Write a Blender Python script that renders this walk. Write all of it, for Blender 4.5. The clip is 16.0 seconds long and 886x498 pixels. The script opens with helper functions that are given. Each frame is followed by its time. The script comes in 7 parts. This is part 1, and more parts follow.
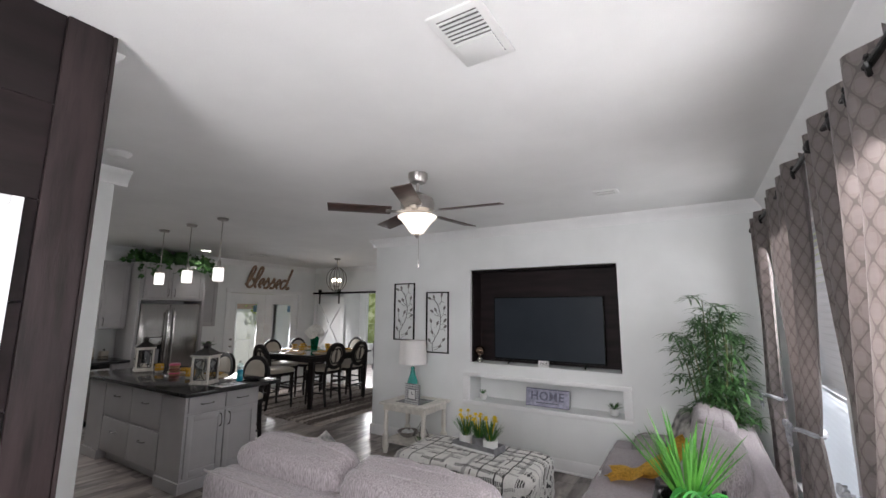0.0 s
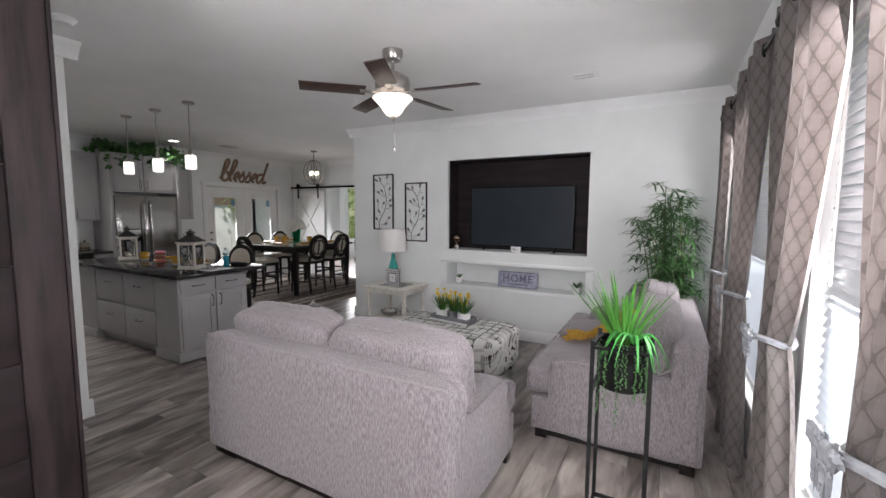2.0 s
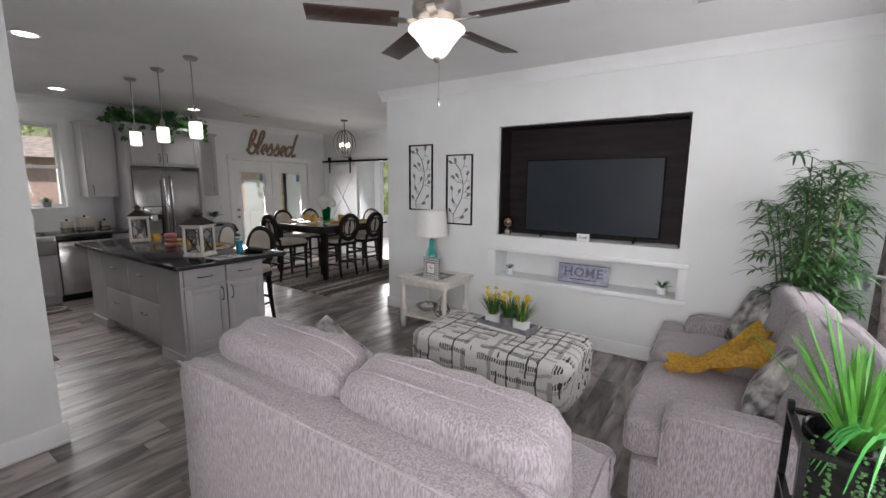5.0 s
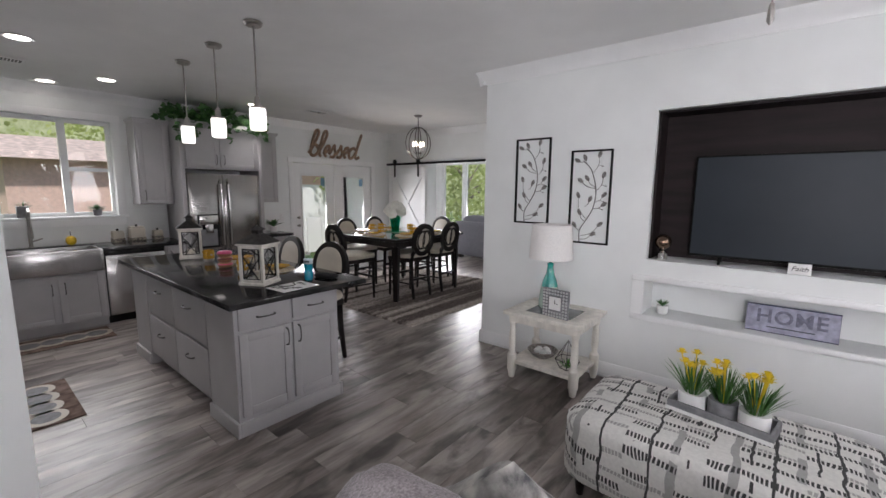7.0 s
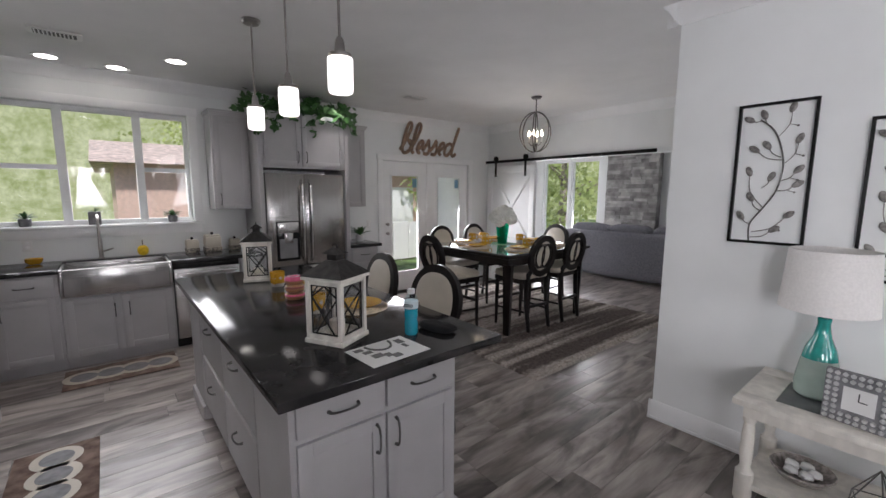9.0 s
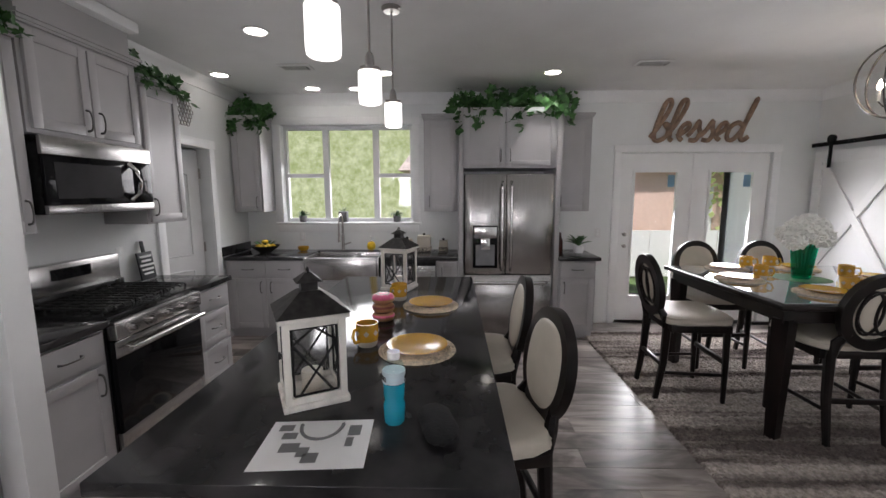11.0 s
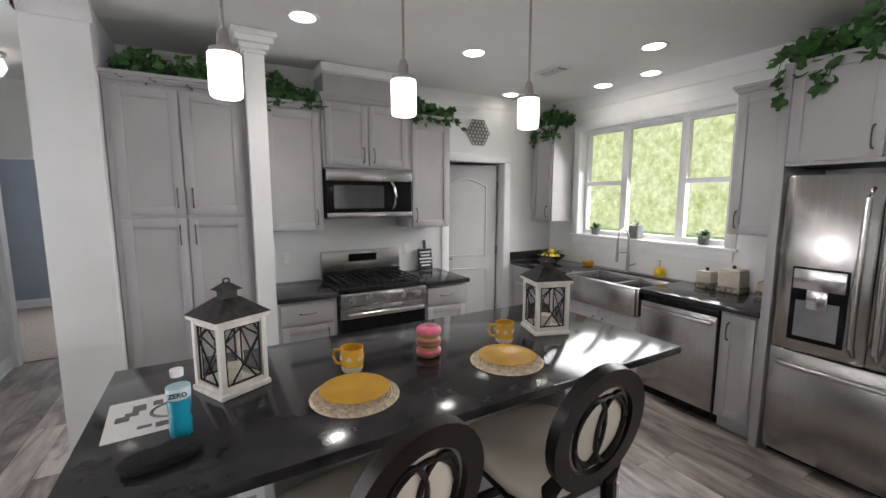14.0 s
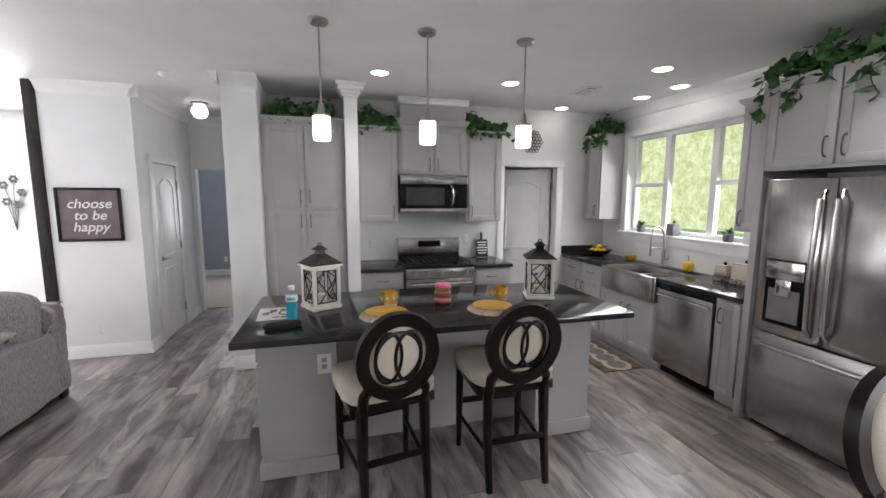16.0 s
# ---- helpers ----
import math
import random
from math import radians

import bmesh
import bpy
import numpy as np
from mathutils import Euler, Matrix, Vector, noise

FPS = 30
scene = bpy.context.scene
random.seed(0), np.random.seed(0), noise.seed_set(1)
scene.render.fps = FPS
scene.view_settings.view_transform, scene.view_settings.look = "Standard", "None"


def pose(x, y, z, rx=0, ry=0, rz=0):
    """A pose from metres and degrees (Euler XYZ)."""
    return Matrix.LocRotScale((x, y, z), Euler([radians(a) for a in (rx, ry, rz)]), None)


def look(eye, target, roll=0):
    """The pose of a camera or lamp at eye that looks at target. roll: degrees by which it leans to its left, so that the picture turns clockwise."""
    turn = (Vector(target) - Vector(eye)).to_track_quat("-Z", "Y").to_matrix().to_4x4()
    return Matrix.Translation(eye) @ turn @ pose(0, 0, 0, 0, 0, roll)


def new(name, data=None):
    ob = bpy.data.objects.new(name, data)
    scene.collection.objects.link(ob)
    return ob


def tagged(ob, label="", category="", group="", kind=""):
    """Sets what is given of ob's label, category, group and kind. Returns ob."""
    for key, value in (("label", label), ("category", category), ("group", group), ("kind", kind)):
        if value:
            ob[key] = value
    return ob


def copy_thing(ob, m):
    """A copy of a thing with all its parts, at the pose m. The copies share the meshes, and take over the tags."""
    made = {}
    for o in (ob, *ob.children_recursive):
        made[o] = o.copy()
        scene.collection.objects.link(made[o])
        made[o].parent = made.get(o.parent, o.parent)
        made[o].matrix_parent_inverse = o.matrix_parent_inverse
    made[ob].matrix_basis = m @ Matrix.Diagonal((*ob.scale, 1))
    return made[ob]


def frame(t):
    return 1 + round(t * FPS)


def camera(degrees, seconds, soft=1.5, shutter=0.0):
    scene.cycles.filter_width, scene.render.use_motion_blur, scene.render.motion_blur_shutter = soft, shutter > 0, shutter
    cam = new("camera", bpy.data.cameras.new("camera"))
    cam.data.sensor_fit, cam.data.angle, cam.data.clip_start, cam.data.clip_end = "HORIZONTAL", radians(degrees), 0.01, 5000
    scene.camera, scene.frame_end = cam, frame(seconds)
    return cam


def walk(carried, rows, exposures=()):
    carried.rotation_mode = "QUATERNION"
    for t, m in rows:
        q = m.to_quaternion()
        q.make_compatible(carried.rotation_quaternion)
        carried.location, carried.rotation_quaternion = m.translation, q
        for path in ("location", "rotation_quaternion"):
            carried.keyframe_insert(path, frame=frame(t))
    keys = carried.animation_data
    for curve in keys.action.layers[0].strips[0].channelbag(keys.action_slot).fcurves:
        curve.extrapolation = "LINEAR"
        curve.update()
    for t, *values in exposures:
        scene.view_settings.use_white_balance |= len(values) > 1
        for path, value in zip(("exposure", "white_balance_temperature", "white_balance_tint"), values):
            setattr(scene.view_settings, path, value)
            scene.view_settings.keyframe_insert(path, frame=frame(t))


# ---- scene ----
cam = camera(94.4, 16.0)
METRES, EYE, TILT, LEAN, TURN = 8.1, 1.69, 0.0, 0.0, 31.3
ROWS = [
    (0.0, 0.0, 0.0, 0.0, -0.06, 8.69, -0.37),
    (0.5, 0.0027, -0.0115, -0.003, -1.19, 7.34, -0.35),
    (1.0, 0.0041, -0.0147, -0.0065, -2.16, 3.56, -0.29),
    (1.5, 0.0049, -0.0134, -0.0109, -2.59, -0.66, -0.29),
    (2.0, 0.0038, -0.0135, -0.0156, -2.74, -5.23, -0.31),
    (2.5, 0.0031, -0.013, -0.0152, -2.8, -8.05, -0.3),
    (3.0, 0.0031, 0.0009, -0.0125, -2.78, -9.46, -0.28),
    (5.5, -0.0232, 0.1265, -0.0108, 4.44, -8.57, -0.48),
    (6.0, -0.0455, 0.1611, -0.0101, 6.58, -8.55, -0.44),
    (6.5, -0.0718, 0.1875, -0.0097, 7.7, -8.42, -0.48),
    (7.0, -0.0978, 0.2264, -0.0105, 8.4, -8.19, -0.52),
    (7.5, -0.1279, 0.2542, -0.0113, 8.84, -8.05, -0.52),
    (8.0, -0.1569, 0.2898, -0.014, 10.04, -7.87, -0.47),
    (10.5, -0.1592, 0.4915, -0.0121, 48.18, -7.81, 0.18),
    (11.0, -0.146, 0.5287, -0.0124, 60.1, -7.68, 0.19),
    (11.5, -0.1493, 0.5635, -0.0098, 70.51, -7.64, 0.22),
    (12.0, -0.1581, 0.6088, -0.0097, 81.89, -7.61, 0.21),
    (12.5, -0.1814, 0.6417, -0.0102, 91.72, -7.53, 0.32),
    (13.0, -0.2009, 0.6775, -0.0088, 102.46, -7.23, 0.23),
    (13.5, -0.2018, 0.7111, -0.0039, 111.38, -7.25, 0.16),
    (14.0, -0.1962, 0.7467, -0.0032, 119.12, -7.19, 0.02),
    (14.5, -0.1969, 0.7706, -0.0043, 124.01, -7.09, -0.08),
    (15.0, -0.1775, 0.804, -0.0055, 128.33, -7.13, -0.12),
    (15.5, -0.1579, 0.8335, -0.004, 130.82, -7.17, -0.23),
    (16.0, -0.1424, 0.8701, -0.0031, 134.02, -7.26, -0.23),
]
walk(cam, [(t, pose(0, 0, EYE, TILT, LEAN, TURN) @ pose(METRES * x, METRES * y, METRES * z, 90 + pitch, roll, yaw)) for t, x, y, z, yaw, pitch, roll in ROWS],
     exposures=[(0.0, -0.85, 6400, 11), (3.0, -0.65, 6400, 11), (5.5, -0.55, 6400, 12), (8.0, -0.35, 6250, 13), (10.5, -0.25, 6300, 13), (12.5, 0.2, 6450, 11), (16.0, 0.38, 6350, 11)])

# ---- light ----
world = bpy.data.worlds.new("world")
scene.world = world
world.use_nodes = True
wn = world.node_tree.nodes
sky = wn.new("ShaderNodeTexSky")
sky.sky_type, sky.sun_disc, sky.sun_elevation, sky.sun_rotation = "NISHITA", False, radians(50), radians(127)
wn["Background"].inputs[1].default_value = 0.15
world.node_tree.links.new(sky.outputs[0], wn["Background"].inputs[0])
sun = new("sun", bpy.data.lights.new("sun", "SUN"))
sun.data.energy, sun.data.angle, sun.data.color = 5.0, radians(4), (1, 0.96, 0.9)
sun.matrix_world = look((16, -12, 24), (0, 0, 0))


def area_light(name, x, y, z, w, h, to, power, spread=180):
    ob = new(name, bpy.data.lights.new(name, "AREA"))
    ob.data.shape, ob.data.size, ob.data.size_y, ob.data.energy = "RECTANGLE", w, h, power
    ob.data.color = (1.0, 0.975, 0.985)
    ob.data.spread = radians(spread)
    ob.matrix_world = look((x, y, z), (x + to[0], y + to[1], z + to[2]))


area_light("kitchen_daylight", -8.32, 1.77, 1.82, 1.5, 1.1, (1, 0, -0.6), 24, 130)
area_light("french_door_daylight", -8.33, 5.9, 1.1, 1.5, 1.5, (1, 0, -0.4), 75, 140)
area_light("living_daylight_a", 0.632, 3.5, 1.35, 1.2, 1.7, (-1, 0, -0.15), 75)
area_light("living_daylight_b", 0.632, 1.48, 1.35, 1.0, 1.7, (-1, 0, -0.15), 150)
# Added fill from the foyer side; the wall behind it has no opening.
area_light("foyer_fill", -0.6, -1.2, 1.6, 1.0, 1.6, (-0.1, 1, -0.15), 140)
area_light("sunroom_daylight", -8.6, 10.4, 1.5, 1.5, 1.7, (0.25, -1, -0.4), 115, 140)
# Extra lamp to brighten the bedroom, whose walls hold no window.
area_light("bedroom_fill", -3.2, -3.9, 1.6, 1.2, 1.2, (0, 1, 0), 25)


for lx, ly in ((-5.06, 1.65), (-6.3, 1.64), (-7.35, 2.39), (-7.38, 4.0)):
    dl = new("downlight_lamp", bpy.data.lights.new("downlight_lamp", "AREA"))
    dl.data.shape, dl.data.size, dl.data.energy, dl.data.spread, dl.data.color = "DISK", 0.14, 2.6, radians(100), (1.0, 0.95, 0.91)
    dl.matrix_world = look((lx, ly, 2.73), (lx, ly, 0))


# ---- materials ----
def mat(name, col, rough=0.6, metal=0.0, var=0.06, scale=8.0, bump=0.0, bscale=60.0, stretch=(1, 1, 1), col2=None, emit=0.0, trans=0.0, coat=0.0, random_amount=0.0, sheen=0.0):
    m = bpy.data.materials.new(name)
    m.use_nodes = True
    nt = m.node_tree
    n, ln = nt.nodes, nt.links
    b = n["Principled BSDF"]
    b.inputs["Roughness"].default_value, b.inputs["Metallic"].default_value = rough, metal
    b.inputs["Transmission Weight"].default_value = trans
    b.inputs["Coat Weight"].default_value = coat
    b.inputs["Sheen Weight"].default_value = sheen
    tc = n.new("ShaderNodeTexCoord")
    mp = n.new("ShaderNodeMapping")
    mp.inputs["Scale"].default_value = stretch
    ln.new(tc.outputs["Object"], mp.inputs[0])
    nz = n.new("ShaderNodeTexNoise")
    nz.inputs["Scale"].default_value, nz.inputs["Detail"].default_value = scale, 6
    ln.new(mp.outputs[0], nz.inputs["Vector"])
    ramp = n.new("ShaderNodeValToRGB")
    c2 = col2 or tuple(min(1, c * (1 + var * 2)) for c in col)
    c1 = col if col2 else tuple(c * (1 - var * 2) for c in col)
    ramp.color_ramp.elements[0].position, ramp.color_ramp.elements[1].position = 0.35, 0.65
    ramp.color_ramp.elements[0].color, ramp.color_ramp.elements[1].color = (*c1, 1), (*c2, 1)
    ln.new(nz.outputs["Fac"], ramp.inputs[0])
    out = ramp.outputs[0]
    if random_amount:
        oi = n.new("ShaderNodeObjectInfo")
        mr = n.new("ShaderNodeMapRange")
        mr.inputs[3].default_value, mr.inputs[4].default_value = 1 - random_amount, 1 + random_amount
        ln.new(oi.outputs["Random"], mr.inputs[0])
        mx = n.new("ShaderNodeVectorMath")
        mx.operation = "SCALE"
        ln.new(out, mx.inputs[0])
        ln.new(mr.outputs[0], mx.inputs["Scale"])
        out = mx.outputs[0]
    ln.new(out, b.inputs["Base Color"])
    if emit:
        b.inputs["Emission Color"].default_value = (*col, 1)
        b.inputs["Emission Strength"].default_value = emit
    if bump:
        bz = n.new("ShaderNodeTexNoise")
        bz.inputs["Scale"].default_value, bz.inputs["Detail"].default_value = bscale, 4
        ln.new(mp.outputs[0], bz.inputs["Vector"])
        bp = n.new("ShaderNodeBump")
        bp.inputs["Strength"].default_value, bp.inputs["Distance"].default_value = bump, 0.01
        ln.new(bz.outputs["Fac"], bp.inputs["Height"])
        ln.new(bp.outputs[0], b.inputs["Normal"])
    return m


WALL = mat("wall_paint", (0.8, 0.815, 0.81), 0.75, var=0.012, scale=3, bump=0.05, bscale=220)
CEIL = mat("ceiling_paint", (0.84, 0.84, 0.835), 0.85, var=0.015, scale=2, bump=0.12, bscale=140)
TRIM = mat("trim_paint", (0.84, 0.845, 0.845), 0.4, var=0.01, scale=5)
BLUEWALL = mat("bluegrey_wall", (0.36, 0.4, 0.45), 0.8, var=0.02, scale=3)
CARPET = mat("carpet", (0.42, 0.37, 0.32), 0.95, var=0.1, scale=60, bump=0.6, bscale=200)
CAB = mat("grey_cabinet_paint", (0.435, 0.425, 0.43), 0.38, var=0.02, scale=4, bump=0.02, bscale=120)
DUCTSHADE = mat("duct_shade_grey", (0.12, 0.12, 0.12), 0.7, var=0.05)
QUARTZ = mat("black_granite", (0.014, 0.014, 0.015), 0.12, var=0.3, scale=7, col2=(0.036, 0.034, 0.035))
QUARTZ.node_tree.nodes["Principled BSDF"].inputs["Specular IOR Level"].default_value = 0.4
STEEL = mat("brushed_steel", (0.44, 0.43, 0.42), 0.24, 1.0, var=0.03, scale=7, stretch=(12, 12, 0.5), bump=0.015, bscale=25)
STEELH = mat("polished_steel", (0.6, 0.59, 0.58), 0.18, 1.0, var=0.03)
NICKEL = mat("brushed_nickel", (0.42, 0.4, 0.38), 0.3, 1.0, var=0.05, scale=20)
PULL = mat("dark_pewter", (0.14, 0.135, 0.13), 0.32, 0.9, var=0.08, scale=30)
BLACK = mat("black_enamel", (0.012, 0.012, 0.012), 0.25, var=0.2, scale=20)
IRON = mat("cast_iron", (0.018, 0.018, 0.018), 0.6, var=0.2, scale=60, bump=0.3)
SCREEN = mat("dark_screen", (0.022, 0.028, 0.036), 0.4, var=0.05, scale=2)
SCREEN.node_tree.nodes["Principled BSDF"].inputs["Specular IOR Level"].default_value = 0.2
BGLASS = mat("black_oven_glass", (0.008, 0.008, 0.009), 0.06, var=0.1)
ESPRESSO = mat("espresso_wood", (0.008, 0.005, 0.0045), 0.34, var=0.3, scale=14, stretch=(1, 1, 0.2))
ESPRESSO.node_tree.nodes["Principled BSDF"].inputs["Specular IOR Level"].default_value = 0.3
CREAM = mat("cream_vinyl", (0.55, 0.5, 0.42), 0.45, var=0.03, scale=6, bump=0.1, bscale=180)
DARKWOOD = mat("dark_stained_board", (0.014, 0.009, 0.0095), 0.6, var=0.15, scale=2, stretch=(1, 1, 8), bump=0.04, bscale=25, random_amount=0.2)
DARKWOODV = mat("dark_stained_post", (0.022, 0.015, 0.0155), 0.5, var=0.25, scale=3, stretch=(8, 8, 1), bump=0.15, bscale=25)
SOFA = mat("grey_chenille", (0.18, 0.157, 0.167), 0.95, scale=165, stretch=(1, 1, 0.2), col2=(0.335, 0.298, 0.312), bump=0.35, bscale=160, sheen=0.2)
PIPING = mat("pale_chenille_piping", (0.31, 0.28, 0.29), 0.9, var=0.08, scale=90, bump=0.2)
GREYSOFA = mat("slate_upholstery", (0.16, 0.16, 0.18), 0.95, var=0.1, scale=60, bump=0.3)
WHITEWOOD = mat("white_distressed_wood", (0.72, 0.69, 0.63), 0.6, var=0.06, scale=18, stretch=(1, 1, 0.3), bump=0.15, bscale=40)
WHITE = mat("white_plastic", (0.78, 0.78, 0.77), 0.4, var=0.01)
FROST = mat("lit_frosted_glass", (1.0, 0.94, 0.88), 0.4, var=0.0, emit=2.6)
BULB = mat("lit_bulb", (1.0, 0.82, 0.6), 0.4, var=0.0, emit=30.0)
LED = mat("lit_downlight", (1.0, 0.93, 0.84), 0.4, var=0.0, emit=14.0)
FANBLADE = mat("walnut_fan_blade", (0.05, 0.028, 0.022), 0.45, var=0.2, scale=6, stretch=(1, 8, 8))
GOLD = mat("mustard_ceramic", (0.62, 0.34, 0.03), 0.22, var=0.04, scale=12, coat=0.4)
LEAF = mat("ivy_leaf", (0.02, 0.07, 0.015), 0.5, scale=25, col2=(0.06, 0.17, 0.04))
LEAFB = mat("bamboo_leaf", (0.025, 0.075, 0.02), 0.5, scale=20, col2=(0.07, 0.17, 0.05))
GRASSL = mat("bright_plastic_grass", (0.045, 0.2, 0.02), 0.45, scale=14, col2=(0.11, 0.32, 0.05))
TEAL = mat("teal_glass", (0.02, 0.3, 0.26), 0.12, var=0.08, coat=0.5)
POTG = mat("grey_pot", (0.2, 0.2, 0.21), 0.6, var=0.1, scale=20)
LETTER = mat("weathered_letter_wood", (0.27, 0.18, 0.125), 0.7, var=0.18, scale=14, stretch=(1, 0.3, 1), bump=0.2)

for dark in (DARKWOOD, DARKWOODV):
    dark.node_tree.nodes["Principled BSDF"].inputs["Specular IOR Level"].default_value = 0.25


def glass(name, tint=(1, 1, 1)):
    m = bpy.data.materials.new(name)
    m.use_nodes = True
    nt = m.node_tree
    mixer, clear, gloss = nt.nodes.new("ShaderNodeMixShader"), nt.nodes.new("ShaderNodeBsdfTransparent"), nt.nodes.new("ShaderNodeBsdfGlossy")
    clear.inputs[0].default_value = (*tint, 1)
    gloss.inputs["Roughness"].default_value = 0.02
    mixer.inputs[0].default_value = 0.03
    nt.links.new(clear.outputs[0], mixer.inputs[1])
    nt.links.new(gloss.outputs[0], mixer.inputs[2])
    nt.links.new(mixer.outputs[0], nt.nodes["Material Output"].inputs[0])
    return m


def translucent(name, col, share=0.4):
    m = bpy.data.materials.new(name)
    m.use_nodes = True
    nt = m.node_tree
    mixer, dif, thru = nt.nodes.new("ShaderNodeMixShader"), nt.nodes.new("ShaderNodeBsdfDiffuse"), nt.nodes.new("ShaderNodeBsdfTranslucent")
    nz, ramp = nt.nodes.new("ShaderNodeTexNoise"), nt.nodes.new("ShaderNodeValToRGB")
    nz.inputs["Scale"].default_value = 2.0
    ramp.color_ramp.elements[0].color, ramp.color_ramp.elements[1].color = (*[c * 0.75 for c in col], 1), (*[min(1, c * 1.2) for c in col], 1)
    nt.links.new(nz.outputs[0], ramp.inputs[0])
    for nd in (dif, thru):
        nt.links.new(ramp.outputs[0], nd.inputs[0])
    mixer.inputs[0].default_value = share
    nt.links.new(dif.outputs[0], mixer.inputs[1])
    nt.links.new(thru.outputs[0], mixer.inputs[2])
    nt.links.new(mixer.outputs[0], nt.nodes["Material Output"].inputs[0])
    return m


GLASS = glass("clear_glass")
TEALGLASS = glass("teal_clear_glass", (0.15, 0.75, 0.62))


def plank_material():
    """Grey-brown oak print: long fine grain, broad clouds and dark knotty streaks, shifted from plank to plank."""
    m = mat("grey_brown_plank", (0.165, 0.138, 0.125), 0.3, scale=1.6, stretch=(4.0, 0.9, 1), col2=(0.47, 0.42, 0.39), bump=0.05, bscale=30, random_amount=0.2)
    nt = m.node_tree
    n, ln = nt.nodes, nt.links
    for nd in n:
        if nd.type == "MAPPING":
            mp = nd
        if nd.type == "OBJECT_INFO":
            oi = nd
    vm = n.new("ShaderNodeVectorMath")
    vm.operation = "MULTIPLY_ADD"
    vm.inputs[1].default_value = (37, 53, 11)
    ln.new(oi.outputs["Random"], vm.inputs[0])
    ln.new(n["Texture Coordinate"].outputs["Object"], vm.inputs[2])
    ln.new(vm.outputs[0], mp.inputs[0])
    bsdf = n["Principled BSDF"]
    colour = bsdf.inputs["Base Color"].links[0].from_socket
    for scale, stretch, twist, lo, hi, dark in ((5.0, (8, 0.5, 1), 0.5, 0.42, 0.66, 0.84), (1.3, (3.0, 0.8, 1), 2.6, 0.47, 0.66, 0.4)):
        mp2, nz, rmp, mul = n.new("ShaderNodeMapping"), n.new("ShaderNodeTexNoise"), n.new("ShaderNodeMapRange"), n.new("ShaderNodeVectorMath")
        mp2.inputs["Scale"].default_value = stretch
        ln.new(vm.outputs[0], mp2.inputs[0])
        ln.new(mp2.outputs[0], nz.inputs["Vector"])
        nz.inputs["Scale"].default_value, nz.inputs["Detail"].default_value, nz.inputs["Distortion"].default_value = scale, 7, twist
        rmp.inputs[1].default_value, rmp.inputs[2].default_value, rmp.inputs[3].default_value, rmp.inputs[4].default_value = lo, hi, 1.0, dark
        ln.new(nz.outputs["Fac"], rmp.inputs[0])
        mul.operation = "SCALE"
        ln.new(colour, mul.inputs[0])
        ln.new(rmp.outputs[0], mul.inputs["Scale"])
        colour = mul.outputs[0]
    ln.new(colour, bsdf.inputs["Base Color"])
    return m


for gloss_black in (BLACK, BGLASS, IRON):
    gloss_black.node_tree.nodes["Principled BSDF"].inputs["Specular IOR Level"].default_value = 0.2
PLANK = plank_material()


def lattice_curtain():
    """Taupe cloth with a woven ogee lattice, in metres along u (cloth width) and z."""
    m = mat("patterned_curtain", (0.235, 0.205, 0.195), 0.7, var=0.05, scale=40, sheen=0.2)
    nt = m.node_tree
    n, ln = nt.nodes, nt.links
    uv = n.new("ShaderNodeUVMap")
    sep = n.new("ShaderNodeSeparateXYZ")
    ln.new(uv.outputs[0], sep.inputs[0])

    def math_node(op, a, b=0.0):
        nd = n.new("ShaderNodeMath")
        nd.operation = op
        for i, v in enumerate((a, b)):
            if isinstance(v, (int, float)):
                nd.inputs[i].default_value = v
            else:
                ln.new(v, nd.inputs[i])
        return nd.outputs[0]

    u, v = sep.outputs[0], sep.outputs[1]
    a = math_node("COSINE", math_node("MULTIPLY", u, 2 * math.pi / 0.085))
    b = math_node("COSINE", math_node("MULTIPLY", v, 2 * math.pi / 0.105))
    line = math_node("LESS_THAN", math_node("ABSOLUTE", math_node("ADD", a, b)), 0.2)
    inner = math_node("GREATER_THAN", math_node("MULTIPLY", a, b), 0.12)
    mix = n.new("ShaderNodeMixRGB")
    mix.inputs[2].default_value = (0.13, 0.112, 0.108, 1)
    mix2 = n.new("ShaderNodeMixRGB")
    mix2.inputs[2].default_value = (0.275, 0.245, 0.237, 1)
    bsdf = n["Principled BSDF"]
    base = bsdf.inputs["Base Color"].links[0].from_socket
    ln.new(base, mix2.inputs[1])
    ln.new(math_node("MULTIPLY", inner, 0.6), mix2.inputs[0])
    ln.new(mix2.outputs[0], mix.inputs[1])
    ln.new(math_node("MULTIPLY", line, 0.75), mix.inputs[0])
    ln.new(mix.outputs[0], bsdf.inputs["Base Color"])
    return m


CURTAINP = lattice_curtain()


# ---- mesh helpers ----
def box(bm, x0, x1, y0, y1, z0, z1, bevel=0.0):
    r = bmesh.ops.create_cube(bm, size=1, matrix=Matrix.Translation(((x0 + x1) / 2, (y0 + y1) / 2, (z0 + z1) / 2)) @ Matrix.Diagonal((abs(x1 - x0), abs(y1 - y0), abs(z1 - z0), 1)))
    if bevel:
        es = list({e for v in r["verts"] for e in v.link_edges})
        bmesh.ops.bevel(bm, geom=es, offset=bevel, segments=2, affect="EDGES", profile=0.5)
    return bm


def B(*a, bevel=0.0):
    return box(bmesh.new(), *a, bevel=bevel)


def rod(bm, p, q, r0, r1=None, n=10):
    p, q = Vector(p), Vector(q)
    d = q - p
    m = Matrix.Translation((p + q) / 2) @ d.to_track_quat("Z", "Y").to_matrix().to_4x4()
    bmesh.ops.create_cone(bm, cap_ends=True, segments=n, radius1=r0, radius2=r0 if r1 is None else r1, depth=d.length, matrix=m)
    return bm


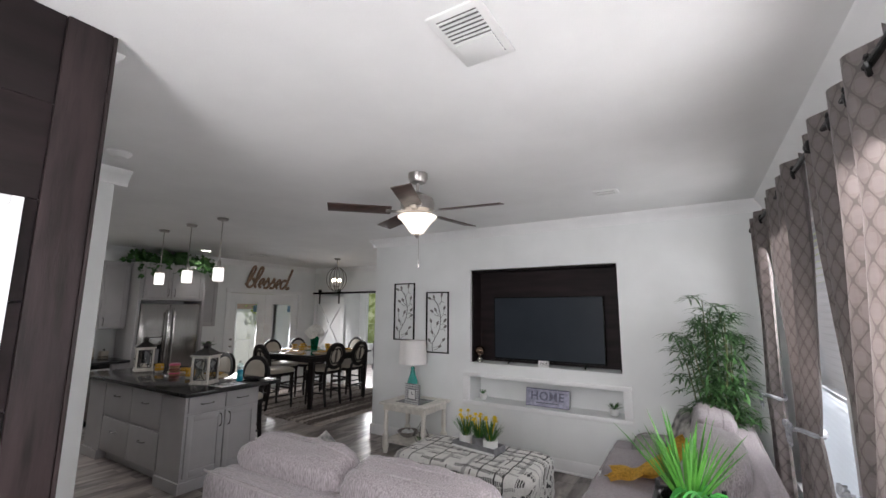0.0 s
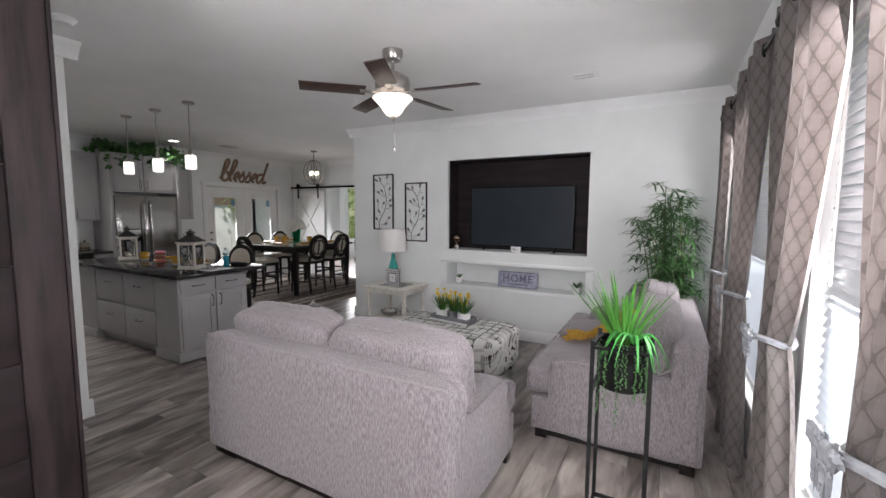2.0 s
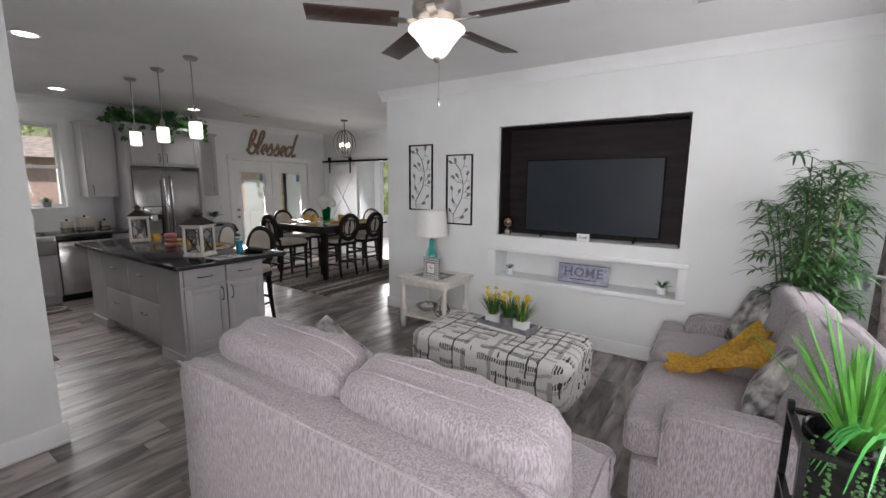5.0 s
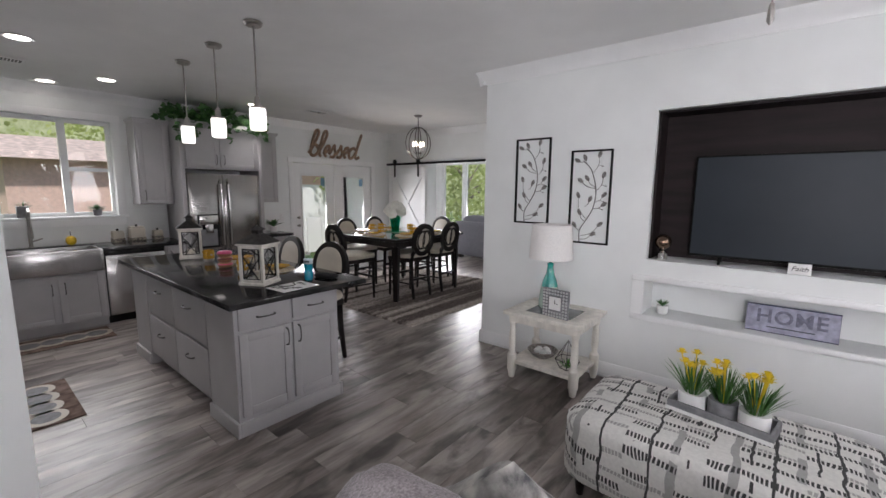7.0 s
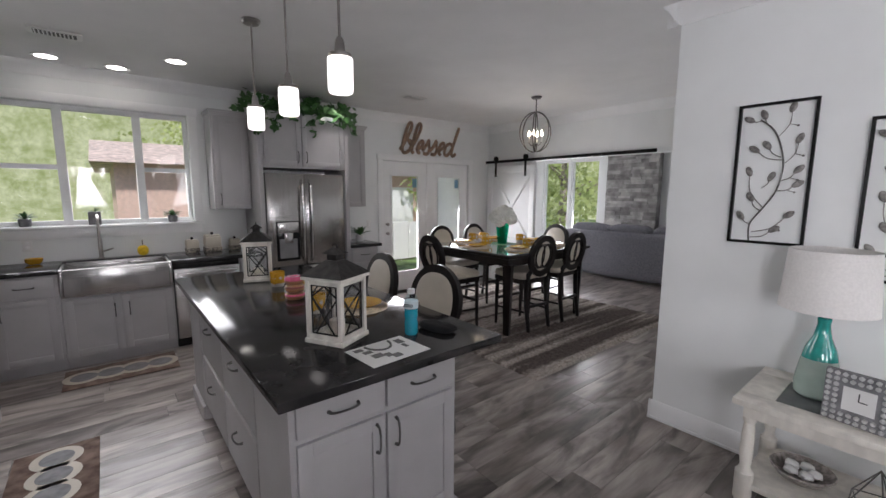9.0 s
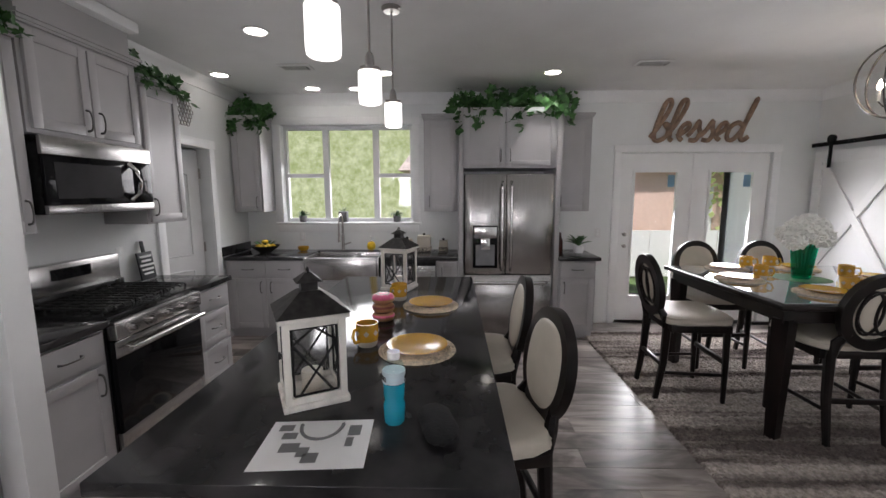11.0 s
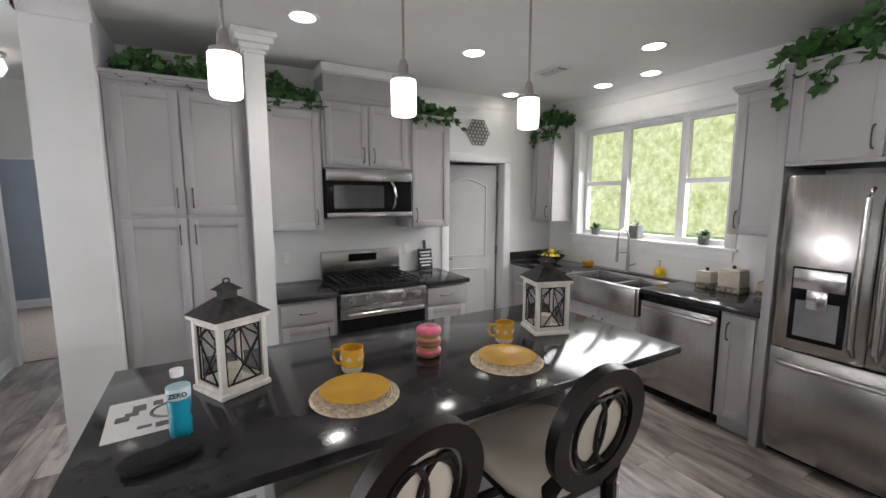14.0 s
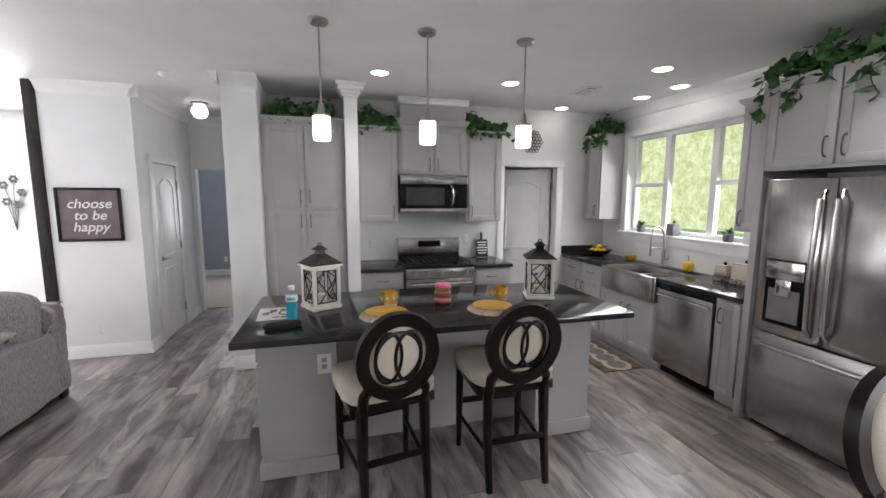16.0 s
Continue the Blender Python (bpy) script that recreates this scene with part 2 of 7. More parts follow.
def tube(bm, pts, r, n=8, closed=False):
    pts = [Vector(p) for p in pts]
    k = len(pts)
    rings = []
    up = Vector((0.12, 0.31, 0.94))
    for i, p in enumerate(pts):
        a = pts[(i - 1) % k] if closed or i else pts[0]
        c = pts[(i + 1) % k] if closed or i < k - 1 else pts[-1]
        t = (c - a).normalized()
        s = t.cross(up)
        s = s.normalized() if s.length > 1e-4 else t.orthogonal().normalized()
        w = t.cross(s)
        rr = r[i] if isinstance(r, (list, tuple)) else r
        rings.append([bm.verts.new(p + rr * (math.cos(2 * math.pi * j / n) * s + math.sin(2 * math.pi * j / n) * w)) for j in range(n)])
    for i in range(k if closed else k - 1):
        a, c = rings[i], rings[(i + 1) % k]
        for j in range(n):
            bm.faces.new((a[j], a[(j + 1) % n], c[(j + 1) % n], c[j]))
    if not closed:
        bm.faces.new(rings[0][::-1])
        bm.faces.new(rings[-1])
    return bm


def lathe(bm, prof, n=24, c=(0, 0, 0)):
    rings = []
    for r, z in prof:
        rings.append([bm.verts.new((c[0] + max(r, 1e-4) * math.cos(2 * math.pi * j / n), c[1] + max(r, 1e-4) * math.sin(2 * math.pi * j / n), c[2] + z)) for j in range(n)])
    for a, b in zip(rings, rings[1:]):
        for j in range(n):
            bm.faces.new((a[j], a[(j + 1) % n], b[(j + 1) % n], b[j]))
    bm.faces.new(rings[0][::-1])
    bm.faces.new(rings[-1])
    return bm


def cushion(bm, c, s, p=4.0, n=10, rot=None, wrinkle=0.008, seed=0):
    sub = bmesh.new()
    bmesh.ops.create_cube(sub, size=2)
    bmesh.ops.subdivide_edges(sub, edges=sub.edges[:], cuts=n, use_grid_fill=True)
    rot = rot or Matrix.Identity(3)
    for v in sub.verts:
        q = v.co
        d = (abs(q.x) ** p + abs(q.y) ** p + abs(q.z) ** p) ** (1 / p)
        q = q / d
        w = noise.noise(q * 2.5 + Vector((seed * 7.1, seed, 0))) * wrinkle * 2 + noise.noise(q * 6 + Vector((seed, 0, seed))) * wrinkle
        q = Vector((q.x * s[0] / 2, q.y * s[1] / 2, q.z * s[2] / 2)) * (1 + w / min(s))
        v.co = rot @ q + Vector(c)
    made = {v: bm.verts.new(v.co) for v in sub.verts}
    for f in sub.faces:
        bm.faces.new([made[v] for v in f.verts])
    sub.free()
    return bm


def spline(pts, k=5):
    """A smooth run through the points."""
    pts = [Vector(p) for p in pts]
    out = []
    for i in range(len(pts) - 1):
        a, b, c, d = pts[max(i - 1, 0)], pts[i], pts[i + 1], pts[min(i + 2, len(pts) - 1)]
        for j in range(k):
            t = j / k
            out.append(0.5 * (2 * b + (c - a) * t + (2 * a - 5 * b + 4 * c - d) * t * t + (3 * b - a - 3 * c + d) * t ** 3))
    return out + [pts[-1]]


def mesh_of(name, bm, material, smooth=True):
    bmesh.ops.recalc_face_normals(bm, faces=bm.faces)
    me = bpy.data.meshes.new(name)
    bm.to_mesh(me)
    bm.free()
    if smooth:
        me.polygons.foreach_set("use_smooth", [True] * len(me.polygons))
        me.set_sharp_from_angle(angle=radians(38))
    for mt in material if isinstance(material, (list, tuple)) else [material]:
        me.materials.append(mt)
    return me


def part(name, bm, material, parent=None, label=""):
    ob = new(name, mesh_of(name, bm, material))
    if parent:
        ob.parent = parent
    if label:
        tagged(ob, label)
    return ob


def thing(name, label, category, m=None, group=""):
    ob = new(name)
    ob.empty_display_size = 0.1
    ob.matrix_world = m if m else Matrix.Identity(4)
    return tagged(ob, label, category, group)


def structure(name, bm, material, label):
    ob = part(name, bm, material)
    return tagged(ob, label, kind="structure")


# ---- structure ----
H = 2.74
XW, XE, YB, YT, YS = -8.2, 0.62, 7.25, 4.68, 0.54


def wall_x(name, y0, y1, xa, xb, holes, mtl, label, z1=H):
    """A wall between y0 and y1, running along x, with holes (x0, x1, z0, z1)."""
    bm = bmesh.new()
    cur = xa
    for h0, h1, z0, zt in sorted(holes):
        box(bm, cur, h0, y0, y1, 0, z1)
        if z0 > 0:
            box(bm, h0, h1, y0, y1, 0, z0)
        box(bm, h0, h1, y0, y1, zt, z1)
        cur = h1
    box(bm, cur, xb, y0, y1, 0, z1)
    return structure(name, bm, mtl, label)


def wall_y(name, x0, x1, ya, yb, holes, mtl, label, z1=H):
    bm = bmesh.new()
    cur = ya
    for h0, h1, z0, zt in sorted(holes):
        box(bm, x0, x1, cur, h0, 0, z1)
        if z0 > 0:
            box(bm, x0, x1, h0, h1, 0, z0)
        box(bm, x0, x1, h0, h1, zt, z1)
        cur = h1
    box(bm, x0, x1, cur, yb, 0, z1)
    return structure(name, bm, mtl, label)


WIN = (0.99, 2.56, 1.25, 2.4)
FD = (5.02, 6.76, 0.02, 2.06)
LWIN = ((2.8, 4.2, 0.42, 2.3), (0.9, 2.05, 0.42, 2.3))
structure("ground", B(-60, 60, -60, 60, -0.45, -0.35), mat("lawn", (0.1, 0.16, 0.05), 0.9, var=0.3, scale=2, bump=0.5), "flat mown lawn round the house")
structure("subfloor", B(-9.8, 0.75, -4.1, 10.7, -0.3, -0.012), mat("floor_joint", (0.03, 0.025, 0.022), 0.8), "dark base under the floor planks")
structure("ceiling", B(-9.8, 0.75, -4.1, 10.7, H, H + 0.2), CEIL, "smooth white painted ceiling")
wall_y("wall_west", XW - 0.16, XW, 0.4, YB + 0.12, [WIN, FD], WALL, "white painted wall with window and french doors")
wall_x("wall_south_kitchen", YS - 0.12, YS, XW, -3.99, [(-7.46, -6.72, 0, 2.05)], WALL, "white painted kitchen wall behind the range")
wall_y("wall_stub", -3.985, -3.69, -1.1, 1.27, [], WALL, "white wall end beside the tall pantry cabinet")
wall_x("wall_hall_end", -1.22, -1.1, -3.985, -1.9, [(-3.6, -2.77, 0, 2.03)], WALL, "white hall end wall with bedroom opening")
wall_y("wall_closet_west", -2.72, -2.6, -1.1, 0.46, [(-0.45, 0.22, 0, 2.03)], WALL, "white hall wall with closet door")
wall_x("wall_closet_north", YS - 0.08, 0.575, -2.72, -1.875, [], WALL, "white painted living room wall")
wall_y("wall_closet_east", -2.0, -1.885, -1.3, 0.46, [], WALL, "wall behind the dark wood cladding")
wall_x("wall_foyer_south", -1.42, -1.3, -2.0, 0.75, [], WALL, "white foyer wall")
wall_y("wall_east", XE, XE + 0.15, -1.3, YT + 0.5, list(LWIN), WALL, "white living room wall with two tall windows")
tvw = bmesh.new()
for b in ((-4.0, -2.44, 0, H), (-0.68, XE, 0, H), (-2.44, -0.68, 0, 0.62), (-2.44, -0.68, 0.9, 1.07), (-2.44, -0.68, 2.22, H)):
    box(tvw, b[0], b[1], YT, YT + 0.3, b[2], b[3])
box(tvw, -4.0, XE, YT + 0.3, YT + 0.42, 0, H)
structure("wall_north_living", tvw, WALL, "white wall with a recessed television niche")
wall_y("wall_dining_east", -4.0, -3.88, YT + 0.42, YB, [], WALL, "white dining wall")
wall_x("wall_north_dining", YB, YB + 0.12, XW, -3.88, [(-7.2, -4.35, 0, 2.1)], WALL, "white wall with a wide opening to the sunroom")
wall_x("wall_sunroom_north", 10.5, 10.65, -9.8, -3.88, [(-9.4, -8.66, 0.6, 2.36), (-8.6, -7.86, 0.6, 2.36)], WALL, "white sunroom wall with two windows")
wall_y("wall_sunroom_west", -9.8, -9.65, YB, 10.65, [], WALL, "white sunroom wall")
wall_y("wall_sunroom_east", -3.88, -3.76, YB, 10.65, [], WALL, "white sunroom wall")
wall_x("wall_sunroom_south", YB, YB + 0.12, -9.8, XW - 0.16, [], WALL, "white sunroom wall")
wall_x("wall_bedroom_south", -4.1, -3.98, -5.0, -1.9, [], BLUEWALL, "blue grey bedroom wall")
wall_y("wall_bedroom_east", -1.9, -1.78, -4.1, -1.22, [], BLUEWALL, "blue grey bedroom wall")
wall_y("wall_bedroom_west", -5.0, -4.88, -4.1, -1.1, [], BLUEWALL, "blue grey bedroom wall")
wall_x("wall_bedroom_north", -1.22, -1.1, -5.0, -3.985, [], BLUEWALL, "blue grey bedroom wall")
wall_x("wall_pantry_back", -1.0, -0.9, XW, -3.985, [], WALL, "white pantry room wall")
wall_y("wall_pantry_west", XW - 0.16, XW, -1.0, 0.4, [], WALL, "white pantry room wall")
structure("bedroom_carpet", B(-5.0, -1.9, -4.0, -1.2, -0.01, 0.012), CARPET, "beige bedroom carpet")


# cladding of dark boards on the foyer side of the closet
clad = tagged(new("wall_cladding"), "dark stained horizontal board cladding with corner board", kind="structure")
part("corner_board", B(-1.874, -1.85, 0.44, 0.574, 0, H, bevel=0.004), DARKWOODV, clad)
part("corner_board", B(-1.955, -1.85, 0.576, 0.59, 0, H, bevel=0.004), DARKWOODV, clad)
for i in range(8):
    part("board", B(-1.885, -1.862, -1.29, 0.4385, i * 0.3425 + 0.001, i * 0.3425 + 0.3415, bevel=0.0015), DARKWOOD, clad)


def crown(name, a, b, inward):
    """A stepped crown moulding along the ceiling from a to b; inward: the way into the room."""
    bm = bmesh.new()
    a, b, k = Vector((*a, 0)), Vector((*b, 0)), Vector((*inward, 0))
    prof = [(0, -0.115), (0.012, -0.115), (0.016, -0.09), (0.05, -0.04), (0.075, -0.018), (0.08, 0), (0, 0)]
    rows = [[bm.verts.new(p + k * d + Vector((0, 0, H + z))) for d, z in prof] for p in (a, b)]
    for i in range(len(prof) - 1):
        bm.faces.new((rows[0][i], rows[0][i + 1], rows[1][i + 1], rows[1][i]))
    bm.faces.new(rows[0])
    bm.faces.new(rows[1][::-1])
    return structure(name, bm, TRIM, "white crown moulding under the ceiling")


def base(name, a, b, inward, h=0.135):
    bm = bmesh.new()
    a, b, k = Vector((*a, 0)), Vector((*b, 0)), Vector((*inward, 0))
    prof = [(0, 0.004), (0.022, 0.004), (0.022, 0.02), (0.015, 0.024), (0.015, h - 0.025), (0.009, h - 0.01), (0.006, h), (0, h)]
    rows = [[bm.verts.new(p + k * d + Vector((0, 0, z))) for d, z in prof] for p in (a, b)]
    for i in range(len(prof) - 1):
        bm.faces.new((rows[0][i], rows[0][i + 1], rows[1][i + 1], rows[1][i]))
    bm.faces.new(rows[0])
    bm.faces.new(rows[1][::-1])
    return structure(name, bm, TRIM, "white painted baseboard")


for a, b, k in (((-4.08, YT), (XE, YT), (0, -1)), ((-4.0, YT - 0.08), (-4.0, YB), (-1, 0)), ((XE, -1.3), (XE, YT), (-1, 0)), ((XW, YS), (XW, YB), (1, 0)), ((XW, YB), (-4.0, YB), (0, -1)),
                ((XW, YS), (-4.9, YS), (0, 1)), ((-4.0, 1.27), (-3.69, 1.27), (0, 1)), ((-3.69, -1.1), (-3.69, 1.35), (1, 0)), ((-3.69, -1.1), (-2.72, -1.1), (0, 1)), ((-2.72, -1.1), (-2.72, 0.655), (-1, 0)), ((-2.8, 0.575), (-1.96, 0.575), (0, 1))):
    crown("crown_moulding", a, b, k)
for a, b, k in (((-4.022, YT), (XE, YT), (0, -1)), ((-4.0, YT - 0.022), (-4.0, YB), (-1, 0)), ((XE, -1.3), (XE, YT), (-1, 0)), ((XW, 4.62), (XW, 4.93), (1, 0)), ((XW, 6.85), (XW, YB), (1, 0)), ((XW, YB), (-7.3, YB), (0, -1)),
                ((-8.2, YS), (-7.55, YS), (0, 1)), ((-3.98, 1.27), (-3.69, 1.27), (0, 1)), ((-3.69, -1.1), (-3.69, 1.292), (1, 0)), ((-2.72, 0.3), (-2.72, 0.597), (-1, 0)), ((-2.72, -1.1), (-2.72, -0.54), (-1, 0)), ((-2.742, 0.575), (-1.96, 0.575), (0, 1)), ((-4.9, -3.98), (-1.9, -3.98), (0, 1))):
    base("baseboard", a, b, k)


def R(x, y, z=0, rz=0):
    return pose(x, y, z, 0, 0, rz)


def casing(parent, w, h, t=0.085, d=0.02, foot=0.0):
    """Trim round an opening of width w and height h, centred on local x, lying at y from -d to 0."""
    part("side_casing", B(-w / 2 - t, -w / 2, -d, 0, foot, h, bevel=0.003), TRIM, parent)
    part("side_casing", B(w / 2, w / 2 + t, -d, 0, foot, h, bevel=0.003), TRIM, parent)
    part("head_casing", B(-w / 2 - t - 0.01, w / 2 + t + 0.01, -d - 0.004, 0, h, h + t, bevel=0.003), TRIM, parent)


def pane(name, parent, *a):
    ob = part(name, B(*a), GLASS, parent)
    ob.visible_shadow = False
    return ob


# kitchen window, frame local: x along the wall, y into the room is negative
kw = tagged(new("window_1"), "white three-part kitchen window with sashes", kind="structure")
kw.matrix_world = R(XW, (WIN[0] + WIN[1]) / 2, 0, 90)
hw = (WIN[1] - WIN[0]) / 2
casing(kw, 2 * hw, WIN[3], foot=WIN[2])
part("window_sill", B(-hw - 0.1, hw + 0.1, -0.035, 0.1, WIN[2] - 0.03, WIN[2] - 0.002, bevel=0.005), TRIM, kw)
part("apron", B(-hw - 0.07, hw + 0.07, -0.018, 0, WIN[2] - 0.12, WIN[2] - 0.03, bevel=0.003), TRIM, kw)
for i, (a, b, slid) in enumerate(((-hw, -hw + 0.51, 1), (-hw + 0.51, hw - 0.45, 0), (hw - 0.45, hw, 1))):
    fb = bmesh.new()
    box(fb, a, a + 0.035, 0.09, 0.15, WIN[2], WIN[3])
    box(fb, b - 0.035, b, 0.09, 0.15, WIN[2], WIN[3])
    box(fb, a + 0.035, b - 0.035, 0.09, 0.15, WIN[2], WIN[2] + 0.045)
    box(fb, a + 0.035, b - 0.035, 0.09, 0.15, WIN[3] - 0.045, WIN[3])
    if slid:
        box(fb, a + 0.035, b - 0.035, 0.085, 0.145, 1.79, 1.835)
    part("window_frame", fb, TRIM, kw)
    pane("pane", kw, a + 0.036, b - 0.036, 0.118, 0.124, WIN[2] + 0.046, WIN[3] - 0.046)

# french doors
fd = tagged(new("door_1"), "white french doors with tall glass panes", kind="structure")
fd.matrix_world = R(XW, (FD[0] + FD[1]) / 2, 0, 90)
fw = (FD[1] - FD[0]) / 2
casing(fd, 2 * fw, FD[3])
part("threshold", B(-fw, fw, 0.0, 0.15, 0, 0.02), NICKEL, fd)
for sgn in (-1, 1):
    a, b = (-fw + 0.004, -0.02) if sgn < 0 else (0.02, fw - 0.004)
    db = bmesh.new()
    for q in ((a, a + 0.17, 0.03, 2.05), (b - 0.17, b, 0.03, 2.05), (a + 0.17, b - 0.17, 0.03, 0.33), (a + 0.17, b - 0.17, 1.84, 2.05)):
        box(db, q[0], q[1], 0.03, 0.075, q[2], q[3])
    leaf_door = part("door_leaf", db, TRIM, fd)
    gb = bmesh.new()
    for q in ((a + 0.15, a + 0.18, 0.31, 1.86), (b - 0.18, b - 0.15, 0.31, 1.86), (a + 0.18, b - 0.18, 0.31, 0.34), (a + 0.18, b - 0.18, 1.83, 1.86)):
        box(gb, q[0], q[1], 0.02, 0.03, q[2], q[3])
    part("glazing_bead", gb, TRIM, leaf_door)
    pane("pane", leaf_door, a + 0.17, b - 0.17, 0.05, 0.056, 0.33, 1.84)
    part("energy_sticker", B(b - 0.27, b - 0.19, 0.046, 0.049, 1.66, 1.8), mat("blue_sticker", (0.2, 0.35, 0.5), 0.6), leaf_door)
    if sgn < 0:
        for z in (0.96, 1.1):
            kb = rod(bmesh.new(), (a + 0.07, 0.03, z), (a + 0.07, -0.03, z), 0.012)
            cushion(kb, (a + 0.07, -0.03, z), (0.05, 0.04, 0.05), p=2, n=4, wrinkle=0)
            part("door_knob", kb, NICKEL, leaf_door)
part("astragal", B(-0.022, 0.022, 0.015, 0.03, 0.03, 2.05), TRIM, fd)


def panel_door(name, m, w, h, label):
    """A white two-panel interior door with an arched upper panel; hinge at local x = 0."""
    d = tagged(new(name), label, kind="structure")
    d.matrix_world = m
    bm = B(0, w, 0.0, 0.035, 0.01, h, bevel=0.002)
    leaf = part("door_leaf", bm, TRIM, d)
    for z0, z1, arch in ((0.22, 0.82, 0), (0.98, h - 0.16, 0.09)):
        pts = [(0.12, -0.002, z0), (w - 0.12, -0.002, z0), (w - 0.12, -0.002, z1 - arch)]
        pts += [(w - 0.12 - (w - 0.24) * k / 8, -0.002, z1 - arch + arch * math.sin(math.pi * k / 8)) for k in range(1, 8)] + [(0.12, -0.002, z1 - arch)]
        part("panel_moulding", tube(bmesh.new(), pts, 0.011, 6, True), TRIM, leaf)
    x = w - 0.07
    hb = rod(bmesh.new(), (x, 0, 0.95), (x, -0.05, 0.95), 0.011)
    rod(hb, (x + 0.005, -0.05, 0.95), (x - 0.11, -0.05, 0.95), 0.009)
    rod(hb, (x, -0.001, 0.95), (x, -0.01, 0.95), 0.03)
    part("lever_handle", hb, NICKEL, leaf)
    for z in (0.25, 1.05, 1.8):
        part("hinge", rod(bmesh.new(), (-0.006, -0.008, z - 0.05), (-0.006, -0.008, z + 0.05), 0.009), NICKEL, leaf)
    return d


# pantry room door, ajar into the pantry, hinged at its west side
panel_door("door_2", R(-7.44, 0.47, 0, -8), 0.7, 2.03, "white panelled pantry door standing ajar")
bpy.data.objects["door_2"].matrix_world = R(-7.43, 0.44, 0, 180 + 180 - 24) @ Matrix.Diagonal((1, -1, 1, 1))
pc = tagged(new("door_casing"), "white trim round the pantry doorway", kind="structure")
pc.matrix_world = R(-7.09, YS, 0, 180)
casing(pc, 0.74, 2.05)
panel_door("door_3", R(-2.73, -0.44, 0, 90) @ Matrix.Diagonal((1, -1, 1, 1)), 0.65, 2.02, "closed white panelled closet door with lever handle")
cc = tagged(new("door_casing"), "white trim round the closet door", kind="structure")
cc.matrix_world = R(-2.72, -0.115, 0, -90)
casing(cc, 0.67, 2.03)

# living room windows with blinds
for i, (a, b, z0, z1) in enumerate(LWIN):
    w = tagged(new("window_%d" % (i + 2)), "tall white window with lowered white slat blind", kind="structure")
    w.matrix_world = R(XE, (a + b) / 2, 0, -90)
    h = (b - a) / 2
    casing(w, 2 * h, z1, foot=z0)
    part("window_sill", B(-h - 0.1, h + 0.1, -0.05, 0.08, z0 - 0.03, z0 - 0.002, bevel=0.005), TRIM, w)
    part("apron", B(-h - 0.08, h + 0.08, -0.018, 0, z0 - 0.12, z0 - 0.03, bevel=0.003), TRIM, w)
    fb = bmesh.new()
    for q in ((-h, -h + 0.04, z0, z1), (h - 0.04, h, z0, z1), (-h + 0.04, h - 0.04, z0, z0 + 0.05), (-h + 0.04, h - 0.04, z1 - 0.05, z1), (-h + 0.04, h - 0.04, 1.34, 1.38)):
        box(fb, q[0], q[1], 0.1, 0.14, q[2], q[3])
    part("window_frame", fb, TRIM, w)
    pane("pane", w, -h + 0.04, h - 0.04, 0.118, 0.122, z0 + 0.05, z1 - 0.05)
    bl = thing("window_blind", "white slatted blind hanging closed in the window", "blind", w.matrix_world.copy(), "living room blinds")
    part("head_rail", B(-h + 0.01, h - 0.01, 0.01, 0.06, z1 - 0.05, z1 - 0.005, bevel=0.004), WHITE, bl)
    slat = bmesh.new()
    box(slat, -h + 0.012, h - 0.012, -0.024, 0.024, -0.0015, 0.0015)
    BLINDM = translucent("blind_slat", (0.74, 0.77, 0.8), 0.3)
    sm = mesh_of("slat", slat, BLINDM)
    z = z0 + 0.05
    while z < z1 - 0.06:
        o = new("slat", sm)
        o.parent = bl
        o.location, o.rotation_euler = (0, 0.035, z), (radians(66), 0, 0)
        z += 0.042
    part("bottom_rail", B(-h + 0.012, h - 0.012, 0.015, 0.055, z0 + 0.005, z0 + 0.028, bevel=0.003), WHITE, bl)
    part("wand", rod(bmesh.new(), (-h + 0.12, 0.005, z1 - 0.06), (-h + 0.13, 0.003, 1.3), 0.005), WHITE, bl)


# ---- kitchen ----
def pull(bm, x, y, z, vert=True, L=0.12):
    a = Vector((0, 0, 1)) if vert else Vector((1, 0, 0))
    c = Vector((x, y, z))
    pts = [c + a * (L / 2 * math.cos(math.pi * k / 8)) + Vector((0, -0.032, 0)) * (math.sin(math.pi * k / 8) ** 0.5 if 0 < k < 8 else 0) for k in range(9)]
    return tube(bm, pts, [0.0075, 0.0055, 0.005, 0.0045, 0.0045, 0.0045, 0.005, 0.0055, 0.0075], 6)


def shaker(parent, x0, x1, z0, z1, y, handle=None, name="door", flat=False, material=None):
    """A shaker front on the plane y, proud towards -y."""
    material = material or CAB
    bm = bmesh.new()
    s = 0.055
    g = 0.003
    x0, x1, z0, z1 = x0 + g, x1 - g, z0 + g, z1 - g
    if flat or z1 - z0 < 0.24:
        box(bm, x0, x1, y - 0.02, y, z0, z1, bevel=0.003)
    else:
        box(bm, x0 + s, x1 - s, y - 0.01, y, z0 + s, z1 - s)
    d = part(name, bm, material, parent)
    if not (flat or z1 - z0 < 0.24):
        for q in ((x0, x0 + s), (x1 - s, x1)):
            part("stile", B(q[0], q[1], y - 0.02, y, z0, z1, bevel=0.002), material, d)
        for q in ((z0, z0 + s), (z1 - s, z1)):
            part("cross_rail", B(x0 + s, x1 - s, y - 0.0195, y, q[0], q[1], bevel=0.002), material, d)
    if handle:
        hx, hz, v = handle
        part("handle", pull(bmesh.new(), hx, y - 0.02, hz, v), PULL, d, "curved dark pewter pull")
    return d


